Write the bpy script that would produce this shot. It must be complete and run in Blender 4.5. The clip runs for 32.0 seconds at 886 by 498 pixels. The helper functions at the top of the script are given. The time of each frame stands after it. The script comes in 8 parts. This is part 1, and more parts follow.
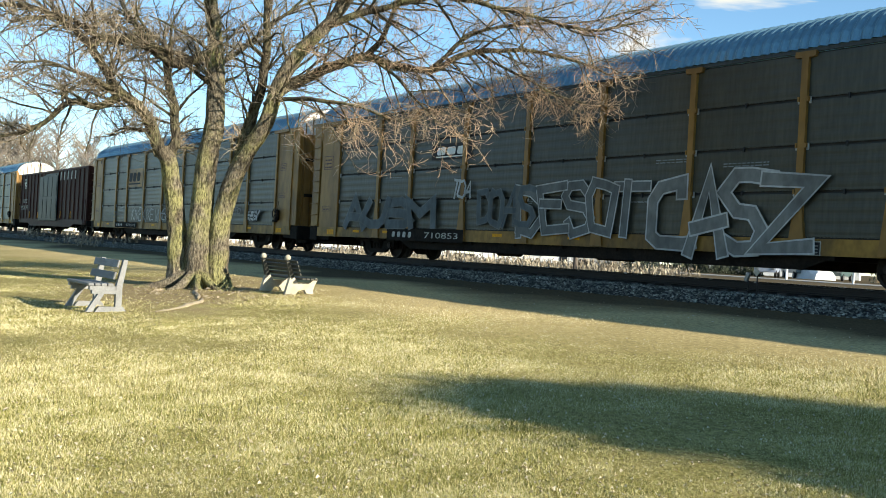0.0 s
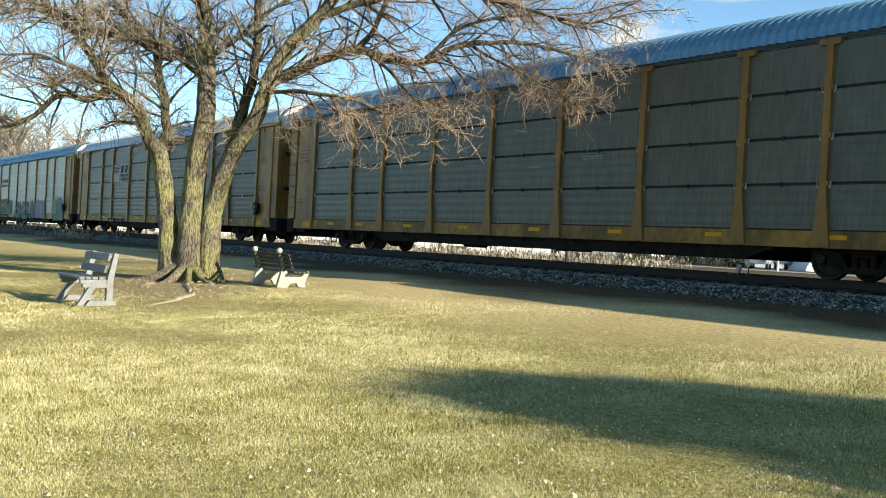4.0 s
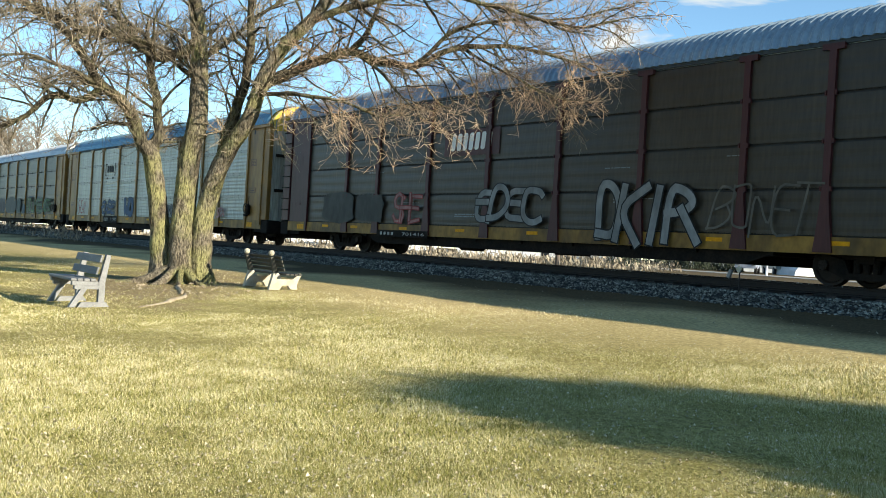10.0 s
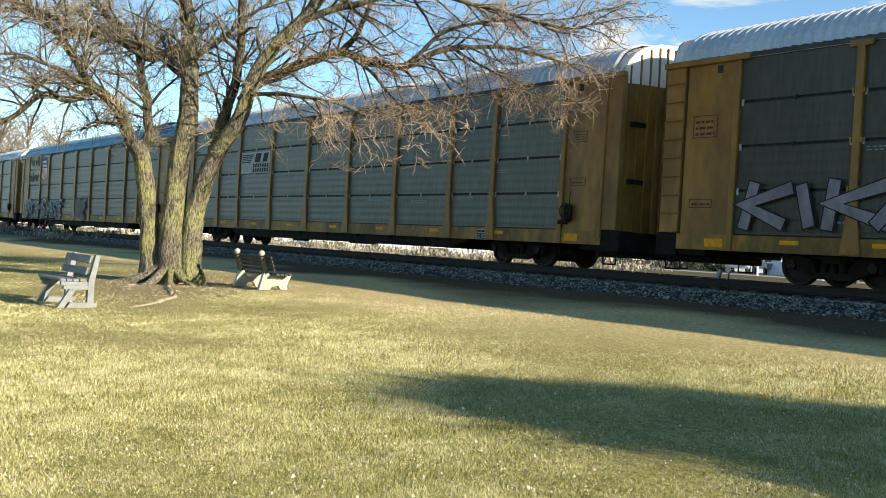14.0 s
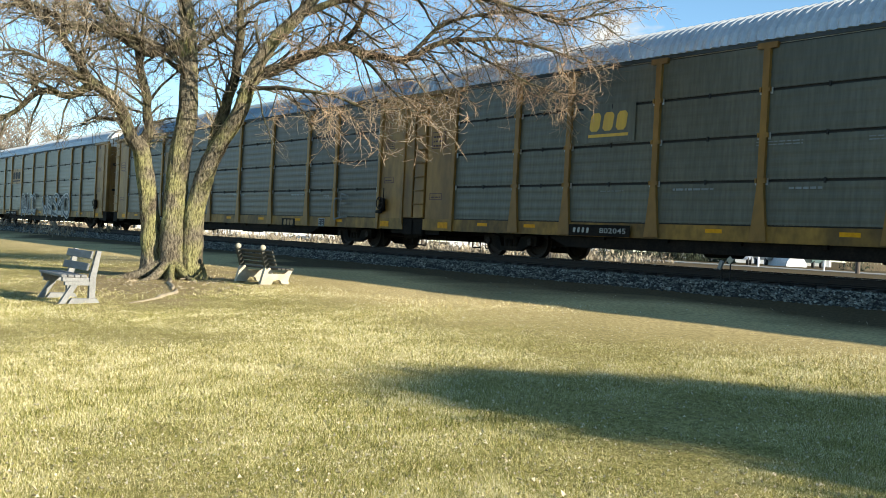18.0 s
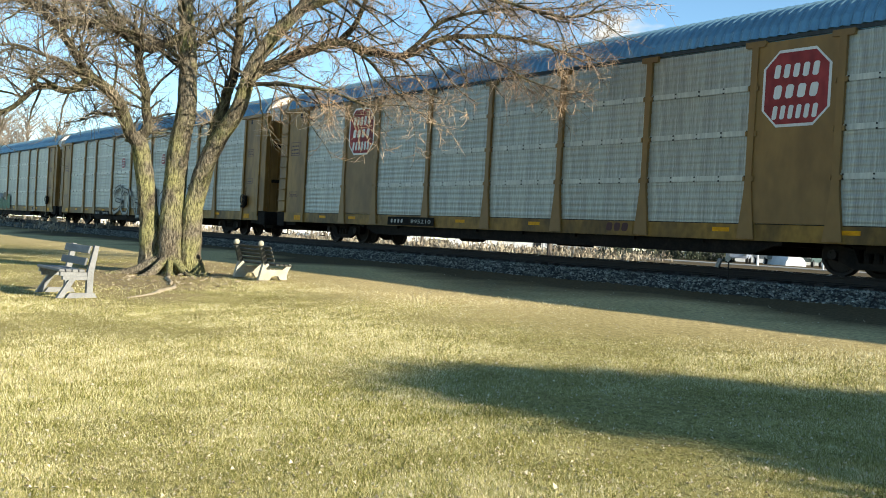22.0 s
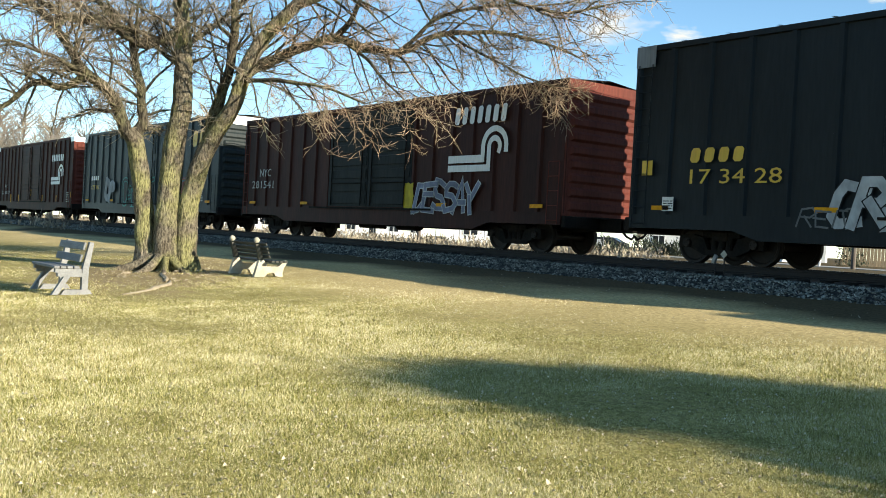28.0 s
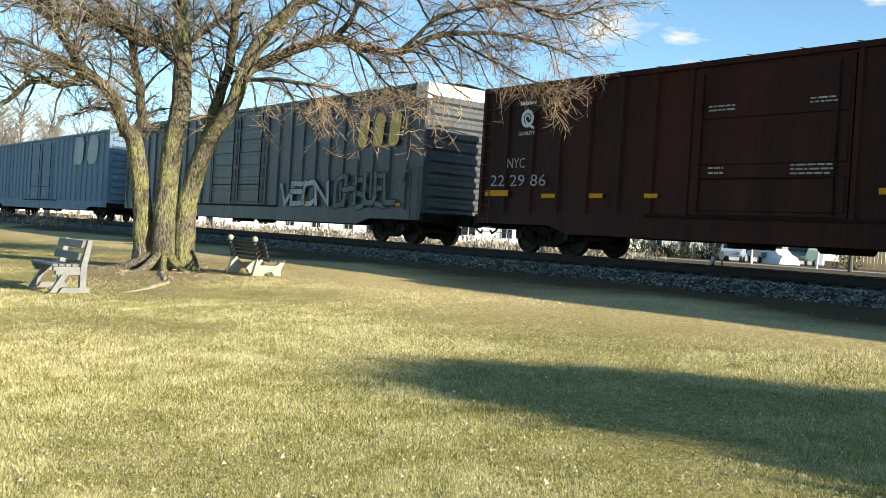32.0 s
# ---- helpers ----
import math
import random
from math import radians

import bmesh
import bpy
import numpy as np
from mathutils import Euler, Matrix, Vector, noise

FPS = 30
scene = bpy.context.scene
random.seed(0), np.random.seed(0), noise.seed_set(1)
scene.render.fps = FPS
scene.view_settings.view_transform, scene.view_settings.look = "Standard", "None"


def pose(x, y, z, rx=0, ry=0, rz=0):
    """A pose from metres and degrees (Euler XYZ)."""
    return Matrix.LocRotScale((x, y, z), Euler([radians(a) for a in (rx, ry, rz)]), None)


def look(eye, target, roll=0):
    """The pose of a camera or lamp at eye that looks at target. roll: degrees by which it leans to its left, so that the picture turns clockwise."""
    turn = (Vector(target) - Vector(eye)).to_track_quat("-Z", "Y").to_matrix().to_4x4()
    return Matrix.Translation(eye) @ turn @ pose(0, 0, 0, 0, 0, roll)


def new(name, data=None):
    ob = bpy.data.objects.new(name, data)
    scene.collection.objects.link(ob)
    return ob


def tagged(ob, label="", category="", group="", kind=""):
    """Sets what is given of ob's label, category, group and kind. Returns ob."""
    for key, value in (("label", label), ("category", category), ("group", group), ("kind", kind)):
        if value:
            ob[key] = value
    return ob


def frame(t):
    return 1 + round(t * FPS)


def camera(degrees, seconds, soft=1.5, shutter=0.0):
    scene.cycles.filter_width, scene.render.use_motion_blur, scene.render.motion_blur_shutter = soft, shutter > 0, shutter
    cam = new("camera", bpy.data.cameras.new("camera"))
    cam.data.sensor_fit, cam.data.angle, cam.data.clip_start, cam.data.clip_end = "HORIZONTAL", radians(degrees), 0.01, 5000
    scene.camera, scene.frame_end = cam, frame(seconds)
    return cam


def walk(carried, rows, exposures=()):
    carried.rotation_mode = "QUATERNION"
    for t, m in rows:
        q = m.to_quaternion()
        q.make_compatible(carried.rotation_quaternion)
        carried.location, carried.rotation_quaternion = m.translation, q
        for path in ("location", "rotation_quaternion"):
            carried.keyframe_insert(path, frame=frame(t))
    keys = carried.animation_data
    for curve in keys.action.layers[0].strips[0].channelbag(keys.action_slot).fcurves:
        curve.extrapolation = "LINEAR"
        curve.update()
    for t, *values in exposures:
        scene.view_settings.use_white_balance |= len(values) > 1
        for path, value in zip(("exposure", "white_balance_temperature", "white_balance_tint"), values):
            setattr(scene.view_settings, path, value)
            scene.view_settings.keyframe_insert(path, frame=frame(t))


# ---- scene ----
EXPOSURES = ((0.0, 1.14, 6930, 4), (32.0, 1.14, 6930, 4))
cam = camera(48.5, 32.0, soft=0.9)
# seconds, place of the eye, pitch, lean, heading
PATH = [
    (0.0, -0.004, -0.013, 1.446, 0.17, -3.22, 54.68),
    (0.5, -0.012, -0.007, 1.457, -0.03, -3.17, 54.68),
    (1.0, -0.007, -0.004, 1.446, -0.13, -3.20, 54.66),
    (1.5, -0.014, 0.004, 1.449, -0.20, -3.34, 54.38),
    (2.0, -0.011, -0.001, 1.454, -0.17, -3.38, 54.47),
    (2.5, -0.010, 0.002, 1.446, -0.05, -3.58, 54.23),
    (3.0, -0.004, -0.004, 1.449, -0.05, -3.36, 54.29),
    (3.5, -0.013, -0.000, 1.452, -0.25, -3.14, 54.31),
    (5.5, -0.001, -0.002, 1.449, -0.13, -3.10, 53.92),
    (6.0, -0.000, 0.000, 1.450, 0.00, -3.22, 53.90),
    (6.5, 0.003, -0.011, 1.451, 0.21, -3.26, 53.81),
    (7.0, 0.005, -0.009, 1.455, 0.22, -3.17, 53.82),
    (7.5, 0.011, -0.009, 1.461, 0.28, -2.94, 53.83),
    (8.0, 0.014, -0.005, 1.462, 0.30, -3.02, 53.70),
    (8.5, 0.005, -0.009, 1.455, 0.22, -3.17, 53.82),
    (9.0, 0.002, 0.006, 1.454, -0.08, -3.18, 53.85),
    (9.5, -0.033, -0.060, 1.472, -0.06, -3.45, 53.53),
    (10.0, -0.034, -0.060, 1.466, -0.07, -3.42, 53.61),
    (10.5, -0.033, -0.057, 1.465, -0.07, -3.41, 53.54),
    (11.0, -0.000, -0.032, 1.458, 0.01, -3.43, 53.62),
    (11.5, -0.007, -0.038, 1.470, 0.09, -3.46, 53.03),
    (12.0, 0.007, -0.045, 1.480, 0.02, -3.37, 53.07),
    (12.5, -0.008, -0.034, 1.470, 0.29, -3.29, 53.22),
    (13.0, 0.001, -0.042, 1.475, 0.02, -3.37, 53.07),
    (13.5, 0.021, -0.011, 1.447, 0.04, -3.26, 53.61),
    (14.0, 0.007, -0.042, 1.482, -0.06, -3.46, 53.15),
    (14.5, -0.013, -0.054, 1.471, -0.10, -3.51, 53.15),
    (16.5, -0.016, -0.049, 1.471, -0.21, -3.20, 53.16),
    (17.0, -0.029, -0.042, 1.465, -0.29, -3.32, 53.26),
    (17.5, -0.010, -0.048, 1.468, -0.33, -3.25, 53.15),
    (18.0, -0.017, -0.042, 1.472, -0.44, -3.00, 53.18),
    (18.5, 0.007, -0.008, 1.452, -0.53, -2.96, 53.35),
    (19.0, 0.008, -0.013, 1.454, -0.42, -3.04, 53.34),
    (19.5, 0.008, -0.005, 1.451, -0.30, -3.12, 53.04),
    (20.0, 0.012, -0.008, 1.445, -0.39, -3.26, 53.05),
    (20.5, 0.009, -0.009, 1.450, -0.39, -3.27, 53.23),
    (21.0, 0.019, -0.019, 1.457, -0.58, -3.21, 53.23),
    (21.5, 0.013, -0.014, 1.455, -0.39, -3.21, 53.35),
    (22.0, 0.011, -0.015, 1.446, -0.56, -3.25, 53.18),
    (22.5, 0.012, 0.013, 1.442, -0.57, -3.13, 53.43),
    (23.0, 0.016, 0.015, 1.437, -0.56, -3.18, 53.50),
    (23.5, 0.028, -0.001, 1.446, -0.65, -3.29, 53.34),
    (24.0, 0.025, -0.003, 1.445, -0.57, -3.33, 53.29),
    (24.5, 0.016, 0.004, 1.443, -0.40, -3.22, 53.33),
    (25.0, 0.026, -0.005, 1.439, -0.45, -3.37, 53.32),
    (25.5, 0.024, -0.008, 1.444, -0.46, -3.45, 53.31),
    (27.5, 0.015, 0.011, 1.439, -0.47, -3.31, 53.29),
    (28.0, 0.016, 0.013, 1.441, -0.74, -3.21, 53.01),
    (28.5, 0.021, 0.012, 1.437, -0.72, -3.26, 53.08),
    (29.0, 0.014, 0.023, 1.435, -0.89, -3.19, 53.26),
    (29.5, 0.014, -0.025, 1.445, -1.04, -3.56, 52.96),
    (30.0, -0.002, -0.018, 1.449, -0.85, -3.51, 52.87),
    (30.5, -0.004, -0.019, 1.447, -0.83, -3.50, 53.05),
    (31.0, 0.014, -0.034, 1.451, -0.86, -3.41, 52.84),
    (31.5, 0.007, -0.027, 1.456, -0.68, -3.48, 52.79),
    (32.0, 0.019, -0.007, 1.438, -0.71, -3.55, 52.87),
]
walk(cam, [(t, pose(x, y, z, 90 + p, r, h)) for t, x, y, z, p, r, h in PATH], EXPOSURES)

# ---- light: a low winter sun from ahead of the train, and the sky ----
SUN_AZ, SUN_EL = 20.0, 19.0     # degrees from the track's +x towards +y; height
world = bpy.data.worlds.new("world")
scene.world = world
world.use_nodes = True
wn = world.node_tree.nodes
sky = wn.new("ShaderNodeTexSky")
sky.sky_type = "NISHITA"
sky.sun_disc = False
sky.sun_elevation = radians(SUN_EL)
sky.sun_rotation = radians(90 - SUN_AZ)
sky.air_density, sky.dust_density, sky.ozone_density = 0.72, 0.0, 2.5
wn["Background"].inputs["Strength"].default_value = 0.118
hsv = wn.new("ShaderNodeHueSaturation")
hsv.inputs["Hue"].default_value, hsv.inputs["Saturation"].default_value = 0.494, 1.04
world.node_tree.links.new(sky.outputs[0], hsv.inputs["Color"])
world.node_tree.links.new(hsv.outputs[0], wn["Background"].inputs[0])
sun_data = bpy.data.lights.new("sun", "SUN")
sun_data.energy, sun_data.angle, sun_data.color = 5.0, radians(0.55), (1.0, 0.92, 0.82)
sun = new("sun", sun_data)
SUN_DIR = Vector((math.cos(radians(SUN_EL)) * math.cos(radians(SUN_AZ)), math.cos(radians(SUN_EL)) * math.sin(radians(SUN_AZ)), math.sin(radians(SUN_EL))))
sun.matrix_world = look(SUN_DIR * 300, (0, 0, 0))

# ---- materials ----


def mat(name, a, b=None, scale=3.0, rough=0.7, metal=0.0, stretch=(1, 1, 1), fine=40.0, fine_amount=0.25, bump=0.0, bump_scale=60.0,
        vary=0.0, island=False, spec=0.5, contrast=(0.35, 0.65)):
    """Two colours mixed by a coarse noise, darkened a little by a fine one, with a bump."""
    m = bpy.data.materials.new(name)
    m.use_nodes = True
    nt = m.node_tree
    N, L = nt.nodes.new, nt.links.new
    p = nt.nodes["Principled BSDF"]
    p.inputs["Roughness"].default_value, p.inputs["Metallic"].default_value = rough, metal
    p.inputs["Specular IOR Level"].default_value = spec
    tc, mp = N("ShaderNodeTexCoord"), N("ShaderNodeMapping")
    mp.inputs["Scale"].default_value = stretch
    L(tc.outputs["Object"], mp.inputs["Vector"])
    n1, n2 = N("ShaderNodeTexNoise"), N("ShaderNodeTexNoise")
    n1.inputs["Scale"].default_value, n1.inputs["Detail"].default_value = scale, 5
    n2.inputs["Scale"].default_value, n2.inputs["Detail"].default_value = fine, 3
    L(mp.outputs[0], n1.inputs["Vector"]), L(mp.outputs[0], n2.inputs["Vector"])
    ramp = N("ShaderNodeMapRange")
    ramp.inputs["From Min"].default_value, ramp.inputs["From Max"].default_value = contrast
    L(n1.outputs[0], ramp.inputs["Value"])
    mix = N("ShaderNodeMix")
    mix.data_type = "RGBA"
    mix.inputs["A"].default_value, mix.inputs["B"].default_value = (*a, 1), (*(b or [c * 0.75 for c in a]), 1)
    L(ramp.outputs[0], mix.inputs["Factor"])
    mul = N("ShaderNodeMix")
    mul.data_type, mul.blend_type = "RGBA", "MULTIPLY"
    mul.inputs["Factor"].default_value = fine_amount
    L(mix.outputs["Result"], mul.inputs["A"])
    grey = N("ShaderNodeMapRange")
    grey.inputs["From Min"].default_value, grey.inputs["From Max"].default_value = 0.3, 0.7
    L(n2.outputs[0], grey.inputs["Value"]), L(grey.outputs[0], mul.inputs["B"])
    out = mul.outputs["Result"]
    if vary:
        hsv = N("ShaderNodeHueSaturation")
        info = N("ShaderNodeNewGeometry" if island else "ShaderNodeObjectInfo")
        rng = N("ShaderNodeMapRange")
        rng.inputs["To Min"].default_value, rng.inputs["To Max"].default_value = 1 - vary, 1 + vary
        L(info.outputs["Random Per Island" if island else "Random"], rng.inputs["Value"])
        L(rng.outputs[0], hsv.inputs["Value"]), L(out, hsv.inputs["Color"])
        out = hsv.outputs[0]
    L(out, p.inputs["Base Color"])
    if bump:
        n3, bp = N("ShaderNodeTexNoise"), N("ShaderNodeBump")
        n3.inputs["Scale"].default_value, n3.inputs["Detail"].default_value = bump_scale, 4
        bp.inputs["Strength"].default_value, bp.inputs["Distance"].default_value = bump, 0.02
        L(mp.outputs[0], n3.inputs["Vector"]), L(n3.outputs[0], bp.inputs["Height"]), L(bp.outputs[0], p.inputs["Normal"])
    return m


STREAK = (1.0, 1.0, 0.12)      # dirt that runs down
M = {}
M["panel_dark"] = mat("weathered_dark_panel", (0.041, 0.043, 0.032), (0.064, 0.062, 0.045), 1.6, 0.44, 0.0, STREAK, 14, 0.35, vary=0.10, spec=0.30)
M["panel_brown"] = mat("rusted_brown_panel", (0.0363, 0.0297, 0.0198), (0.0550, 0.0407, 0.0253), 1.3, 0.44, 0.0, STREAK, 14, 0.35, vary=0.1, spec=0.30)
M["panel_mid"] = mat("weathered_grey_panel", (0.088, 0.094, 0.073), (0.118, 0.119, 0.090), 1.5, 0.44, 0.0, STREAK, 14, 0.3, vary=0.08, spec=0.30)
M["panel_slate"] = mat("weathered_slate_panel", (0.064, 0.070, 0.059), (0.090, 0.092, 0.074), 1.5, 0.44, 0.0, STREAK, 14, 0.3, vary=0.08, spec=0.30)
M["panel_umber"] = mat("weathered_umber_panel", (0.050, 0.050, 0.040), (0.075, 0.068, 0.050), 1.5, 0.44, 0.0, STREAK, 14, 0.3, vary=0.08, spec=0.30)
M["panel_silver"] = mat("galvanised_panel", (0.50, 0.505, 0.43), (0.35, 0.355, 0.305), 2.2, 0.45, 0.15, (2.2, 1, 0.10), 16, 0.45, vary=0.08)
M["yellow"] = mat("dirty_yellow_paint", (0.30, 0.156, 0.033), (0.150, 0.078, 0.021), 1.1, 0.5, 0.0, (1, 1, 0.4), 5, 0.3, vary=0.05, spec=0.25, contrast=(0.38, 0.68))
M["tan"] = mat("faded_tan_paint", (0.29, 0.165, 0.052), (0.19, 0.105, 0.035), 1.1, 0.5, 0.0, (1, 1, 0.45), 5, 0.2, vary=0.05, spec=0.25, contrast=(0.3, 0.75))
M["sill_yellow"] = mat("stained_yellow_sill", (0.32, 0.175, 0.035), (0.10, 0.062, 0.024), 0.9, 0.55, 0.0, (1, 1, 0.6), 7, 0.4, spec=0.2, contrast=(0.42, 0.70))
M["post_grey"] = mat("grey_painted_post", (0.20, 0.235, 0.25), (0.14, 0.165, 0.175), 1.4, 0.5, 0.0, STREAK, 18, 0.3)
M["maroon"] = mat("maroon_paint", (0.078, 0.019, 0.019), (0.050, 0.015, 0.015), 1.4, 0.5, 0.0, STREAK, 18, 0.3, spec=0.25)
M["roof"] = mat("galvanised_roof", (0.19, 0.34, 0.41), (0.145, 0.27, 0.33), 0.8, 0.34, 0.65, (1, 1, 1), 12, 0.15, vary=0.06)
M["roof_pale"] = mat("pale_galvanised_roof", (0.60, 0.62, 0.62), (0.50, 0.52, 0.53), 0.8, 0.36, 0.4, (1, 1, 1), 12, 0.15)
M["roof_dull"] = mat("weathered_grey_roof", (0.30, 0.38, 0.43), (0.23, 0.30, 0.35), 0.9, 0.38, 0.45, (1, 1, 1), 12, 0.2)
M["white"] = mat("white_paint", (0.78, 0.77, 0.73), (0.68, 0.66, 0.6), 1.2, 0.5, 0.0, STREAK, 18, 0.15)
M["gold"] = mat("bright_yellow_paint", (0.68, 0.43, 0.03), (0.55, 0.33, 0.03), 1.2, 0.5, 0.0, STREAK, 18, 0.15)
M["orange"] = mat("orange_reflector", (0.80, 0.36, 0.006), (0.62, 0.26, 0.006), 8, 0.6, spec=0.15)
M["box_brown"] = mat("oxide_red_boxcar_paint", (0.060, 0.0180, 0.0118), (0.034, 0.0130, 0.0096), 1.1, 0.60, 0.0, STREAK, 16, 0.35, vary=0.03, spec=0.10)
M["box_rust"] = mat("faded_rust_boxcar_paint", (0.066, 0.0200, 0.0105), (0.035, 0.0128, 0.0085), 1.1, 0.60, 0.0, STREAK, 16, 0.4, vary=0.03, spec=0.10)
# for end walls: the sides' oxide red, brightened for the sun that strikes them
M["box_red_sunlit"] = mat("sun_brightened_oxide_red", (0.165, 0.045, 0.031), (0.115, 0.034, 0.025), 1.1, 0.62, 0.0, STREAK, 16, 0.3, spec=0.08)
M["box_navy"] = mat("near_black_boxcar_paint", (0.0095, 0.0135, 0.016), (0.015, 0.0195, 0.021), 1.1, 0.48, 0.0, STREAK, 16, 0.3, spec=0.12)
M["box_teal"] = mat("dark_green_blue_boxcar_paint", (0.0232, 0.0330, 0.0343), (0.0330, 0.0396, 0.0383), 1.1, 0.48, 0.0, STREAK, 16, 0.35, spec=0.12)
M["box_grey"] = mat("weathered_slate_boxcar_paint", (0.085, 0.095, 0.10), (0.065, 0.072, 0.075), 1.1, 0.48, 0.0, STREAK, 16, 0.35, spec=0.25)
M["box_blue"] = mat("faded_light_blue_boxcar_paint", (0.19, 0.28, 0.36), (0.15, 0.22, 0.29), 1.1, 0.62, 0.0, STREAK, 16, 0.3, spec=0.08)
M["green_door"] = mat("grey_green_door_paint", (0.0259, 0.0294, 0.0268), (0.0194, 0.0216, 0.0203), 1.2, 0.62, 0.0, STREAK, 16, 0.35, spec=0.08)
# dark colour for the shadow line below the roof edge
M["eave"] = mat("dark_eave_shade", (0.07, 0.085, 0.095), (0.045, 0.055, 0.06), 1.2, 0.7, 0.0, STREAK, 12, 0.3, spec=0.15)
M["black"] = mat("sooty_black_steel", (0.0140, 0.0126, 0.0112), (0.0252, 0.0196, 0.0154), 3, 0.75, 0.0, (1, 1, 1), 20, 0.4, spec=0.05)
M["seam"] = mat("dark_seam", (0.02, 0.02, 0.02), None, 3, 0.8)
M["wheel"] = mat("rusty_wheel_steel", (0.018, 0.014, 0.011), (0.028, 0.019, 0.014), 5, 0.65, 0.0, (1, 1, 1), 30, 0.3, spec=0.2)
M["tread"] = mat("polished_steel", (0.45, 0.43, 0.4), (0.36, 0.33, 0.3), 5, 0.3, 0.9)
M["rail"] = mat("rusty_rail_steel", (0.020, 0.013, 0.009), (0.013, 0.009, 0.007), 4, 0.8, 0.0, (1, 1, 1), 30, 0.4)
M["sleeper"] = mat("creosoted_timber", (0.03, 0.023, 0.018), (0.05, 0.04, 0.033), 3, 0.85, 0, (0.3, 3, 3), 30, 0.5, vary=0.25)
M["ballast"] = mat("grey_ballast_stone", (0.27, 0.285, 0.25), (0.05, 0.052, 0.046), 6, 0.8, 0, (1, 1, 1), 40, 0.3, vary=0.8, island=True)
# near black: the shade in the gaps between stones is in the bed's colour
M["ballast_bed"] = mat("gap_shaded_ballast", (0.0360, 0.0354, 0.0348), (0.0180, 0.0174, 0.0168), 14, 0.9, 0, (1, 1, 1), 50, 0.6, bump=0.9, bump_scale=18)

# ---- setting ----
RAIL_Z, TRACK_Y = 1.16, 19.02


def part(name, bm, material, parent=None, label="", at=None):
    """Links a bmesh, or a mesh, as one object under a thing or a part."""
    if isinstance(bm, bpy.types.Mesh):
        me = bm
    else:
        me = bpy.data.meshes.new(name)
        bm.to_mesh(me)
        bm.free()
        me.materials.append(material)
    ob = new(name, me)
    if parent:
        ob.parent = parent
    if at is not None:
        ob.matrix_basis = at
    if label:
        ob["label"] = label
    return ob


def mesh(name, verts, faces, material, smooth=False):
    me = bpy.data.meshes.new(name)
    me.from_pydata([tuple(v) for v in verts], [], faces)
    if material:
        me.materials.append(material)
    if smooth:
        me.polygons.foreach_set("use_smooth", [True] * len(me.polygons))
    me.update()
    return me


def box(bm, x0, x1, y0, y1, z0, z1, bevel=0.0, taper=None):
    """An upright block; taper scales its top about its middle."""
    vs = []
    for z in (z0, z1):
        s = taper if (taper and z == z1) else 1.0
        cx, cy = (x0 + x1) / 2, (y0 + y1) / 2
        for x, y in ((x0, y0), (x1, y0), (x1, y1), (x0, y1)):
            vs.append(bm.verts.new((cx + (x - cx) * s, cy + (y - cy) * s, z)))
    fs = [bm.faces.new([vs[i] for i in q]) for q in ((3, 2, 1, 0), (4, 5, 6, 7), (0, 1, 5, 4), (1, 2, 6, 5), (2, 3, 7, 6), (3, 0, 4, 7))]
    if bevel:
        edges = list({e for fc in fs for e in fc.edges})
        bmesh.ops.bevel(bm, geom=edges, offset=bevel, segments=1, affect="EDGES")
    return vs


def prism(bm, outline, y0, y1):
    """An outline in x and z, drawn out from y0 to y1."""
    a = [bm.verts.new((x, y0, z)) for x, z in outline]
    b = [bm.verts.new((x, y1, z)) for x, z in outline]
    n = len(outline)
    bm.faces.new(a), bm.faces.new(b[::-1])
    for i in range(n):
        bm.faces.new((a[i], b[i], b[(i + 1) % n], a[(i + 1) % n]))


def cyl(bm, p, q, r0, r1=None, n=10, caps=True):
    p, q = Vector(p), Vector(q)
    r1 = r0 if r1 is None else r1
    d = (q - p).normalized()
    s = d.orthogonal().normalized()
    t = d.cross(s)
    ra = [bm.verts.new(p + (s * math.cos(a) + t * math.sin(a)) * r0) for a in [2 * math.pi * i / n for i in range(n)]]
    rb = [bm.verts.new(q + (s * math.cos(a) + t * math.sin(a)) * r1) for a in [2 * math.pi * i / n for i in range(n)]]
    for i in range(n):
        bm.faces.new((ra[i], ra[(i + 1) % n], rb[(i + 1) % n], rb[i]))
    if caps:
        bm.faces.new(ra[::-1]), bm.faces.new(rb)


def lawn_z(x, y):
    """The ground's height: level round the eye, rising to the track, level beyond."""
    if y < 1.8:
        return 0.001 * 0
    if y < 16.6:
        return 0.045 * y - 0.08
    if y < 22:
        return 0.667
    return min(0.82, 0.667 + (y - 22) * 0.06)


def uneven(x, y):
    return 0.022 * noise.noise((x * 0.35, y * 0.35, 1.7)) + 0.012 * noise.noise((x * 1.1, y * 1.1, 4.2))


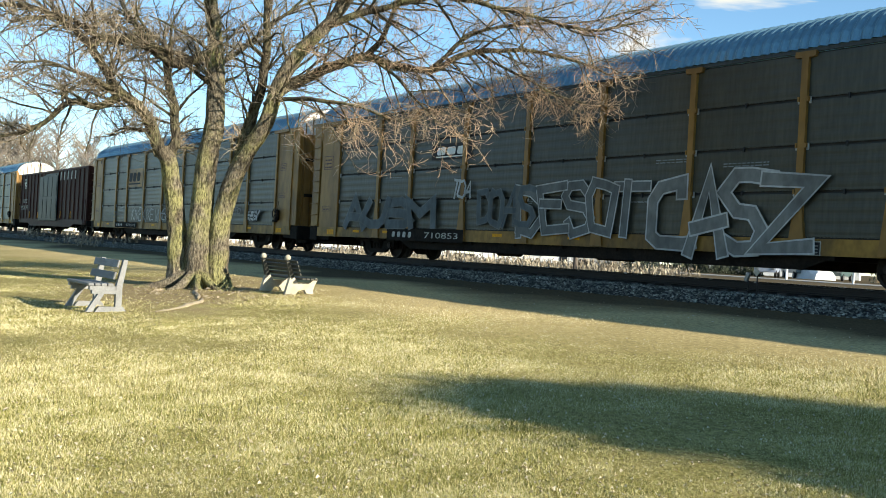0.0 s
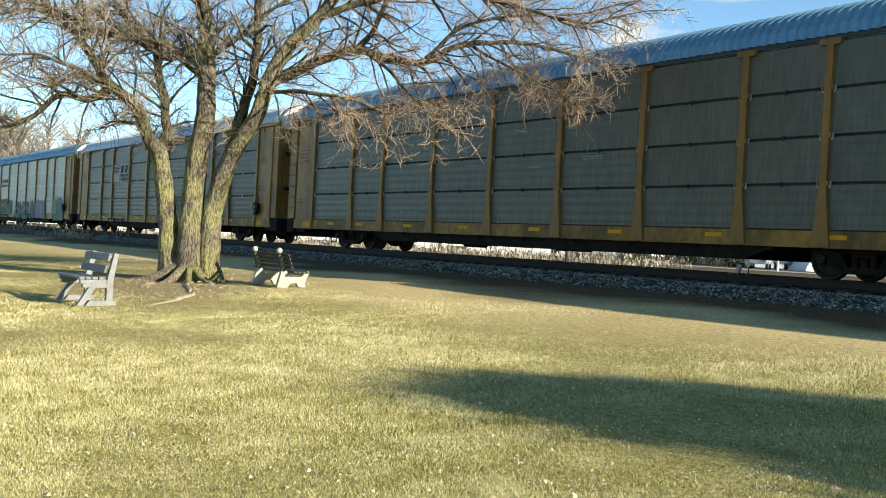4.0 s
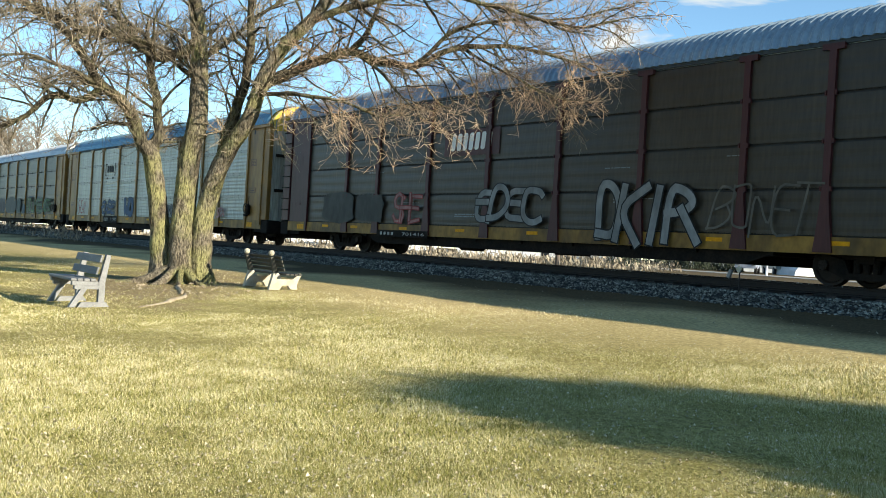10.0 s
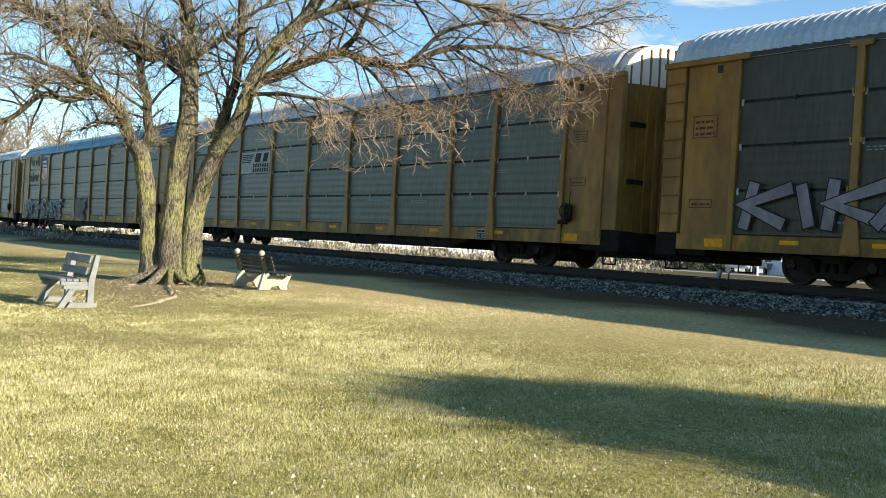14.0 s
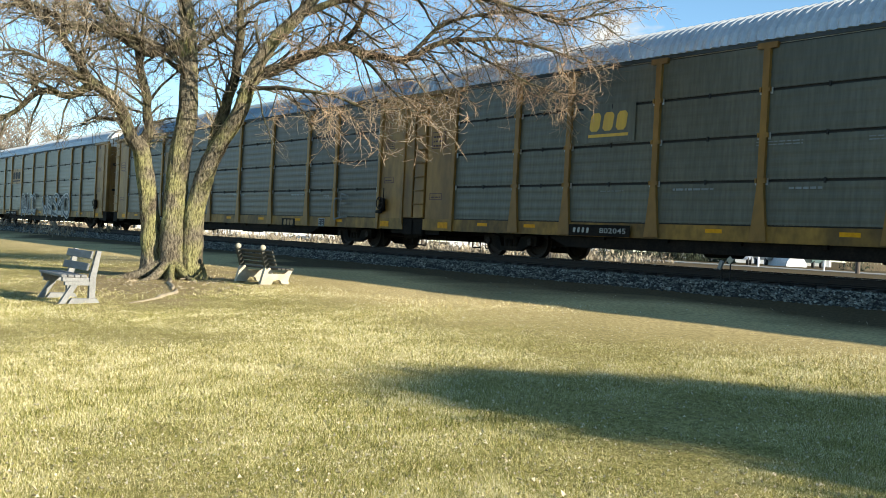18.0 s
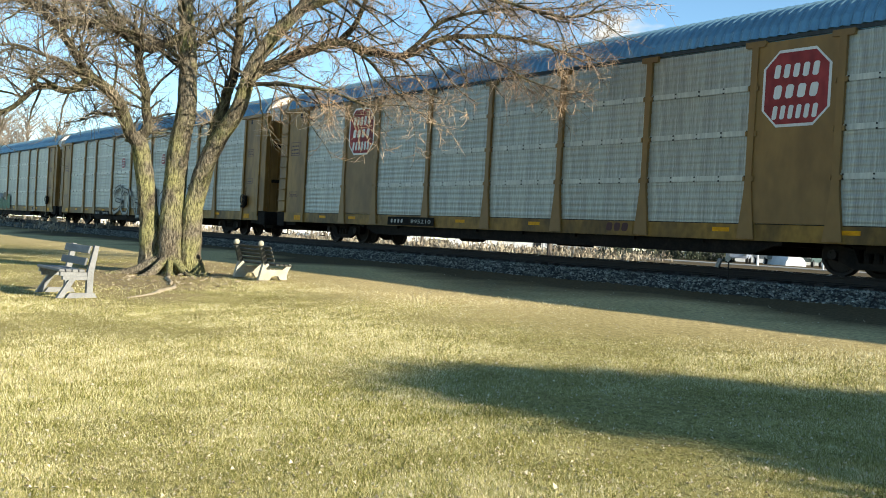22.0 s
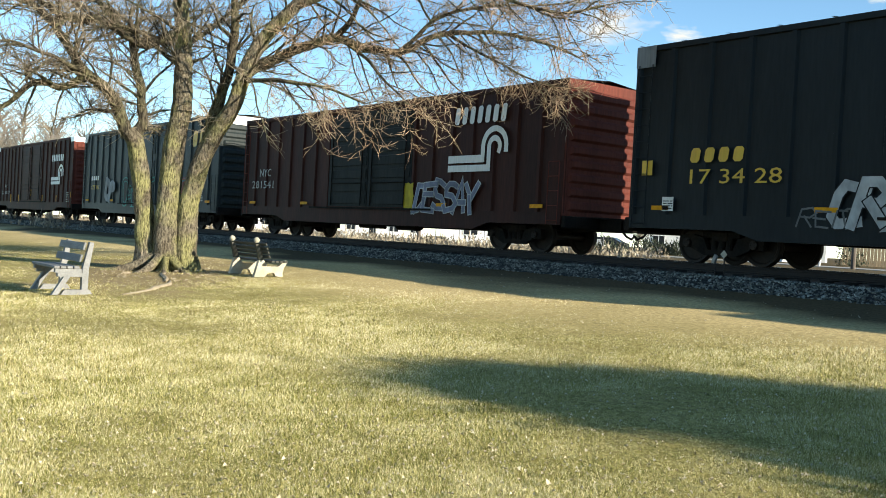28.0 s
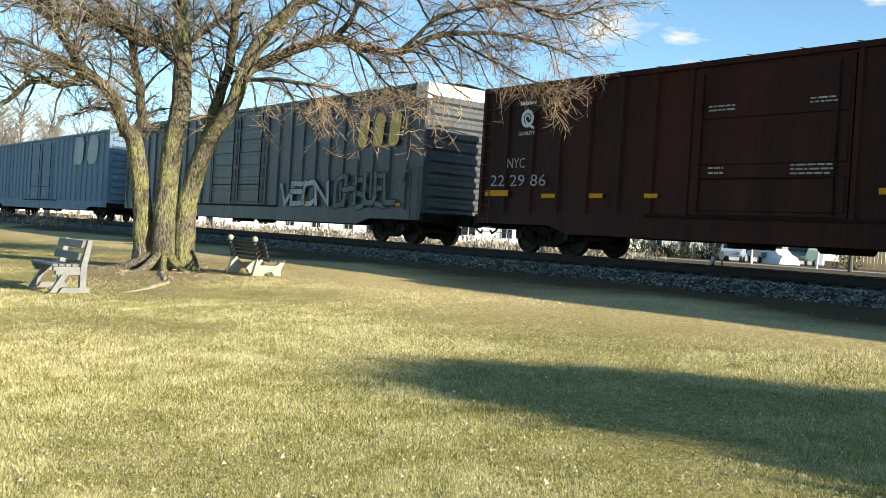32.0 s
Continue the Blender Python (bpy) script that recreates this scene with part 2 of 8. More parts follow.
def build_ground():
    near = set(np.round(np.arange(-46, 6.1, 0.4), 2)) | {-3000, -1500, -700, -350, -200, -140, -100, -75, -60, 12, 20, 35, 60, 120, 300, 800, 1600, 3000}
    xs = sorted(near)
    ys = sorted(set(np.round(np.arange(-4, 22.1, 0.4), 2)) | {1.8, 16.6, 22, 24, 24.6, -3000, -1200, -400, -120, -40, -15, -8, 30, 40, 60, 100, 160, 260, 500, 1000, 1800, 3000})
    verts = [(x, y, lawn_z(x, y) + (uneven(x, y) if -60 < x < 12 and -8 < y < 17 else 0)) for y in ys for x in xs]
    w = len(xs)
    faces = [(j * w + i, j * w + i + 1, (j + 1) * w + i + 1, (j + 1) * w + i) for j in range(len(ys) - 1) for i in range(w - 1)]
    ob = new("ground", mesh("ground", verts, faces, M["lawn"], True))
    return tagged(ob, "dry winter lawn rising gently to the railway", "ground", kind="structure")


def lawn_material():
    m = mat("winter_lawn", (0.33, 0.275, 0.100), (0.24, 0.215, 0.062), 1.6, 0.9, 0, (1, 1, 1), 14, 0.5, bump=0.3, bump_scale=30, spec=0.03, contrast=(0.32, 0.68))
    nt = m.node_tree
    N, L = nt.nodes.new, nt.links.new
    p = nt.nodes["Principled BSDF"]
    src = p.inputs["Base Color"].links[0].from_socket
    tc = N("ShaderNodeTexCoord")
    n1, n2 = N("ShaderNodeTexNoise"), N("ShaderNodeTexNoise")
    n1.inputs["Scale"].default_value, n1.inputs["Detail"].default_value = 60, 4
    n2.inputs["Scale"].default_value, n2.inputs["Detail"].default_value = 0.16, 3
    L(tc.outputs["Object"], n1.inputs["Vector"]), L(tc.outputs["Object"], n2.inputs["Vector"])
    straw, fine = N("ShaderNodeMix"), N("ShaderNodeMapRange")
    straw.data_type = "RGBA"
    straw.inputs["B"].default_value = (0.46, 0.38, 0.16, 1)
    fine.inputs["From Min"].default_value, fine.inputs["From Max"].default_value = 0.46, 0.66
    L(n1.outputs[0], fine.inputs["Value"]), L(src, straw.inputs["A"]), L(fine.outputs[0], straw.inputs["Factor"])
    # towards the railway the grass is bleached
    sep, far = N("ShaderNodeSeparateXYZ"), N("ShaderNodeMapRange")
    L(tc.outputs["Object"], sep.inputs[0])
    add = N("ShaderNodeMath")
    add.operation = "MULTIPLY_ADD"
    L(n2.outputs[0], add.inputs[0])
    add.inputs[1].default_value = 9.0
    L(sep.outputs["Y"], add.inputs[2])
    far.inputs["From Min"].default_value, far.inputs["From Max"].default_value = 12.0, 17.0
    L(add.outputs[0], far.inputs["Value"])
    dry = N("ShaderNodeMix")
    dry.data_type = "RGBA"
    dry.inputs["B"].default_value = (0.62, 0.48, 0.24, 1)
    half = N("ShaderNodeMath")
    half.operation = "MULTIPLY"
    half.inputs[1].default_value = 0.85
    L(far.outputs[0], half.inputs[0]), L(half.outputs[0], dry.inputs["Factor"]), L(straw.outputs["Result"], dry.inputs["A"])
    # bare earth by the track, darkened to carry the train's shadow in its colour
    bare, earth = N("ShaderNodeMapRange"), N("ShaderNodeMix")
    bare.inputs["From Min"].default_value, bare.inputs["From Max"].default_value = 17.5, 19.3
    bare.inputs["To Max"].default_value = 0.9
    L(add.outputs[0], bare.inputs["Value"])
    earth.data_type = "RGBA"
    earth.inputs["B"].default_value = (0.070, 0.051, 0.032, 1)
    L(bare.outputs[0], earth.inputs["Factor"]), L(dry.outputs["Result"], earth.inputs["A"])
    # trodden earth round the tree, widened to paint in the crown's shadow beside it
    off, ln, dn, ad, msk, dirt = N("ShaderNodeMapping"), N("ShaderNodeVectorMath"), N("ShaderNodeTexNoise"), N("ShaderNodeMath"), N("ShaderNodeMapRange"), N("ShaderNodeMix")
    off.vector_type = "TEXTURE"
    off.inputs["Location"].default_value = (-21.3, 7.9, 0.25)
    off.inputs["Rotation"].default_value = (0, 0, radians(-25))
    off.inputs["Scale"].default_value = (7.5, 2.9, 100)
    ln.operation = "LENGTH"
    L(tc.outputs["Object"], off.inputs["Vector"]), L(off.outputs[0], ln.inputs[0])
    dn.inputs["Scale"].default_value, dn.inputs["Detail"].default_value = 0.9, 6
    L(tc.outputs["Object"], dn.inputs["Vector"])
    ad.operation = "MULTIPLY_ADD"
    ad.inputs[1].default_value = 1.6
    L(dn.outputs[0], ad.inputs[0]), L(ln.outputs["Value"], ad.inputs[2])
    msk.inputs["From Min"].default_value, msk.inputs["From Max"].default_value = 1.75, 1.25
    msk.inputs["To Max"].default_value = 0.85
    L(ad.outputs[0], msk.inputs["Value"])
    dirt.data_type = "RGBA"
    dirt.inputs["B"].default_value = (0.30, 0.225, 0.125, 1)
    L(msk.outputs[0], dirt.inputs["Factor"]), L(earth.outputs["Result"], dirt.inputs["A"])
    grit, dk = N("ShaderNodeTexNoise"), N("ShaderNodeMix")
    grit.inputs["Scale"].default_value, grit.inputs["Detail"].default_value = 17, 6
    dk.data_type, dk.blend_type = "RGBA", "MULTIPLY"
    gr = N("ShaderNodeMapRange")
    gr.inputs["From Min"].default_value, gr.inputs["From Max"].default_value = 0.42, 0.56
    gr.inputs["To Min"].default_value = 0.70
    dk.inputs["Factor"].default_value = 1.0
    L(tc.outputs["Object"], grit.inputs["Vector"]), L(grit.outputs[0], gr.inputs["Value"]), L(gr.outputs[0], dk.inputs["B"]), L(dirt.outputs["Result"], dk.inputs["A"])
    L(dk.outputs["Result"], p.inputs["Base Color"])
    return m


M["lawn"] = lawn_material()
build_ground()


def build_track():
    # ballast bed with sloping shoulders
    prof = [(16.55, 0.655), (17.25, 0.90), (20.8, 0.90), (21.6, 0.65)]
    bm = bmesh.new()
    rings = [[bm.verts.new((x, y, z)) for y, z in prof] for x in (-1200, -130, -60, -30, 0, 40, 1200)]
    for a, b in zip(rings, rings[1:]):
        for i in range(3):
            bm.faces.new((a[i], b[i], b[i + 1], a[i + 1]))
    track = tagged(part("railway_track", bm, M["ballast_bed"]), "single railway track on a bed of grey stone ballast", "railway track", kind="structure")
    head = [(-0.075, 0), (0.075, 0), (0.07, 0.02), (0.012, 0.035), (0.01, 0.125), (0.037, 0.135), (0.037, 0.168), (0.028, 0.175), (-0.028, 0.175), (-0.037, 0.168), (-0.037, 0.135), (-0.01, 0.125), (-0.012, 0.035), (-0.07, 0.02)]
    for side in (-1, 1):
        bm = bmesh.new()
        y = TRACK_Y + side * 0.755
        a = [bm.verts.new((-1200, y + u, RAIL_Z - 0.175 + v)) for u, v in head]
        b = [bm.verts.new((1200, y + u, RAIL_Z - 0.175 + v)) for u, v in head]
        n = len(head)
        for i in range(n):
            bm.faces.new((a[i], a[(i + 1) % n], b[(i + 1) % n], b[i]))
        rail = part("rail", bm, M["rail"], track, "rusty steel rail with a worn bright top")
        rail.data.materials.append(M["tread"])
        rail.data.polygons[7].material_index = 1
    bm = bmesh.new()
    box(bm, -0.115, 0.115, -1.3, 1.3, -0.16, 0.0, 0.012)
    tie = part("sleeper", bm, M["sleeper"], track, "", pose(-8, TRACK_Y, RAIL_Z - 0.178))
    rnd = random.Random(5)
    for i in range(1, 190):
        part("sleeper", tie.data, None, track, "", pose(-8 - i * 0.52, TRACK_Y + rnd.uniform(-0.04, 0.04), RAIL_Z - 0.178 - rnd.uniform(0, 0.01), 0, 0, rnd.uniform(-1, 1)))
    # loose stones on the shoulder
    rnd = np.random.RandomState(4)
    n = 32000
    x = -8 - 100 * rnd.rand(n) ** 1.25
    y = 16.35 + 1.35 * rnd.rand(n)
    keep = (y > 16.62) | (rnd.rand(n) < 0.25)
    x, y = x[keep], y[keep]
    z = np.where(y < 17.25, 0.655 + (y - 16.55) * 0.35, 0.90)
    z = np.maximum(z, 0.66)
    n = len(x)
    r = rnd.uniform(0.017, 0.040, n)
    octa = np.array([(1, 0, 0), (-1, 0, 0), (0, 1, 0), (0, -1, 0), (0, 0, 1), (0, 0, -1)], float)
    tri = np.array([(0, 2, 4), (2, 1, 4), (1, 3, 4), (3, 0, 4), (2, 0, 5), (1, 2, 5), (3, 1, 5), (0, 3, 5)])
    v = octa[None] * rnd.uniform(0.6, 1.3, (n, 6, 1)) * r[:, None, None] * np.array([1.15, 1.0, 0.8])
    v += rnd.normal(0, 0.12, (n, 6, 3)) * r[:, None, None]
    a = rnd.rand(n) * 6.28
    c, s = np.cos(a)[:, None], np.sin(a)[:, None]
    v = np.stack([v[..., 0] * c - v[..., 1] * s, v[..., 0] * s + v[..., 1] * c, v[..., 2]], -1)
    v += np.stack([x, y, z + r * 0.4], -1)[:, None]
    f = tri[None] + 6 * np.arange(n)[:, None, None]
    me = soup("ballast_stones", v.reshape(-1, 3), f.reshape(-1, 3), M["ballast"])
    tagged(new("ballast_stones", me), "loose grey crushed stones on the track shoulder", "ballast", kind="stuff")


def soup(name, v, f, material):
    """A mesh of triangles from arrays."""
    me = bpy.data.meshes.new(name)
    me.vertices.add(len(v))
    me.vertices.foreach_set("co", np.ascontiguousarray(v, dtype=np.float32).ravel())
    me.loops.add(f.size)
    me.loops.foreach_set("vertex_index", np.ascontiguousarray(f, dtype=np.int32).ravel())
    me.polygons.add(len(f))
    me.polygons.foreach_set("loop_start", np.arange(0, f.size, 3, dtype=np.int32))
    me.update(calc_edges=True)
    me.materials.append(material)
    return me


build_track()

# ---- the train ----
SPEED = 19.38
MOVING, WHEELS = [], []
SHARED = {}


def shared(key, build):
    """A mesh that is built once and used by all alike pieces."""
    if key not in SHARED:
        SHARED[key] = build()
    return SHARED[key]


def as_mesh(name, bm, material, smooth=False):
    me = bpy.data.meshes.new(name)
    bm.to_mesh(me)
    bm.free()
    me.materials.append(material)
    if smooth:
        me.polygons.foreach_set("use_smooth", [True] * len(me.polygons))
    return me


def wheelset_mesh(r):
    bm = bmesh.new()
    cyl(bm, (0, -1.02, 0), (0, 1.02, 0), 0.085, n=10)
    for s in (-1, 1):
        y = s * 0.755
        prof = [(0.13, 0.10), (0.12, 0.04), (r - 0.09, 0.02), (r - 0.055, 0.06), (r, 0.065), (r + 0.003, -0.035), (r + 0.026, -0.05), (r + 0.022, -0.07), (r - 0.07, -0.065), (r - 0.10, -0.02), (0.12, -0.05), (0.12, -0.09)]
        n = 24
        rings = []
        for rad, off in prof:
            rings.append([bm.verts.new((rad * math.cos(2 * math.pi * i / n), y + s * off, rad * math.sin(2 * math.pi * i / n))) for i in range(n)])
        for a, b in zip(rings, rings[1:]):
            for i in range(n):
                bm.faces.new((a[i], a[(i + 1) % n], b[(i + 1) % n], b[i]))
        cyl(bm, (0, s * 0.94, 0), (0, s * 1.13, 0), 0.11, 0.10, n=12)
        for k in range(3):      # cap bolts show the turning
            a = 2 * math.pi * k / 3
            cyl(bm, (0.06 * math.cos(a), s * 1.12, 0.06 * math.sin(a)), (0.06 * math.cos(a), s * 1.155, 0.06 * math.sin(a)), 0.018, n=6)
    return as_mesh("wheelset", bm, M["wheel"])


def truck_mesh(r):
    """Two cast side frames and the bolster; the middle is the centre plate over the rails."""
    bm = bmesh.new()
    for s in (-1, 1):
        y0, y1 = s * 0.93, s * 1.07
        z = r
        prism(bm, [(-1.12, z + 0.16), (-1.12, z - 0.1), (-0.98, z - 0.1), (-0.98, z + 0.02), (-0.78, z + 0.02), (-0.78, z - 0.12), (-0.42, z - 0.27), (0.42, z - 0.27), (0.78, z - 0.12), (0.78, z + 0.02), (0.98, z + 0.02), (0.98, z - 0.1), (1.12, z - 0.1), (1.12, z + 0.16), (0.8, z + 0.2), (0.45, z + 0.12), (0.34, z - 0.14), (-0.34, z - 0.14), (-0.45, z + 0.12), (-0.8, z + 0.2)], min(y0, y1), max(y0, y1))
        box(bm, -0.5, 0.5, min(y0, y1), max(y0, y1), z + 0.13, z + 0.27, 0.02)
        for x in (-0.2, 0, 0.2):
            cyl(bm, (x, s * 1.0, z - 0.14), (x, s * 1.0, z + 0.13), 0.075, n=8)
    box(bm, -0.2, 0.2, -1.1, 1.1, r + 0.05, r + 0.26, 0.02)
    cyl(bm, (0, 0, r + 0.2), (0, 0, r + 0.42), 0.22, n=12)
    return as_mesh("truck", bm, M["black"])


def add_trucks(car, spots, r=0.457):
    for x in spots:
        t = part("truck", shared("truck%g" % r, lambda: truck_mesh(r)), None, car, "black cast steel wheel truck", pose(x, 0, 0))
        for dx in (-0.89, 0.89):
            w = part("wheelset", shared("ws%g" % r, lambda: wheelset_mesh(r)), None, t, "", pose(dx, 0, r))
            WHEELS.append((w, car, dx, r))


def coupler_mesh():
    bm = bmesh.new()
    box(bm, -0.1, 0.55, -0.08, 0.08, 0.76, 0.92, 0.015)
    box(bm, 0.5, 0.78, -0.16, 0.13, 0.70, 0.98, 0.04)
    box(bm, 0.72, 0.88, -0.16, -0.04, 0.72, 0.96, 0.03)
    # air hose
    pts = [(0.1, 0.35, 0.78), (0.35, 0.33, 0.55), (0.62, 0.25, 0.47), (0.85, 0.12, 0.56)]
    for a, b in zip(pts, pts[1:]):
        cyl(bm, a, b, 0.03, n=6)
    return as_mesh("coupler", bm, M["black"])


def ladder_mesh(h, z0):
    bm = bmesh.new()
    for x in (-0.2, 0.2):
        cyl(bm, (x, 0, z0), (x, 0, z0 + h), 0.014, n=5)
    for i in range(int(h / 0.38) + 1):
        cyl(bm, (-0.2, 0, z0 + 0.1 + i * 0.38), (0.2, 0, z0 + 0.1 + i * 0.38), 0.012, n=5)
    return bm


def letters(text, size, material, parent, x, z, y, name="lettering", gap=0.0, label="", bold=0.0):
    cu = bpy.data.curves.new("lettering", "FONT")
    cu.body, cu.size, cu.align_x = text, size, "LEFT"
    cu.space_character = 1 + gap
    cu.offset, cu.extrude = bold, 0.001
    cu.resolution_u = 2
    tmp = new("tmp", cu)
    me = bpy.data.meshes.new_from_object(tmp)
    bpy.data.objects.remove(tmp)
    me.materials.clear()
    me.materials.append(material)
    return part(name, me, None, parent, label, pose(x, y, z, 90))


def plate(name, parent, material, x0, x1, z0, z1, y, label="", depth=0.006):
    bm = bmesh.new()
    box(bm, x0, x1, y, y + depth, z0, z1)
    return part(name, bm, material, parent, label)


def bars(parent, material, x, z, w, h, y, n=2, name="stencil", gap=0.6):
    """Small stencilled lines too small to read."""
    bm = bmesh.new()
    rnd = random.Random(int(abs(x * 100 + z * 37)))
    step = h / n
    for i in range(n):
        xx = x
        while xx < x + w - 0.03:
            ww = min(rnd.uniform(0.06, 0.22), x + w - xx)
            box(bm, xx, xx + ww, y, y + 0.002, z + i * step, z + i * step + step * (1 - gap))
            xx += ww + 0.035
    return tagged(part(name, bm, material, parent), kind="stuff")


# strokes of hand-drawn letter shapes, in a unit square: points are pairs of digits 0-9
STROKES = {
    "A": ("002950", "1343"), "B": ("000939573505", "35533000"), "C": ("5849190702104051",), "D": ("00093956533000",), "E": ("59090050", "0545"),
    "F": ("000959", "0545"), "G": ("583919070210405333",), "H": ("0009", "5059", "0555"), "I": ("2920",), "K": ("0009", "590550"),
    "L": ("090050",), "M": ("0009245950",), "N": ("00095059",), "O": ("194957524010020719",), "P": ("000949574505",), "R": ("000939573505", "2550"),
    "S": ("58391907154452401001",), "T": ("0959", "2920"), "U": ("090210405259",), "V": ("092059",), "W": ("0910254059",), "Y": ("092559", "2520"), "Z": ("09590050",),
}


def ribbon(bm, pts, w, y, rounded=True):
    """A flat stroke of that width with mitred corners, in the plane of a car's side."""
    if rounded:
        for _ in range(2):
            cut = [pts[0]]
            for (ax, az), (bx, bz) in zip(pts, pts[1:]):
                cut += [(ax * 0.75 + bx * 0.25, az * 0.75 + bz * 0.25), (ax * 0.25 + bx * 0.75, az * 0.25 + bz * 0.75)]
            pts = cut + [pts[-1]]
    n = len(pts)
    rows = []
    for i in range(n):
        d0 = Vector((pts[i][0] - pts[i - 1][0], pts[i][1] - pts[i - 1][1])) if i else None
        d1 = Vector((pts[i + 1][0] - pts[i][0], pts[i + 1][1] - pts[i][1])) if i < n - 1 else None
        d0 = (d0 or d1).normalized() if (d0 or d1).length > 1e-6 else Vector((1, 0))
        d1 = d1.normalized() if d1 and d1.length > 1e-6 else d0
        m = d0 + d1
        m = m.normalized() if m.length > 0.3 else d0
        half = w / 2 / max(0.5, m.dot(d0))
        p = Vector(pts[i])
        if i in (0, n - 1):
            p = p + d0 * (w / 2 * (-1 if i == 0 else 1))
        o = Vector((-m.y, m.x)) * half
        yy = y - 0.00012 * i
        rows.append((bm.verts.new((p.x - o.x, yy, p.y - o.y)), bm.verts.new((p.x + o.x, yy, p.y + o.y))))
    for r, q in zip(rows, rows[1:]):
        bm.faces.new((r[0], q[0], q[1], r[1]))


def tag(car, text, x, z, w, h, fill, edge, y, thick=0.24, rim=0.07, seed=1, lean=0.12, shade=None, soft=False, name="graffiti", foot=None):
    """Sprayed lettering, letter by letter: a fill with a rim of another colour."""
    rnd = random.Random(seed)
    cw = w / len(text)
    for i, ch in enumerate(text):
        jz, jx, sc = rnd.uniform(-0.06, 0.06) * h, rnd.uniform(-0.08, 0.08) * cw, rnd.uniform(0.9, 1.08)
        slant = lean + rnd.uniform(-0.15, 0.15)
        bm = bmesh.new()
        lines = []
        for st in STROKES[ch]:
            pts = []
            for k in range(0, len(st) - 1, 2):
                u, v = int(st[k]) / 5.0, int(st[k + 1]) / 9.0
                u, v = u + rnd.uniform(-0.13, 0.13), v + rnd.uniform(-0.07, 0.07)
                pts.append((x + cw * i + jx + cw * 0.98 * u + slant * h * (v - 0.5), z + jz + h * sc * v))
            lines.append(pts)
        lift = -0.0130 * (i % 2)
        if foot:
            plate("graffiti_band", car, foot, x + cw * (i + 0.04), x + cw * (i + 0.9), z, z + h * 0.22, y + 0.008 - 0.001 * (i % 2), depth=0.004)
        layers = [(edge, thick + 2 * rim)] + ([(fill, thick)] if fill else [])
        if shade:
            layers.append((shade, thick * 0.35))
        mats = [m for m, _ in layers]
        for j, pts in enumerate(lines):
            for k, (m, width) in enumerate(layers):
                start = len(bm.faces)
                run = [(a + thick * 0.1, b + thick * 0.18) for a, b in pts[: len(pts) // 2 + 1]] if k == 2 else pts
                ribbon(bm, run, width, y + lift - 0.0060 * j - 0.0028 * k, soft)
                bm.faces.ensure_lookup_table()
                for f in bm.faces[start:]:
                    f.material_index = k
        me = bpy.data.meshes.new(name)
        bm.to_mesh(me)
        bm.free()
        for m in mats:
            me.materials.append(m)
        part(name, me, None, car)


def patch(car, x0, x1, z0, z1, material, seed=1, y=None):
    """A sprayed patch with an uneven rim."""
    rnd = random.Random(seed)
    y = (face(car) + 0.004 if y is None else y) - 0.0006 * (seed % 5)
    bm = bmesh.new()
    n = 22
    cx, cz, rx, rz = (x0 + x1) / 2, (z0 + z1) / 2, (x1 - x0) / 2, (z1 - z0) / 2
    pts = []
    for i in range(n):
        a = 2 * math.pi * i / n
        c, s = math.cos(a), math.sin(a)
        k = 1 / max(abs(c), abs(s)) ** 0.7 * rnd.uniform(0.86, 1.04)
        pts.append((cx + rx * c * k, cz + rz * s * k))
    prism(bm, pts, y, y + 0.002)
    part("graffiti_patch", bm, material, car)


def paint(name, c):
    if name not in M:
        M[name] = mat(name, c, [k * 0.66 for k in c], 1.6, 0.6, 0, (1, 1, 0.6), 6, 0.35, spec=0.2)
    return M[name]


M["stencil_grey"] = mat("dirty_white_stencil", (0.50, 0.50, 0.46), (0.30, 0.30, 0.27), 6, 0.7, fine=30, fine_amount=0.4)
M["sign_grey"] = mat("grey_sign_panel", (0.21, 0.225, 0.20), (0.16, 0.17, 0.15), 2.0, 0.5, 0.0, STREAK, 14, 0.3)
M["galv_light"] = mat("pale_latch", (0.42, 0.42, 0.40), None, 5, 0.5)
M["band_light"] = mat("pale_seam_band", (0.58, 0.58, 0.50), (0.48, 0.48, 0.42), 2, 0.5, 0.1, STREAK, 20, 0.3)
M["band_dark"] = mat("grey_seam_band", (0.27, 0.275, 0.24), (0.22, 0.225, 0.195), 2, 0.4, 0.2, STREAK, 20, 0.3)
# --- autorack ---
BAYS = (2.8, 2.0, 2.9, 2.9, 2.9, 2.9, 2.9, 2.0, 2.8)
RACK = 28.0                      # length of the body
SIDE = 1.52                      # half width
LEVELS = (0.97, 1.92, 2.87, 3.82, 4.77)


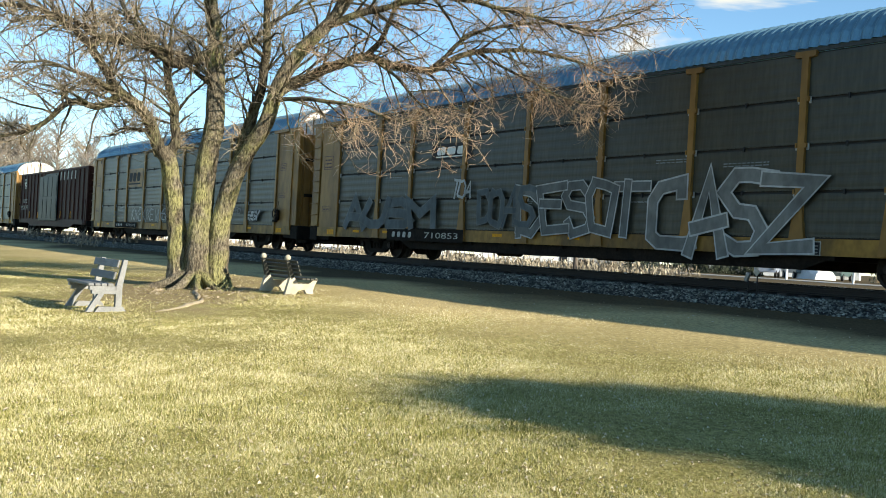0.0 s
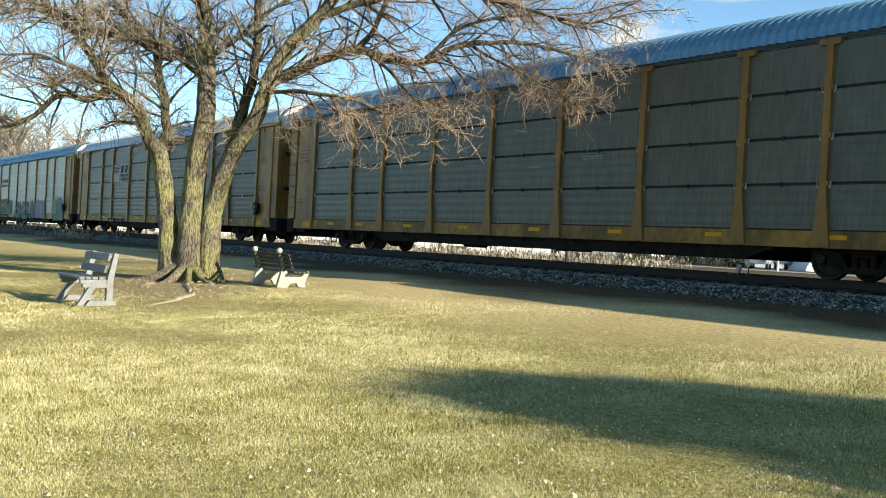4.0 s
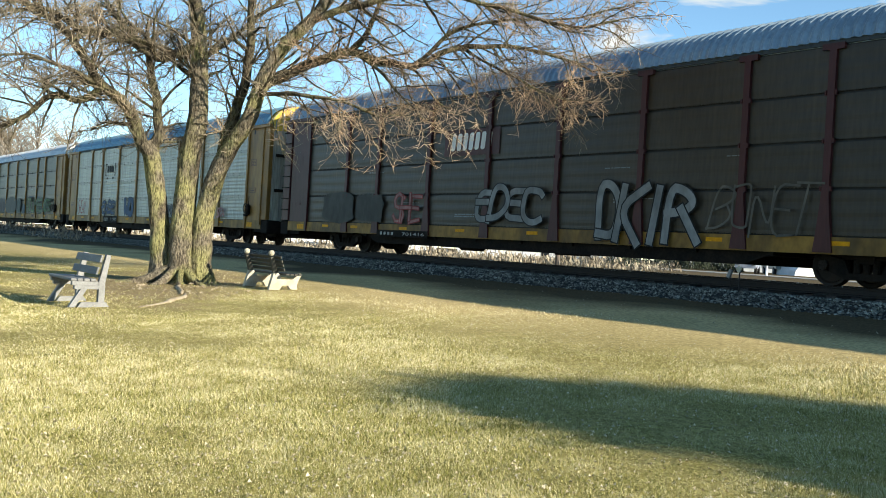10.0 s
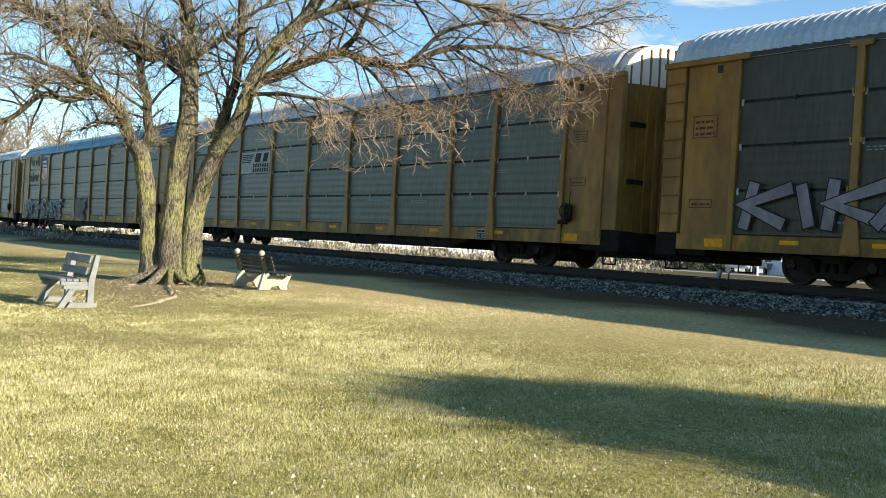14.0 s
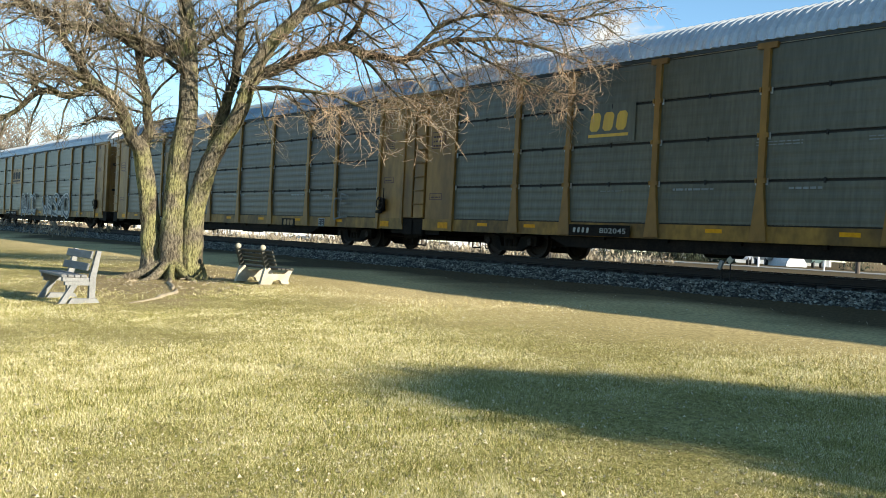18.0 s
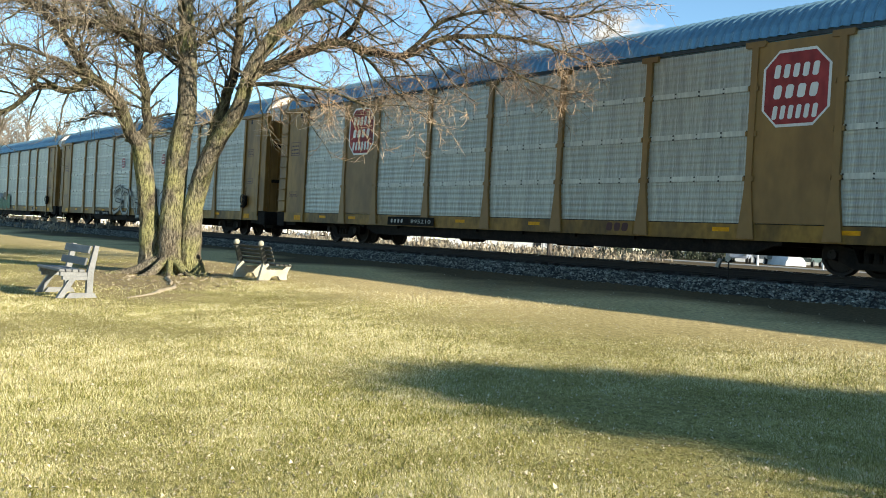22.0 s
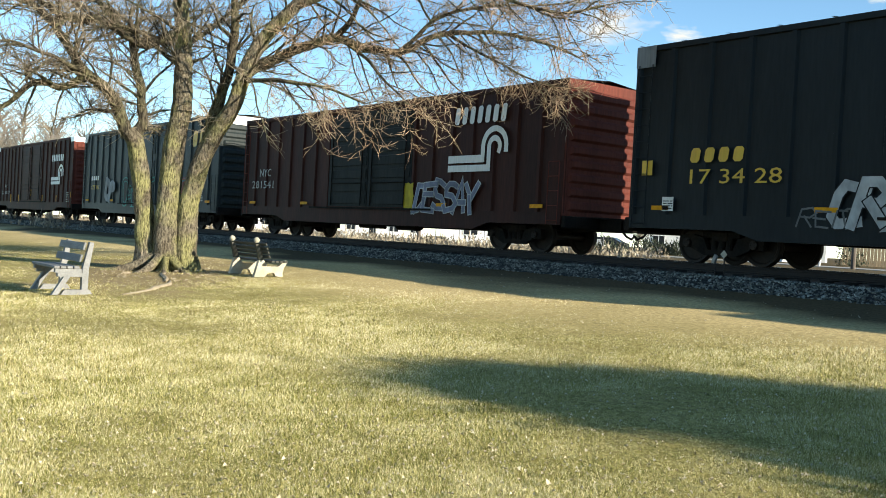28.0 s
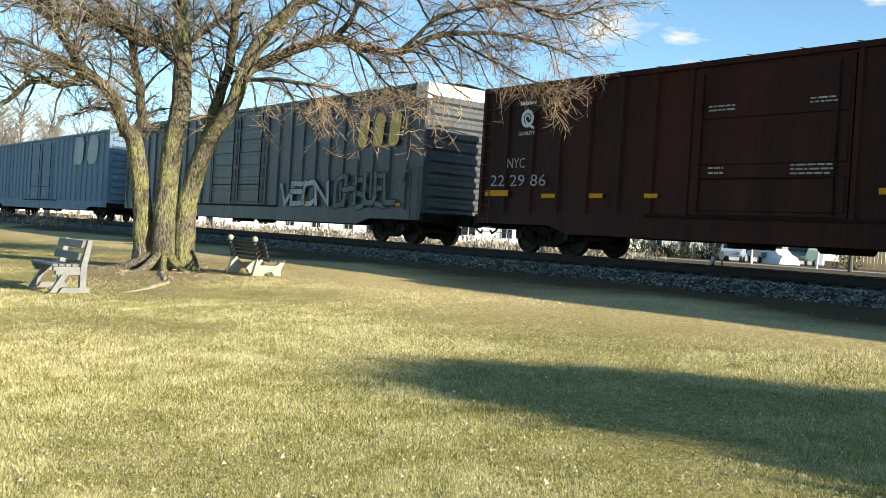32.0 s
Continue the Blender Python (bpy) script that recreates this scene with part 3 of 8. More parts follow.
def panel_mesh(width, height, material, ribs):
    """One pressed side panel: a rim and shallow horizontal corrugations."""
    bm = bmesh.new()
    w = width / 2 - 0.05
    n = ribs * 4
    g = 0.032 if ribs < 6 else 0.02
    rows = []
    for i in range(n + 1):
        z = g + (height - 2 * g) * i / n
        y = 0.0 if i in (0, n) else (-0.005 if ribs < 6 else -0.007) * (1 if (i // 2) % 2 else -0.2)
        rows.append((bm.verts.new((-w, y, z)), bm.verts.new((w, y, z))))
    for a, b in zip(rows, rows[1:]):
        bm.faces.new((a[0], a[1], b[1], b[0]))
    for i in (0, 1):
        back = [bm.verts.new((r[i].co.x, 0.03, r[i].co.z)) for r in (rows[0], rows[-1])]
        vs = [r[i] for r in rows]
        f = [back[0], *vs, back[1]]
        bm.faces.new(f if i == 0 else f[::-1])
    t = [bm.verts.new((s * w, 0.03, rows[-1][0].co.z)) for s in (-1, 1)]
    bm.faces.new((rows[-1][0], rows[-1][1], t[1], t[0]))
    t = [bm.verts.new((s * w, 0.03, rows[0][0].co.z)) for s in (-1, 1)]
    bm.faces.new((rows[0][1], rows[0][0], t[0], t[1]))
    return as_mesh("side_panel", bm, material)


def rivet_mesh(width):
    bm = bmesh.new()
    n = 4
    for i in range(n + 1):
        x = (i / n - 0.5) * (width - 0.26)
        for z in (-0.03, 0.06):
            box(bm, x - 0.016, x + 0.016, -0.012, 0.01, z - 0.016, z + 0.016)
    return as_mesh("rivets", bm, M["seam"])


def post_mesh(material, side):
    """A side post with a T head and a foot that flares on to the sill."""
    bm = bmesh.new()
    z1 = LEVELS[-1]
    prism(bm, [(-0.21, 0.66), (0.21, 0.66), (0.17, 0.97), (0.09, 1.7), (0.078, 1.95), (0.078, z1 - 0.1), (0.24, z1 - 0.09), (0.24, z1 + 0.03), (-0.24, z1 + 0.03), (-0.24, z1 - 0.09), (-0.078, z1 - 0.1), (-0.078, 1.95), (-0.09, 1.7), (-0.17, 0.97)], -0.05, 0.05)
    for z in LEVELS[1:4]:
        for x in (-0.11, 0.11):
            box(bm, x - 0.02, x + 0.02, -0.06, 0.0, z - 0.05, z + 0.05)
    return as_mesh("side_post", bm, material)


def rack_roof_mesh(material, peak=5.72):
    """Corrugated roof, arched across."""
    prof = []
    e = LEVELS[-1]
    for y, z in ((-1.46, e), (-1.46, e + 0.09), (-1.5, e + 0.10), (-1.42, e + 0.34), (-1.24, e + 0.58), (-1.0, e + 0.74), (-0.6, peak - 0.06), (0, peak), (0.6, peak - 0.06), (1.0, e + 0.74), (1.24, e + 0.58), (1.42, e + 0.34), (1.5, e + 0.10), (1.46, e + 0.09), (1.46, e)):
        prof.append((y, z))
    L = RACK - 0.66
    n = int(L / 0.23) * 4
    pattern = (0.0, 0.0, 1.0, 1.0)
    xs = np.linspace(-L / 2, L / 2, n + 1)
    verts, faces = [], []
    k = len(prof)
    for i, x in enumerate(xs):
        up = pattern[i % 4] * 0.055
        for j, (y, z) in enumerate(prof):
            s = up if 2 <= j <= k - 3 else 0.0
            ln = math.hypot(y * 0.8, max(z - e, 0.01))
            verts.append((x, y + s * y * 0.8 / ln, z + s * (z - e) / ln))
    for i in range(n):
        for j in range(k - 1):
            faces.append((i * k + j, i * k + j + 1, (i + 1) * k + j + 1, (i + 1) * k + j))
    return mesh("roof", verts, faces, material)


def rack_end_mesh(material):
    """One end wall with its arched top, outer face towards +x; two curved door leaves."""
    bm = bmesh.new()
    e = LEVELS[-1]
    arch = [(-1.5, 0.97), (-1.5, e + 0.1), (-1.38, e + 0.36), (-1.2, e + 0.58), (-0.95, e + 0.74), (-0.5, e + 0.88), (0, e + 0.92), (0.5, e + 0.88), (0.95, e + 0.74), (1.2, e + 0.58), (1.38, e + 0.36), (1.5, e + 0.1), (1.5, 0.97)]

    def bulge(y):
        return 0.32 * (1 - (y / 1.5) ** 2)
    rows = []
    for i, (y, z) in enumerate(arch):
        rows.append((bm.verts.new((bulge(y), y, 0.97)), bm.verts.new((bulge(y), y, min(z, e))), bm.verts.new((bulge(y) * 0.75, y, z))))
    for a, b in zip(rows, rows[1:]):
        for k in (0, 1):
            if (a[k].co - a[k + 1].co).length > 1e-5 or (b[k].co - b[k + 1].co).length > 1e-5:
                q = [a[k], b[k], b[k + 1], a[k + 1]]
                bm.faces.new(q)
    bmesh.ops.remove_doubles(bm, verts=bm.verts, dist=1e-4)
    return bm


def notice(car, x, z, w, h):
    """A thin painted frame with small lines in it."""
    bm = bmesh.new()
    y, e = -SIDE - 0.001, 0.018
    box(bm, x, x + w, y, y + 0.004, z, z + e), box(bm, x, x + w, y, y + 0.004, z + h - e, z + h)
    box(bm, x, x + e, y, y + 0.004, z + e, z + h - e), box(bm, x + w - e, x + w, y, y + 0.004, z + e, z + h - e)
    part("notice_frame", bm, M["maroon"], car)
    bars(car, M["maroon"], x + 0.07, z + 0.06, w - 0.14, h - 0.1, y, 3 if h > 0.25 else 1)


def autorack(T, panel, post, end, roof="roof", sill="sill_yellow", ribs=4, cap="white", label="", half=RACK / 2, label_latch=True, band="band_light", door=None):
    """A covered car carrier whose rear end passes the reference place at T seconds."""
    car = new("autorack_car", None)
    car.empty_display_size = 0.3
    tagged(car, label, "railroad car", "cars of the freight train")
    MOVING.append((car, T, 13.75))
    add_trucks(car, (-9.9, 9.9), 0.42)
    # underframe
    bm = bmesh.new()
    box(bm, -half, half, -0.25, 0.25, 0.55, 0.98)
    box(bm, -half + 0.2, half - 0.2, -1.35, 1.35, 0.86, 0.95)
    for x in np.arange(-8, 8.1, 2.0):
        box(bm, x - 0.08, x + 0.08, -1.45, 1.45, 0.55, 0.9)
    for s in (-1, 1):
        prism(bm, [(-half + 1.2, 0.72), (-8.3, 0.70), (-7.3, 0.34), (7.3, 0.34), (8.3, 0.70), (half - 1.2, 0.72), (half - 1.2, 0.86), (-half + 1.2, 0.86)], min(s * 1.38, s * 1.30), max(s * 1.38, s * 1.30))
    for q in (-1, 1):
        xa, xb = sorted((q * (half - 1.25), q * (half + 0.12)))
        box(bm, xa, xb, -1.42, 1.42, 0.50, 0.64)
        xc, xd = sorted((q * (half - 0.498), q * (half + 0.10)))
        box(bm, xc, xd, -SIDE, SIDE, 0.46, 0.99, 0.03)
        box(bm, xa + 0.2, xb - 0.2, -1.0, 1.0, 0.34, 0.50, 0.04)
        for yy in (-1.36, 1.36):
            for dx in (0.10, 0.52):
                cyl(bm, (q * (half - dx), yy, 0.16), (q * (half - dx), yy, 0.56), 0.02, n=5)
            cyl(bm, (q * (half - 0.10), yy, 0.17), (q * (half - 0.52), yy, 0.17), 0.022, n=5)
        for yy, sag in ((-0.7, 0.20), (-0.45, 0.14), (0.5, 0.17)):
            run = [(q * (half - 0.2 + 0.16 * k), yy, 0.55 - sag * math.sin(math.pi * k / 6)) for k in range(7)]
            for p0, p1 in zip(run, run[1:]):
                cyl(bm, p0, p1, 0.028, n=5)
    box(bm, 1.0, 1.9, -1.1, -0.5, 0.3, 0.6, 0.05)
    cyl(bm, (-3.2, -0.9, 0.45), (-2.3, -0.9, 0.45), 0.19, n=12)
    cyl(bm, (-6.4, -0.55, 0.42), (6.4, -0.55, 0.42), 0.025, n=5)
    part("underframe", bm, M["black"], car, "sooty black steel underframe")
    for s in (-1, 1):
        bm = bmesh.new()
        y = s * SIDE
        prism(bm, [(-half + 0.5, 0.97), (-half + 0.5, 0.63), (half - 0.5, 0.63), (half - 0.5, 0.97)], min(y, y - s * 0.1), max(y, y - s * 0.1))
        part("side_sill", bm, M[sill], car, "stained yellow side sill")
    # added dark box, no real lining, keeps the far daylight out of the joints
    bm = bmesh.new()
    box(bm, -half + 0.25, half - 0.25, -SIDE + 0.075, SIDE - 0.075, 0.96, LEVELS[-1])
    part("daylight_blocker", bm, M["seam"], car)
    key = (panel, ribs)
    for s in (-1, 1):
        x = -sum(BAYS) / 2
        for b in BAYS:
            if s < 0:
                for z0, z1 in zip(LEVELS, LEVELS[1:]):
                    me = shared(("panel", b, *key), lambda: panel_mesh(b, 0.95, M[panel], ribs))
                    part("side_panel", me, None, car, "", pose(x + b / 2, -SIDE + 0.03, z0))
            else:
                me = shared(("panel", b, "tall", *key), lambda: panel_mesh(b, 3.8, M[panel], ribs * 4))
                part("side_panel", me, None, car, "", pose(x + b / 2, SIDE - 0.03, LEVELS[0], 0, 0, 180))
            x += b
        x = -sum(BAYS) / 2
        for i in range(len(BAYS) + 1):
            if i in (0, len(BAYS)):
                bm = bmesh.new()
                box(bm, -0.07, 0.07, min(s * 0.05, -s * 0.04), max(s * 0.05, -s * 0.04), 0.62, LEVELS[-1], 0.008)
                part("side_post", bm, M[end], car, "", pose(x, s * SIDE, 0))
            elif s < 0 or i % 3 == 0:
                part("side_post", shared(("post", post), lambda: post_mesh(M[post], s)), None, car, "", pose(x, s * SIDE, 0))
            x += BAYS[i] if i < len(BAYS) else 0
        # end sections: a flat plate, a dark gap and a rung plate under a long top beam
        for q in (-1, 1):
            xe = sum(BAYS) / 2

            def slab(bm, xa, xb, ya, yb, za, zb, bev=0.0):
                xa, xb = sorted((q * xa, q * xb))
                ya, yb = sorted((s * ya, s * yb))
                box(bm, xa, xb, ya, yb, za, zb, bev)
            bm = bmesh.new()
            slab(bm, xe + 0.05, half - 0.60, SIDE - 0.1, SIDE - 0.005, 0.97, LEVELS[-1])
            slab(bm, half - 0.60, half - 0.52, SIDE - 0.14, SIDE - 0.10, 0.97, LEVELS[-1])
            part("end_panel", bm, M[end], car)
            bm = bmesh.new()
            slab(bm, half - 0.52, half, SIDE - 0.14, SIDE + 0.03, 1.0, LEVELS[-1], 0.015)
            if q > 0:
                slab(bm, half - 0.56, half - 0.47, SIDE, SIDE + 0.07, 0.8, LEVELS[-1], 0.01)
                for z in np.arange(1.2, 4.7, 0.40):
                    cyl(bm, (q * (half - 0.515), s * (SIDE + 0.06), z), (q * (half - 0.515), s * (SIDE + 0.09), z), 0.025, n=6)
            brace = part("end_brace", bm, M[end], car)
            bm = bmesh.new()
            slab(bm, xe - 0.28, half + 0.06, SIDE - 0.05, SIDE + 0.09, LEVELS[-1] - 0.05, LEVELS[-1] + 0.08, 0.01)
            part("top_beam", bm, M[end], car)
            if s < 0:
                plate("peep_hole", car, M["seam"], q * (xe + 0.5) - 0.07, q * (xe + 0.5) + 0.07, LEVELS[-1] - 0.27, LEVELS[-1] - 0.1, -SIDE - 0.001)
                plate("end_reflector", car, M["orange"], q * (xe + 0.42) - 0.24, q * (xe + 0.42) + 0.24, 0.70, 0.88, -SIDE - 0.008)
                plate("door_gap", car, M["seam"], min(q * (half - 0.60), q * (half - 0.52)), max(q * (half - 0.60), q * (half - 0.52)), 1.0, LEVELS[-1] - 0.06, -SIDE + 0.08)
                if q < 0:
                    for z in np.arange(1.0, 4.6, 0.42):
                        bm = bmesh.new()
                        cyl(bm, (-half + 0.06, -SIDE - 0.10, z), (-half + 0.50, -SIDE - 0.10, z), 0.016, n=6)
                        for xx in (-half + 0.06, -half + 0.50):
                            cyl(bm, (xx, -SIDE - 0.10, z), (xx, -SIDE, z), 0.016, n=6)
                        part("rung", bm, M["black"] if end != "yellow" else M[end], brace)
                    notice(car, -half + 0.8, 1.55, 0.62, 0.2)
                    notice(car, -half + 0.8, 3.1, 0.66, 0.5)
                else:
                    bm = bmesh.new()
                    box(bm, xe + 0.22, xe + 0.46, -SIDE - 0.14, -SIDE, 1.18, 1.62, 0.05)
                    box(bm, xe - 0.02, xe + 0.30, -SIDE - 0.10, -SIDE - 0.02, 1.12, 1.22, 0.02)
                    cyl(bm, (xe + 0.36, -SIDE - 0.05, 1.6), (xe + 0.36, -SIDE - 0.05, 1.95), 0.014, n=5)
                    brake = part("hand_brake", bm, M["black"], car, "sooty hand brake gear")
                    bm = bmesh.new()
                    ring = [(xe + 0.34 + 0.19 * math.cos(k * math.pi / 9), -SIDE - 0.18, 1.45 + 0.19 * math.sin(k * math.pi / 9)) for k in range(19)]
                    for p0, p1 in zip(ring, ring[1:]):
                        cyl(bm, p0, p1, 0.02, n=5)
                    for k in range(0, 18, 6):
                        cyl(bm, (xe + 0.34, -SIDE - 0.15, 1.45), ring[k], 0.014, n=5)
                    part("brake_wheel", bm, M["wheel"], brake, "rusty spoked brake wheel")
                    notice(car, xe + 0.28, 2.1, 0.55, 0.2)
                    notice(car, xe + 0.30, 3.2, 0.5, 0.28)
    for q in (-1, 1):
        door_m = M[door or end]
        me = shared(("end", door or end), lambda: as_mesh("end_door", rack_end_mesh(door_m), door_m, False))
        part("end_door", me, None, car, "curved end door with a pale cap", pose(q * (half - 0.10), 0, 0, 0, 0, 0 if q > 0 else 180))
        bm = bmesh.new()
        e = LEVELS[-1]
        arch = [(-1.48, e - 0.18), (-1.48, e + 0.1), (-1.36, e + 0.36), (-1.18, e + 0.58), (-0.93, e + 0.73), (-0.5, e + 0.87), (0, e + 0.91), (0.5, e + 0.87), (0.93, e + 0.73), (1.18, e + 0.58), (1.36, e + 0.36), (1.48, e + 0.1), (1.48, e - 0.18)]
        lo = [bm.verts.new((0.012 + 0.32 * (1 - (y / 1.5) ** 2), y, e - 0.18)) for y, z in arch]
        hi = [bm.verts.new((0.02 + 0.30 * (1 - (y / 1.5) ** 2), y, max(z, e - 0.17))) for y, z in arch]
        for i in range(len(arch) - 1):
            bm.faces.new((lo[i], lo[i + 1], hi[i + 1], hi[i]))
        back = [bm.verts.new((-0.25, v.co.y, v.co.z + 0.004)) for v in hi]
        for i in range(1, len(arch) - 2):
            bm.faces.new((hi[i], hi[i + 1], back[i + 1], back[i]))
        part("end_cap", bm, M[cap], car, "", pose(q * (half - 0.10), 0, 0, 0, 0, 0 if q > 0 else 180))
        if q > 0:
            for k in range(11):
                yy = -1.3 + 0.26 * k
                top = e + 0.86 * (1 - abs(yy / 1.5) ** 3.2) - 0.06
                bm = bmesh.new()
                xx = 0.325 * (1 - (yy / 1.5) ** 2)
                box(bm, xx - 0.05, xx + 0.022, yy - 0.02, yy + 0.02, 1.0, e - 0.2)
                box(bm, xx - 0.06, xx + 0.034, yy - 0.018, yy + 0.018, e - 0.19, top)
                part("door_rib", bm, door_m, car, "", pose(half - 0.10, 0, 0))
        bm = bmesh.new()
        box(bm, 0.0, 0.06, -0.04, 0.04, 1.0, e + 0.85)
        part("door_bar", bm, M["black"], car, "", pose(q * (half - 0.10) + q * 0.33, 0.15, 0, 0, 0, 0 if q > 0 else 180))
        for zz in (2.2, 3.6):
            for yy in (-0.95, 0.95):
                bm = bmesh.new()
                xx = 0.32 * (1 - (yy / 1.5) ** 2)
                box(bm, xx - 0.12, xx + 0.035, yy - 0.3, yy + 0.3, zz - 0.06, zz + 0.06)
                part("door_slot", bm, M["black"], car, "", pose(q * (half - 0.10), 0, 0, 0, 0, 0 if q > 0 else 180))
        part("coupler", shared("coupler", coupler_mesh), None, car, "", pose(q * (half - 0.05), 0, 0, 0, 0, 0 if q > 0 else 180))
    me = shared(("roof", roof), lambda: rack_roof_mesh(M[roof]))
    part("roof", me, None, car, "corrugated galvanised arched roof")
    # an added dark strip draws the shadow under each eave
    for s in (-1, 1):
        bm = bmesh.new()
        e = LEVELS[-1]
        box(bm, -half + 0.35, half - 0.35, min(s * 1.47, s * 1.50), max(s * 1.47, s * 1.50), e + 0.012, e + 0.095)
        part("eave_shade_strip", bm, M["eave"], car, "dark strip standing for the shadow line under the roof edge")
    x = -sum(BAYS) / 2
    for b in BAYS:
        for z in LEVELS[1:4]:
            if ribs < 6:
                if label_latch:
                    plate("latch", car, M["galv_light" if label_latch == "pale" else "seam"], x + b / 2 - 0.02, x + b / 2 + 0.02, z - 0.06, z + 0.05, -SIDE - 0.004, depth=0.03)
                    for dx in (0.13, b - 0.13):
                        plate("latch", car, M["galv_light"], x + dx - 0.022, x + dx + 0.022, z - 0.09, z + 0.05, -SIDE - 0.004, depth=0.03)
            else:
                plate("seam_band", car, M[band], x + 0.07, x + b - 0.07, z - 0.035, z + 0.085, -SIDE + 0.004, depth=0.02)
                tagged(part("bolt_strip", shared(("rivets", b), lambda: rivet_mesh(b)), None, car, "", pose(x + b / 2, -SIDE, z)), kind="stuff")
        x += b
    if ribs < 6:
        rnd = random.Random(int(T * 100) + 90)
        for k in range(7):
            bars(car, M["post_grey"], rnd.uniform(-10, 9), rnd.choice((1.25, 1.66, 1.74, 2.5, 2.66)), rnd.uniform(0.4, 1.2), rnd.choice((0.05, 0.12)), -SIDE + 0.016, rnd.choice((1, 2)))
    # reflectors along the sill
    for x in (-10.6, -8.6, -5.6, -2.6, 0.6, 3.6, 6.6, 9.6):
        plate("reflector", car, M["orange"], x - 0.22, x + 0.22, 0.80, 0.89, -SIDE - 0.008)
    return car


# --- boxcar ---


def boxcar(T, body, height=4.5, length=18.56, ribs=14, door="plug", door_mat=None, end_mat=None, cap=None, roof=None, label="", truck_at=None, band=0.5):
    """A ribbed boxcar whose rear end passes the reference place at T seconds."""
    car = new("boxcar", None)
    car.empty_display_size = 0.3
    tagged(car, label, "railroad car", "cars of the freight train")
    half = length / 2
    MOVING.append((car, T, half))
    tx = truck_at or half - 2.3
    add_trucks(car, (-tx, tx), 0.457)
    door_mat, end_mat = M[door_mat or body], M[end_mat or body]
    body_m = M[body]
    bm = bmesh.new()
    box(bm, -half - 0.9, half + 0.9, -0.22, 0.22, 0.62, 0.98)
    for x in np.arange(-half + 4, half - 3.5, 1.6):
        box(bm, x - 0.07, x + 0.07, -1.38, 1.38, 0.56, 1.0)
    box(bm, -1.2, -0.3, -1.0, -0.4, 0.42, 0.75, 0.04)
    cyl(bm, (1.0, -0.8, 0.6), (2.1, -0.8, 0.6), 0.2, n=12)
    cyl(bm, (-half + 3, -0.5, 0.55), (half - 3, -0.5, 0.55), 0.025, n=5)
    part("underframe", bm, M["black"], car, "sooty black steel underframe")
    bm = bmesh.new()
    box(bm, -half, half, -1.45, 1.45, 0.98, height)
    part("body", bm, body_m, car)
    for s in (-1, 1):
        y0, y1 = sorted((s * 1.43, s * 1.52))
        bm = bmesh.new()
        prism(bm, [(-half, 1.06), (-half, 0.74), (-half + 2.9, 0.74), (-half + 3.6, 0.54), (half - 3.6, 0.54), (half - 2.9, 0.74), (half, 0.74), (half, 1.06)], y0, y1)
        part("side_sill", bm, body_m, car)
        bm = bmesh.new()
        box(bm, -half, half, y0, y1, height - 0.13, height, 0.01)
        part("top_rail", bm, body_m, car)
        dw = {"plug": 1.9, "double": 2.5, "wide": 3.4}[door]
        span = half - dw - 0.1
        n = ribs // 2
        for q in (-1, 1):
            for i in range(n + 1):
                x = q * (dw + 0.1 + span * i / n)
                x = max(-half + 0.05, min(half - 0.05, x))
                me = shared(("rib", body, height), lambda: rib_mesh(height, body_m))
                part("side_rib", me, None, car, "", pose(x, s * 1.45, 0, 0, 0, 0 if s < 0 else 180))
        # doors
        leaves = [(-dw, dw)] if door == "plug" else [(-dw, -0.02), (0.02, dw)]
        for k, (a, b) in enumerate(leaves):
            bm = bmesh.new()
            box(bm, a, b, min(s * 1.45, s * 1.50), max(s * 1.45, s * 1.50), 1.12, height - 0.22)
            dr = part("door", bm, door_mat, car, "weathered sliding door")
            rows = 7 if door == "double" else 3
            for i in range(rows if s < 0 else 0):
                z = 1.2 + (height - 1.5) * i / rows
                bm = bmesh.new()
                box(bm, a + 0.06, b - 0.06, -1.53, -1.49, z, z + (height - 1.5) / rows * 0.72, 0.015)
                part("door_panel", bm, door_mat, dr)
            if s < 0:
                bm = bmesh.new()
                for x in (a + 0.28, b - 0.28):
                    cyl(bm, (x, -1.56, 1.15), (x, -1.56, height - 0.3), 0.022, n=6)
                cyl(bm, (a + 0.28, -1.565, 1.9), (b - 0.28, -1.565, 1.9), 0.018, n=6)
                part("door_rod", bm, M["black"] if body != "box_blue" else M["seam"], dr)
        bm = bmesh.new()
        box(bm, -dw - 1.2, dw + 1.2, min(s * 1.5, s * 1.58), max(s * 1.5, s * 1.58), 1.03, 1.09)
        part("door_track", bm, M["black"], car)
    # corrugated ends
    for q in (-1, 1):
        bm = bmesh.new()
        rows = [(0.98, 0.03)]
        for i in range(int((height - 1.2) / 0.36)):
            z = 1.1 + i * 0.36
            rows += [(z, 0.03), (z + 0.07, 0.10), (z + 0.2, 0.10), (z + 0.27, 0.03)]
        rows.append((height, 0.03))
        prev = None
        for z, x in rows:
            line = [bm.verts.new((xx, yy, z)) for yy, xx in ((-1.5, 0.0), (-1.5, 0.03), (-1.36, 0.03), (-1.28, x), (1.28, x), (1.36, 0.03), (1.5, 0.03), (1.5, 0.0))]
            if prev:
                for i in range(7):
                    bm.faces.new((prev[i], prev[i + 1], line[i + 1], line[i]))
            prev = line
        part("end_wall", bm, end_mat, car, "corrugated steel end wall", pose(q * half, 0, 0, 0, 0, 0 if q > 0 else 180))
        bm = bmesh.new()
        box(bm, 0.0, 0.15, -1.5, 1.5, 0.66, 0.98, 0.02)
        box(bm, 0.15, 0.5, -0.55, 0.55, 0.95, 0.99)
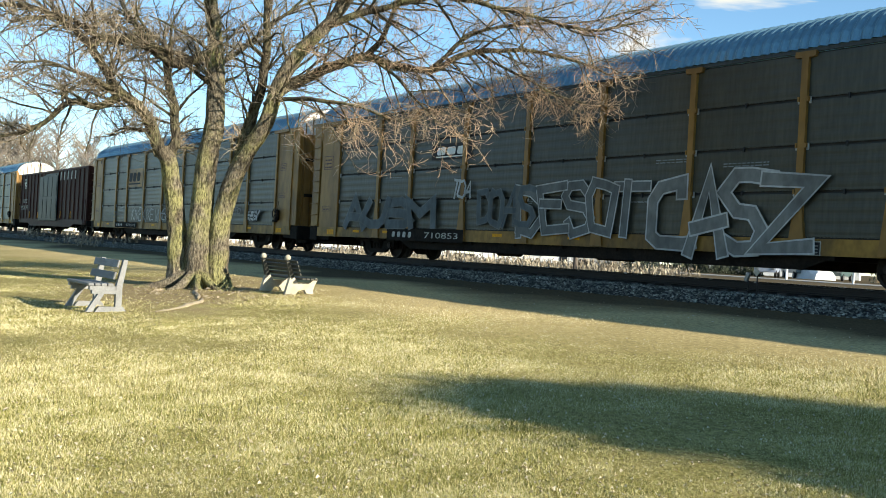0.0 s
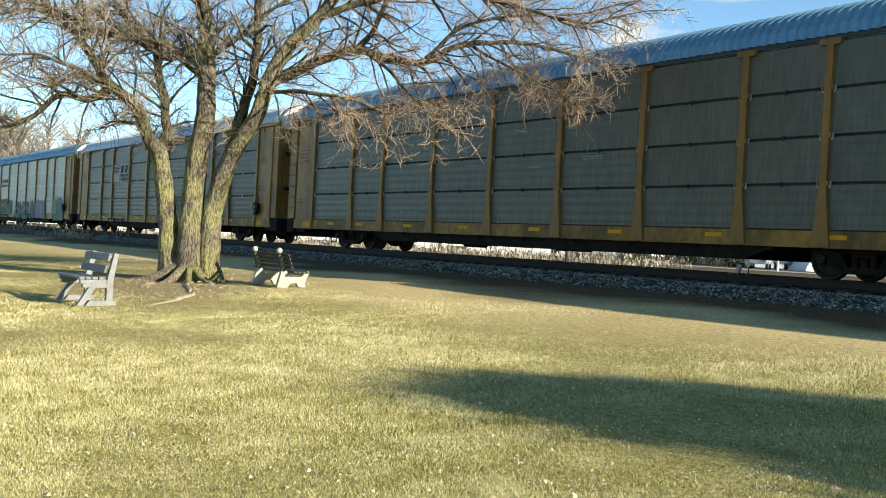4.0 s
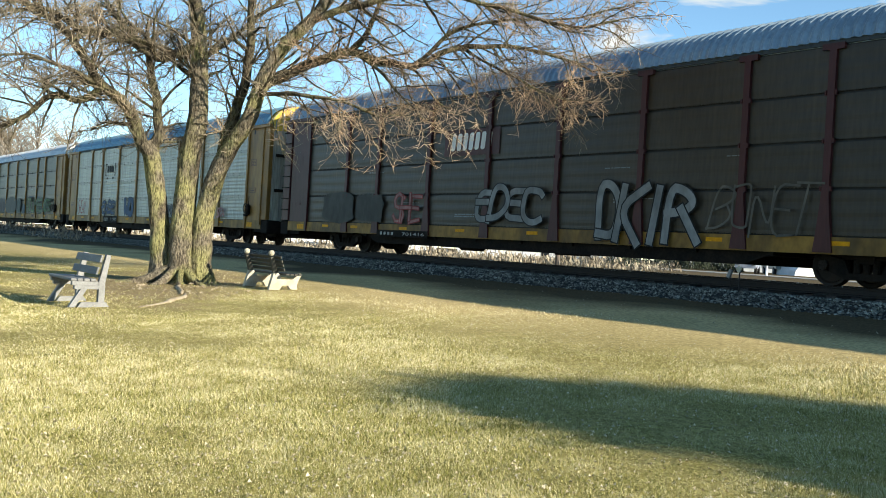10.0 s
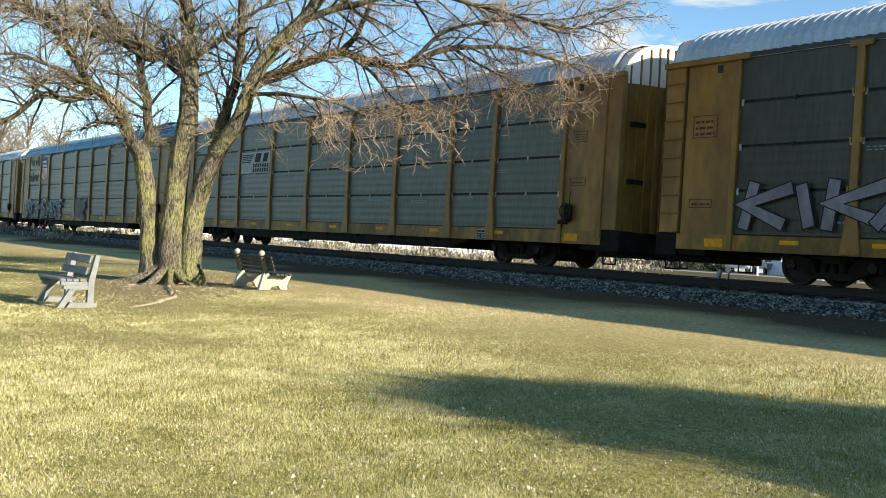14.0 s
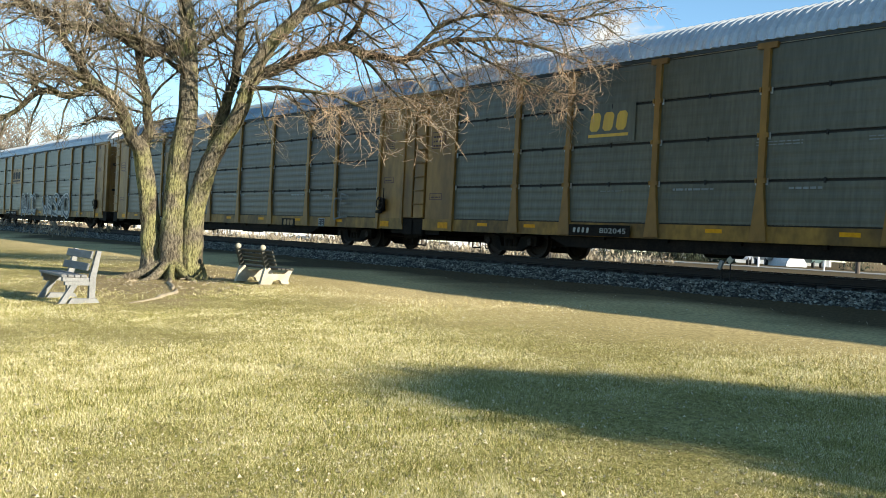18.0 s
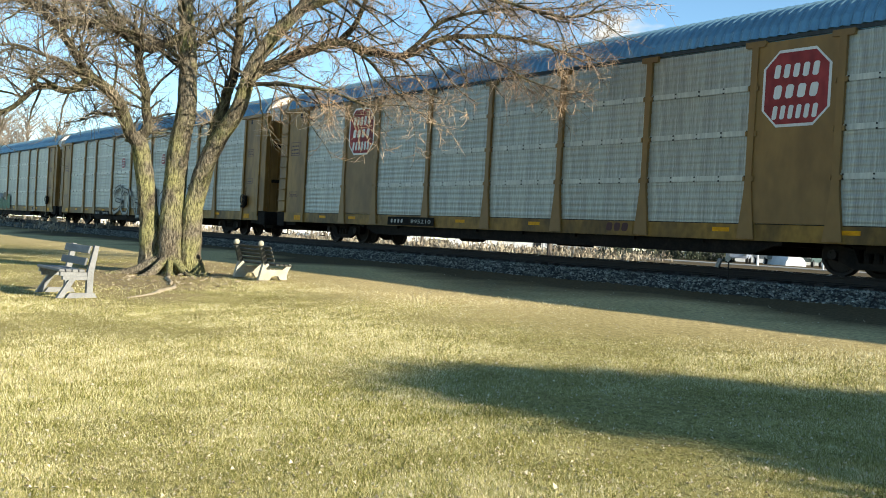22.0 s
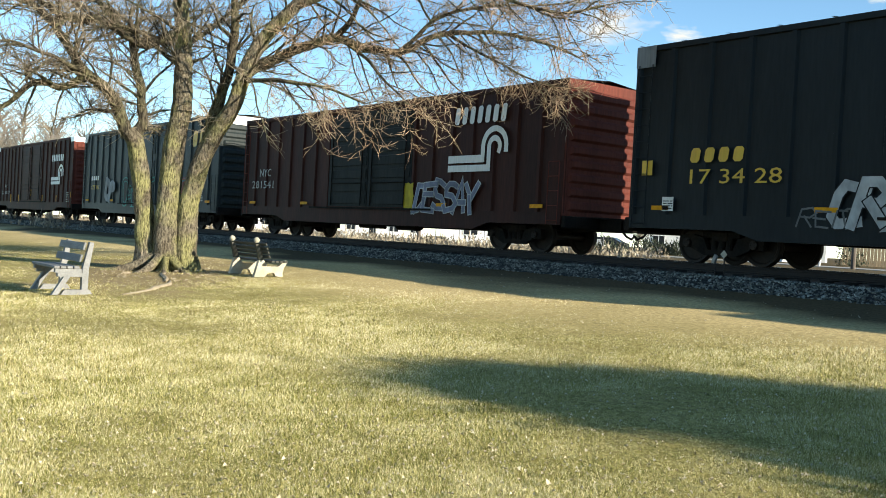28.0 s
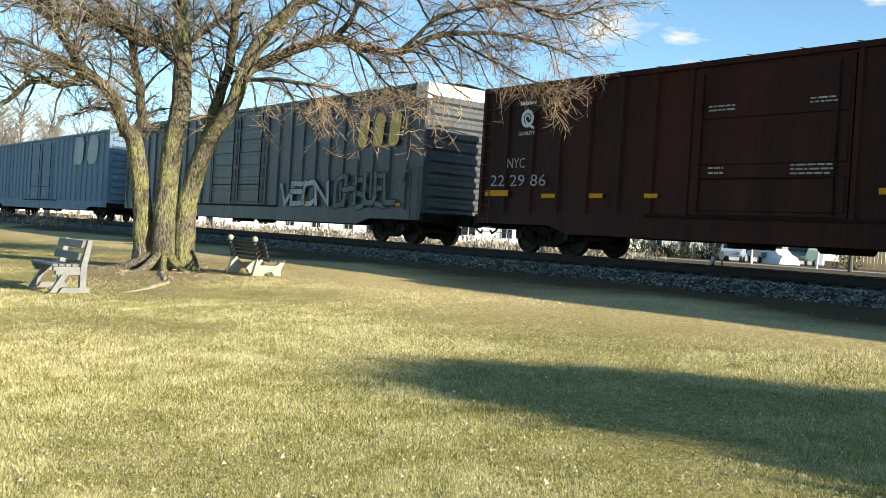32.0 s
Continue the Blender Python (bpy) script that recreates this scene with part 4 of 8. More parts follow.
        part("end_sill", bm, M["black"], car, "", pose(q * (half + 0.01), 0, 0, 0, 0, 0 if q > 0 else 180))
        part("coupler", shared("coupler", coupler_mesh), None, car, "", pose(q * (half + 0.22), 0, 0, 0, 0, 0 if q > 0 else 180))
        part("ladder", ladder_mesh(1.6 if q > 0 else height - 1.2, 0.75), end_mat, car, "", pose(q * (half - 0.3), -1.56, 0))
        if cap:
            bm = bmesh.new()
            xa, xb = sorted((q * 0.034, q * 0.046))
            box(bm, xa, xb, -1.5, 1.5, height - band, height)
            xa, xb = sorted((q * 0.03, q * -0.55))
            box(bm, xa, xb, -1.528, -1.522, height - band, height)
            part("end_cap", bm, M[cap], car, "pale painted band at the top of the end", pose(q * half, 0, 0))
    # roof: shallow pitch with cross ribs
    bm = bmesh.new()
    for i in range(int(length / 1.2)):
        x = -half + i * length / int(length / 1.2)
        x1 = x + length / int(length / 1.2)
        for xa, xb, up in ((x, x + 0.08, 0.045), (x + 0.08, x1, 0.0)):
            vs = [bm.verts.new((xx, y, z + up)) for xx in (xa, xb) for y, z in ((-1.52, height - 0.02), (0, height + 0.12), (1.52, height - 0.02))]
            bm.faces.new((vs[0], vs[1], vs[4], vs[3])), bm.faces.new((vs[1], vs[2], vs[5], vs[4]))
    part("roof", bm, M[roof or body], car, "ribbed low-pitched steel roof")
    return car


def rib_mesh(height, material):
    bm = bmesh.new()
    prism_y = [(-0.09, 0.0), (-0.05, -0.065), (0.05, -0.065), (0.09, 0.0)]
    a = [bm.verts.new((x, y, 1.05)) for x, y in prism_y]
    b = [bm.verts.new((x, y, height - 0.13)) for x, y in prism_y]
    for i in range(3):
        bm.faces.new((a[i], a[i + 1], b[i + 1], b[i]))
    return as_mesh("side_rib", bm, material)


YD = -SIDE - 0.062               # just outside the posts
YB = -1.535                      # just outside a boxcar's ribs

# ---- the consist, from the front ----
DARK = "dark weathered {} with yellow posts and sill"
lead = autorack(-0.69, "panel_dark", "yellow", "yellow", label="dark weathered covered car carrier with yellow posts")
car_a = autorack(0.847, "panel_dark", "yellow", "yellow", label="dark car carrier with yellow posts and large pale angular graffiti")
car_b = autorack(2.357, "panel_dark", "yellow", "yellow", label="dark car carrier with a yellow sign panel and scrawled white graffiti")
car_c = boxcar(3.398, "box_brown", 4.5, door="plug", door_mat="box_navy", label="oxide brown ribbed boxcar with a near-black plug door")
car_d = autorack(4.920, "panel_mid", "yellow", "yellow", label="grey panelled car carrier with bright yellow ends")
car_e = autorack(6.420, "panel_dark", "yellow", "yellow", ribs=4, roof="roof_pale", label_latch="pale", label="dark grey car carrier with yellow posts and a white sign panel")
car_f = autorack(7.934, "panel_silver", "tan", "yellow", ribs=6, label="silver car carrier with bands of blue and green graffiti")
car_g = autorack(9.447, "panel_silver", "post_grey", "post_grey", ribs=6, sill="post_grey", label="silver and grey car carrier with maroon stripes and black graffiti")
car_h = autorack(10.934, "panel_brown", "maroon", "maroon", ribs=3, label_latch=False, roof="roof_dull", label="dark brown car carrier with maroon posts and silver graffiti")
car_i = autorack(12.450, "panel_silver", "tan", "yellow", ribs=6, band="band_dark", cap="gold", door="panel_silver", label="silver car carrier with yellow ends and blue graffiti")
car_j = autorack(13.941, "panel_dark", "yellow", "yellow", roof="roof_pale", label="dark car carrier with yellow posts and a band of green graffiti")
car_k = autorack(15.456, "panel_mid", "yellow", "yellow", roof="roof_pale", label_latch="pale", label="grey car carrier with yellow posts and a small white sign")
car_l = autorack(16.922, "panel_brown", "yellow", "yellow", ribs=3, label_latch=False, label="brown car carrier with a painted flag, a slogan and grey graffiti")
car_m = autorack(18.435, "panel_mid", "yellow", "yellow", roof="roof_pale", label="grey car carrier with yellow posts and a yellow sign panel")
car_n = autorack(19.884, "panel_umber", "yellow", "yellow", roof="roof_dull", label="dark brown-grey car carrier with yellow posts and sign panel")
car_o = autorack(21.401, "panel_slate", "yellow", "yellow", roof="roof_pale", label="dark car carrier with tall white scrawled graffiti")
car_p = autorack(22.867, "panel_silver", "tan", "yellow", ribs=6, cap="gold", label="silver car carrier with two red eight-sided signs on tan panels")
car_q = autorack(24.376, "panel_silver", "tan", "yellow", ribs=6, label="silver car carrier with small red signs and black and white graffiti")
car_r = autorack(25.874, "panel_silver", "tan", "yellow", ribs=6, label="silver car carrier with yellow ends and patches of green paint")
car_s = boxcar(26.920, "box_brown", 4.5, door="double", label="oxide brown boxcar with rows of stencilled marks")
car_u = boxcar(27.987, "box_navy", 4.98, door="plug", cap="post_grey", label="near-black blue hi-cube boxcar with yellow lettering")
car_v = boxcar(29.065, "box_brown", 4.5, door="double", door_mat="green_door", end_mat="box_red_sunlit", label="red-brown boxcar with grey-green double doors and a white wheel emblem")
car_w = boxcar(30.155, "box_teal", 4.98, door="plug", cap="white", label="dark green-blue hi-cube boxcar with green and orange graffiti")
car_x = boxcar(31.227, "box_rust", 4.98, door="double", end_mat="box_red_sunlit", cap="roof_pale", band=0.28, label="rusty red boxcar with a white wheel emblem")
car_y = boxcar(32.259, "box_brown", 4.5, 18.56, 14, door="plug", door_mat="box_brown", end_mat="box_red_sunlit", label="dark oxide brown boxcar with white lettering")
car_z = boxcar(33.750, "box_grey", 4.98, 26.1, 22, door="double", cap="white", label="long slate-grey hi-cube boxcar with white and green graffiti")
car_aa = boxcar(35.250, "box_blue", 4.98, 26.1, 22, door="double", label="long light blue hi-cube boxcar with tall double doors")
car_bb = boxcar(36.750, "box_blue", 4.98, 26.1, 22, door="double", label="long light blue hi-cube boxcar")

# ---- signs on the cars ----


def face(car):
    """The plane just outside a car's side."""
    return YD if car.name.startswith("autorack") else YB


def block_letters(car, x0, x1, z0, z1, colour, n, y=None, wide=0.74):
    """A trade name as plain letter-sized blocks."""
    y = face(car) - 0.004 if y is None else y
    w = (x1 - x0) / n
    for i in range(n):
        a, b = x0 + w * (i + 0.5 - wide / 2), x0 + w * (i + 0.5 + wide / 2)
        q = min((b - a), (z1 - z0)) * 0.2
        bm = bmesh.new()
        lean = (z1 - z0) * 0.10
        prism(bm, [(a + q, z0), (b - q - lean, z0), (b - lean, z0 + q), (b, z1 - q), (b - q, z1), (a + q + lean, z1), (a + lean, z1 - q), (a, z0 + q)], y, y + 0.003)
        part("name_shape", bm, M[colour], car)


def sign_block(car, x0, x1, z0, z1, ground, colour, n):
    y = -SIDE - 0.002 if car.name.startswith("autorack") and z0 > 1.0 else face(car)
    if z0 < 1.0:
        y = -SIDE - 0.012
    plate("sign_panel", car, M[ground], x0, x1, z0, z1, y)
    dx, dz = (x1 - x0) * 0.12, (z1 - z0) * 0.2
    if n == 3 and z0 > 1.0:
        plate("underline", car, M[colour], x0 + dx, x1 - dx, z0 + dz * 0.7, z0 + dz * 1.1, y - 0.005, depth=0.003)
        dz *= 1.5
    block_letters(car, x0 + dx, x1 - dx, z0 + dz, z1 - dz * 0.7, colour, n, y - 0.005, 0.86)


def bracket_sign(car, x0, x1, z0, z1):
    """Black bracket marks round a row of plain name blocks, with two pairs of wheels below."""
    y = -SIDE - 0.004
    w, h = x1 - x0, z1 - z0
    for a, d in ((x0, 1), (x1, -1)):
        bm = bmesh.new()
        for u0, u1, v0, v1 in ((0, 0.05, 0.2, 1.0), (0.05, 0.1, 0.92, 1.0), (0.05, 0.1, 0.2, 0.28)):
            p0, p1 = sorted((a + d * w * u0, a + d * w * u1))
            box(bm, p0, p1, y, y + 0.003, z0 + h * v0, z0 + h * v1)
        part("bracket", bm, M["seam"], car)
    block_letters(car, x0 + w * 0.16, x1 - w * 0.2, z0 + h * 0.42, z0 + h * 0.86, "seam", 3, y, 0.84)
    block_letters(car, x0 + w * 0.12, x0 + w * 0.3, z0, z0 + h * 0.12, "seam", 2, y, 0.7)
    block_letters(car, x0 + w * 0.7, x0 + w * 0.88, z0, z0 + h * 0.12, "seam", 2, y, 0.7)


def sign_lines(car, x0, x1, z0, z1, ground):
    """A sign of speed lines, a slanting mark and two rows of name bars."""
    y = -SIDE - 0.004
    w, h = x1 - x0, z1 - z0
    if ground:
        plate("sign_panel", car, M[ground], x0, x1, z0, z1, y)
    bm = bmesh.new()
    y -= 0.005
    for i in range(5):
        z = z1 - h * (0.10 + 0.085 * i)
        box(bm, x0 + w * 0.04, x0 + w * (0.46 - 0.03 * i), y, y + 0.003, z - h * 0.045, z)
    for a, b in ((0.48, 0.72), (0.76, 0.96)):
        prism(bm, [(x0 + w * a, z1 - h * 0.48), (x0 + w * (b - 0.05), z1 - h * 0.48), (x0 + w * b, z1 - h * 0.07), (x0 + w * (a + 0.05), z1 - h * 0.07)], y, y + 0.003)
    tagged(part("sign_mark", bm, M["seam"], car), kind="stuff")
    for k, (lo, hi) in enumerate(((0.54, 0.72), (0.76, 0.95)) if ground else ((0.7, 0.95),)):
        block_letters(car, x0 + w * (0.42 if ground else 0.02), x1 - w * 0.02, z1 - h * hi, z1 - h * lo, "seam", 7, y)


def number_strip(car, x0, x1, z0, z1, digits):
    """A dark strip with a plain reporting mark and the number."""
    y = -SIDE - 0.056
    z0, z1 = max(z0, 0.56), max(z1, 0.78)
    plate("number_strip", car, M["black"], x0, x1, z0, z1, y)
    w, h = x1 - x0, z1 - z0
    block_letters(car, x0 + w * 0.06, x0 + w * 0.36, z0 + h * 0.27, z0 + h * 0.73, "stencil_grey", 4, y - 0.004, 0.6)
    fitted("lettering", digits, car, x0 + w * 0.52, x1 - w * 0.06, z0 + h * 0.27, z0 + h * 0.73, y - 0.004, "stencil_grey", 0.004)


def fitted(name, text, car, x0, x1, z0, z1, y, colour, bold=0.0):
    """Lettering scaled to a box."""
    ob = letters(text, 1.0, M[colour], car, 0, 0, 0, name, bold=bold)
    co = np.array([v.co[:] for v in ob.data.vertices])
    lo, hi = co.min(0), co.max(0)
    for v in ob.data.vertices:
        v.co.x = (v.co.x - lo[0]) / (hi[0] - lo[0]) * (x1 - x0)
        v.co.y = (v.co.y - lo[1]) / (hi[1] - lo[1]) * (z1 - z0)
    ob.matrix_basis = pose(x0, y, z0, 90)
    return tagged(ob, kind="stuff")


def words(car, x0, x1, z0, z1, text, colour):
    fitted("lettering", text, car, x0, x1, z0, z1, face(car) - 0.004, "stencil_grey" if colour == "white" else colour)


def cream_words(car, x0, x1, z0, z1, text):
    y = -SIDE - 0.004
    plate("slogan_panel", car, paint("cream_paint", (0.5, 0.43, 0.31)), x0, x1, z0, z1, y)
    fitted("lettering", text, car, x0 + 0.06, x1 - 0.08, z0 + (z1 - z0) * 0.18, z1 - (z1 - z0) * 0.12, y - 0.005, "seam", 0.035)


def black_panel(car, x0, x1, z0, z1):
    bm = bmesh.new()
    box(bm, x0, x1, -1.60, -1.53, z0, z1, 0.02)
    door = part("plug_door", bm, M["box_navy"], car, "near-black double plug door")
    for i in range(4):
        a = x0 + (x1 - x0) * (i + 0.06) / 4
        for lo, hi in ((z0 + 0.15, z0 + (z1 - z0) * 0.48), (z0 + (z1 - z0) * 0.54, z1 - 0.12)):
            bm = bmesh.new()
            box(bm, a, a + (x1 - x0) / 4 * 0.8, -1.62, -1.60, lo, hi, 0.008)
            part("door_panel", bm, M["box_navy"], door)


def reflector(car, x0, x1, z0, z1):
    plate("reflector", car, M["orange"], x0, x1, z0, z1, face(car) - 0.004)


def gold_plate(car, x0, x1, z0, z1):
    plate("gold_plate", car, M["gold"], x0, x1, z0, z1, face(car) - 0.004)


def paper(car, x0, x1, z0, z1):
    plate("placard", car, M["white"], x0, x1, z0, z1, face(car) - 0.004)
    bars(car, M["seam"], x0 + 0.03, z0 + 0.05, x1 - x0 - 0.05, z1 - z0 - 0.1, face(car) - 0.008, 4)


def stencil_at(car, x0, x1, z0, z1, colour, n):
    bars(car, M[colour], x0, z0, x1 - x0, z1 - z0, face(car) - 0.004, n)


def arc(bm, cx, cz, r, w, a0, a1, y):
    ribbon(bm, [(cx + r * math.cos(radians(a)), cz + r * math.sin(radians(a))) for a in np.linspace(a0, a1, 14)], w, y, False)


def emblem(car, x0, x1, z0, z1, colour):
    """A railway's wheel-and-rail mark in plain shapes."""
    y = face(car) - 0.005
    w, h = x1 - x0, z1 - z0
    r = min(w * 0.24, h * 0.46)
    cx, cz = x1 - r, z1 - r
    bm = bmesh.new()
    arc(bm, cx, cz, r * 0.86, r * 0.28, -10, 190, y)
    arc(bm, cx, cz, r * 0.40, r * 0.26, -30, 190, y)
    box(bm, cx - r, cx - r * 0.72, y, y + 0.003, z0 + h * 0.2, cz)
    box(bm, cx - r * 0.54, cx - r * 0.26, y, y + 0.003, z0, cz)
    box(bm, x0, cx - r * 1.0, y, y + 0.003, z0 + h * 0.20, z0 + h * 0.37)
    box(bm, x0, cx - r * 0.54, y, y + 0.003, z0, z0 + h * 0.15)
    part("emblem", bm, M[colour], car, "worn white wheel-and-rail emblem")


def quality(car, x0, x1, z0, z1):
    y = face(car) - 0.005
    cx, cz = (x0 + x1) / 2, (z0 + z1) / 2
    r = (z1 - z0) * 0.27
    bm = bmesh.new()
    arc(bm, cx, cz, r * 0.8, r * 0.4, 0, 360, y)
    arc(bm, cx, cz, r * 0.35, r * 0.22, 0, 250, y)
    ribbon(bm, [(cx, cz - r * 0.5), (cx + r, cz - r * 1.05)], r * 0.3, y, False)
    part("emblem", bm, M["white"], car)
    block_letters(car, x0, x1, z1 - (z1 - z0) * 0.1, z1, "white", 7)
    fitted("lettering", "QUALITY", car, x0, x1, z0, z0 + (z1 - z0) * 0.13, y, "white")


def stripe(car, x0, x1, z0, z1):
    z = (z0 + z1) / 2
    x = -sum(BAYS) / 2
    for b in BAYS:
        plate("stripe", car, M["maroon"], x + 0.06, x + b - 0.06, z - 0.055, z + 0.055, -SIDE - 0.004, depth=0.02)
        x += b


def shield(car, x0, x1, z0, z1):
    """Yellow panel with a plain blue-topped, striped shield."""
    plate("sign_panel", car, M["yellow"], x0, x1, z0, z1, -SIDE - 0.004)
    w, h = x1 - x0, z1 - z0
    y = -SIDE - 0.010
    a, b = x0 + w * 0.14, x1 - w * 0.2
    cx = (a + b) / 2
    top = z1 - h * 0.06
    mid, low = top - h * 0.40, z0 + h * 0.14
    bm = bmesh.new()
    prism(bm, [(a + 0.1, mid), (b - 0.1, mid), (b, mid + h * 0.2), (b - 0.12, top - h * 0.04), (cx, top), (a + 0.12, top - h * 0.04), (a, mid + h * 0.2)], y, y + 0.004)
    sh = part("shield", bm, paint("sign_blue", (0.03, 0.06, 0.22)), car)
    block_letters(car, a + 0.2, b - 0.2, mid + h * 0.18, mid + h * 0.27, "white", 5, y - 0.003)
    block_letters(car, a + 0.2, b - 0.2, mid + h * 0.04, mid + h * 0.13, "white", 7, y - 0.003)
    n = 9
    for i in range(n):
        u0, u1 = a + 0.08 + (b - a - 0.16) * i / n, a + 0.08 + (b - a - 0.16) * (i + 1) / n
        uc = ((u0 + u1) / 2 - cx) / ((b - a) / 2)
        plate("stripe", sh, paint("sign_red", (0.36, 0.05, 0.05)) if i % 2 == 0 else M["white"], u0, u1, low + h * 0.16 * uc * uc, mid, y)


def octagon(car, x0, x1, z0, z1):
    """A tan bay panel with a red eight-sided sign, near each end of the car."""
    for s in (1, -1):
        xc = -sum(BAYS) / 2 + 2.8 + 1.0
        a, b = (xc - 0.93, xc + 0.93) if s > 0 else (-xc - 0.93, -xc + 0.93)
        plate("tan_panel", car, M["tan"], a, b, LEVELS[0] + 0.02, LEVELS[-1] - 0.02, -SIDE - 0.014, depth=0.02)
        c, w, lo, hi = (a + b) / 2, 0.78, 2.97, 4.55
        for k, (m, g) in enumerate(((M["white"], 0.0), (paint("sign_red", (0.36, 0.05, 0.05)), 0.06))):
            bm = bmesh.new()
            q = 0.36
            pts = [(c - w + g, lo + q), (c - w + q, lo + g), (c + w - q, lo + g), (c + w - g, lo + q), (c + w - g, hi - q), (c + w - q, hi - g), (c - w + q, hi - g), (c - w + g, hi - q)]
            prism(bm, pts, -SIDE - 0.022 - 0.004 * k, -SIDE - 0.018 - 0.004 * k)
            part("sign", bm, m, car, "red eight-sided sign with a pale rim" if k else "")
        for i in range(3):
            block_letters(car, c - 0.55, c + 0.55, hi - 0.58 - i * 0.42, hi - 0.30 - i * 0.42, "white", (5, 4, 6)[i], -SIDE - 0.031)


def red_sign(car, x0, x1, z0, z1):
    """A small red eight-sided sign with a pale rim and rows of name blocks."""
    y = -SIDE - 0.006
    c, lo, hi, w = (x0 + x1) / 2, z0, z1, (z1 - z0) * 0.46
    for k, (m, g) in enumerate(((M["white"], 0.0), (paint("sign_red", (0.36, 0.05, 0.05)), 0.03))):
        q = w * 0.45
        bm = bmesh.new()
        prism(bm, [(c - w + g, lo + q), (c - w + q, lo + g), (c + w - q, lo + g), (c + w - g, lo + q), (c + w - g, hi - q), (c + w - q, hi - g), (c - w + q, hi - g), (c - w + g, hi - q)], y - 0.004 * k, y + 0.003 - 0.004 * k)
        part("sign", bm, m, car, "small red eight-sided sign" if k else "")
    for i in range(3):
        f = (hi - lo) / 4.4
        block_letters(car, c - w * 0.62, c + w * 0.62, hi - f * (i + 1.45), hi - f * (i + 0.8), "white", (5, 4, 6)[i], y - 0.009)



def test_plate(car, x):
    """A small black plate with a white rim and two white lines, on the sill."""
    y = -SIDE - 0.012
    plate("test_plate", car, M["stencil_grey"], x - 0.21, x + 0.21, 0.63, 0.92, y)
    for a, b in ((x - 0.19, x - 0.01), (x + 0.01, x + 0.19)):
        plate("test_panel", car, M["seam"], a, b, 0.65, 0.90, y - 0.004)
        bars(car, M["stencil_grey"], a + 0.03, 0.68, 0.11, 0.2, y - 0.007, 3)


for car, x in ((car_a, 7.6), (car_e, 8.9), (car_k, 8.9), (car_m, 8.9), (car_n, 8.4), (car_o, 8.9), (car_r, 8.7)):
    test_plate(car, x)

# lettering, signs and sprayed paint, car by car
sign_block(car_a, -6.12, -4.03, 3.14, 3.63, "seam", "white", 3)
tag(car_a, "AUSM", -11.34, 1.12, 5.59, 0.82, paint("spray_slate", (0.1, 0.125, 0.14)), paint("spray_pale_grey", (0.15, 0.16, 0.16)), YD, 0.260, 0.030, seed=1, lean=0.1)
tag(car_a, "DOAS", -3.55, 1.17, 2.50, 0.96, paint("spray_slate", (0.1, 0.125, 0.14)), paint("spray_pale_grey", (0.15, 0.16, 0.16)), YD, 0.150, 0.030, seed=2)
tag(car_a, "DESOT", -1.61, 1.01, 4.58, 1.15, paint("spray_pale_grey", (0.15, 0.16, 0.16)), paint("spray_white", (0.5, 0.51, 0.5)), YD, 0.210, 0.035, seed=3, lean=0.0)
tag(car_a, "CASZ", 3.42, 0.76, 4.16, 1.46, paint("spray_dull_silver", (0.2, 0.205, 0.195)), paint("spray_white", (0.5, 0.51, 0.5)), YD, 0.270, 0.042, seed=4, lean=0.0)
tag(car_a, "TOA", -4.81, 1.97, 0.97, 0.46, None, paint("spray_white", (0.5, 0.51, 0.5)), YD, 0.050, 0.014, seed=5)
number_strip(car_a, -8.46, -4.17, 0.58, 0.98, "710853")
sign_block(car_b, -7.35, -4.70, 2.93, 3.95, "yellow", "seam", 3)
for k, (text, at) in enumerate((("KIKE", -6.0), ("KIKE", -4.1), ("WIKE", -2.2), ("KITE", -0.5))):
    tag(car_b, text, at, 1.08, 1.62, 0.62, None, paint("spray_white", (0.5, 0.51, 0.5)), YD, 0.045, 0.000, seed=6 + k, lean=0.05)
    tag(car_b, text, at + 0.06, 1.10, 1.55, 0.58, None, paint("spray_silver", (0.27, 0.28, 0.28)), YD + 0.004, 0.035, 0.000, seed=16 + k, soft=True)
tag(car_b, "AVMSP", -11.61, 1.15, 3.36, 0.43, None, paint("spray_pale_grey", (0.15, 0.16, 0.16)), YD, 0.040, 0.000, seed=8)
tag(car_b, "DEBO", 7.63, 1.46, 1.13, 0.24, None, paint("spray_silver", (0.27, 0.28, 0.28)), YD, 0.045, 0.000, seed=70)
tag(car_b, "HESY", 9.62, 1.22, 1.08, 0.34, paint("spray_white", (0.5, 0.51, 0.5)), paint("spray_black", (0.015, 0.015, 0.016)), YD, 0.100, 0.030, seed=71, soft=True)
number_strip(car_b, -9.01, -5.13, 0.66, 0.96, "973592")
block_letters(car_c, 2.29, 6.86, 3.73, 4.31, "stencil_grey", 5, None, 0.36)
black_panel(car_c, -2.83, 2.17, 0.93, 4.13)
words(car_c, -8.14, -6.91, 2.25, 2.56, "NY C", "white")
words(car_c, -8.94, -6.60, 1.75, 2.06, "22 28 97", "white")
reflector(car_c, -6.14, -5.95, 1.13, 1.60)
reflector(car_c, -3.52, -3.36, 1.13, 1.56)
reflector(car_c, 2.99, 3.09, 1.13, 1.60)
reflector(car_c, 5.61, 5.69, 1.13, 1.59)
quality(car_c, -7.89, -7.39, 3.36, 4.08)
sign_lines(car_e, -7.14, -4.51, 2.84, 3.83, "sign_grey")
number_strip(car_e, -7.51, -4.84, 0.44, 0.73, "850474")
sign_block(car_e, 5.21, 6.82, 0.42, 0.74, "seam", "white", 3)
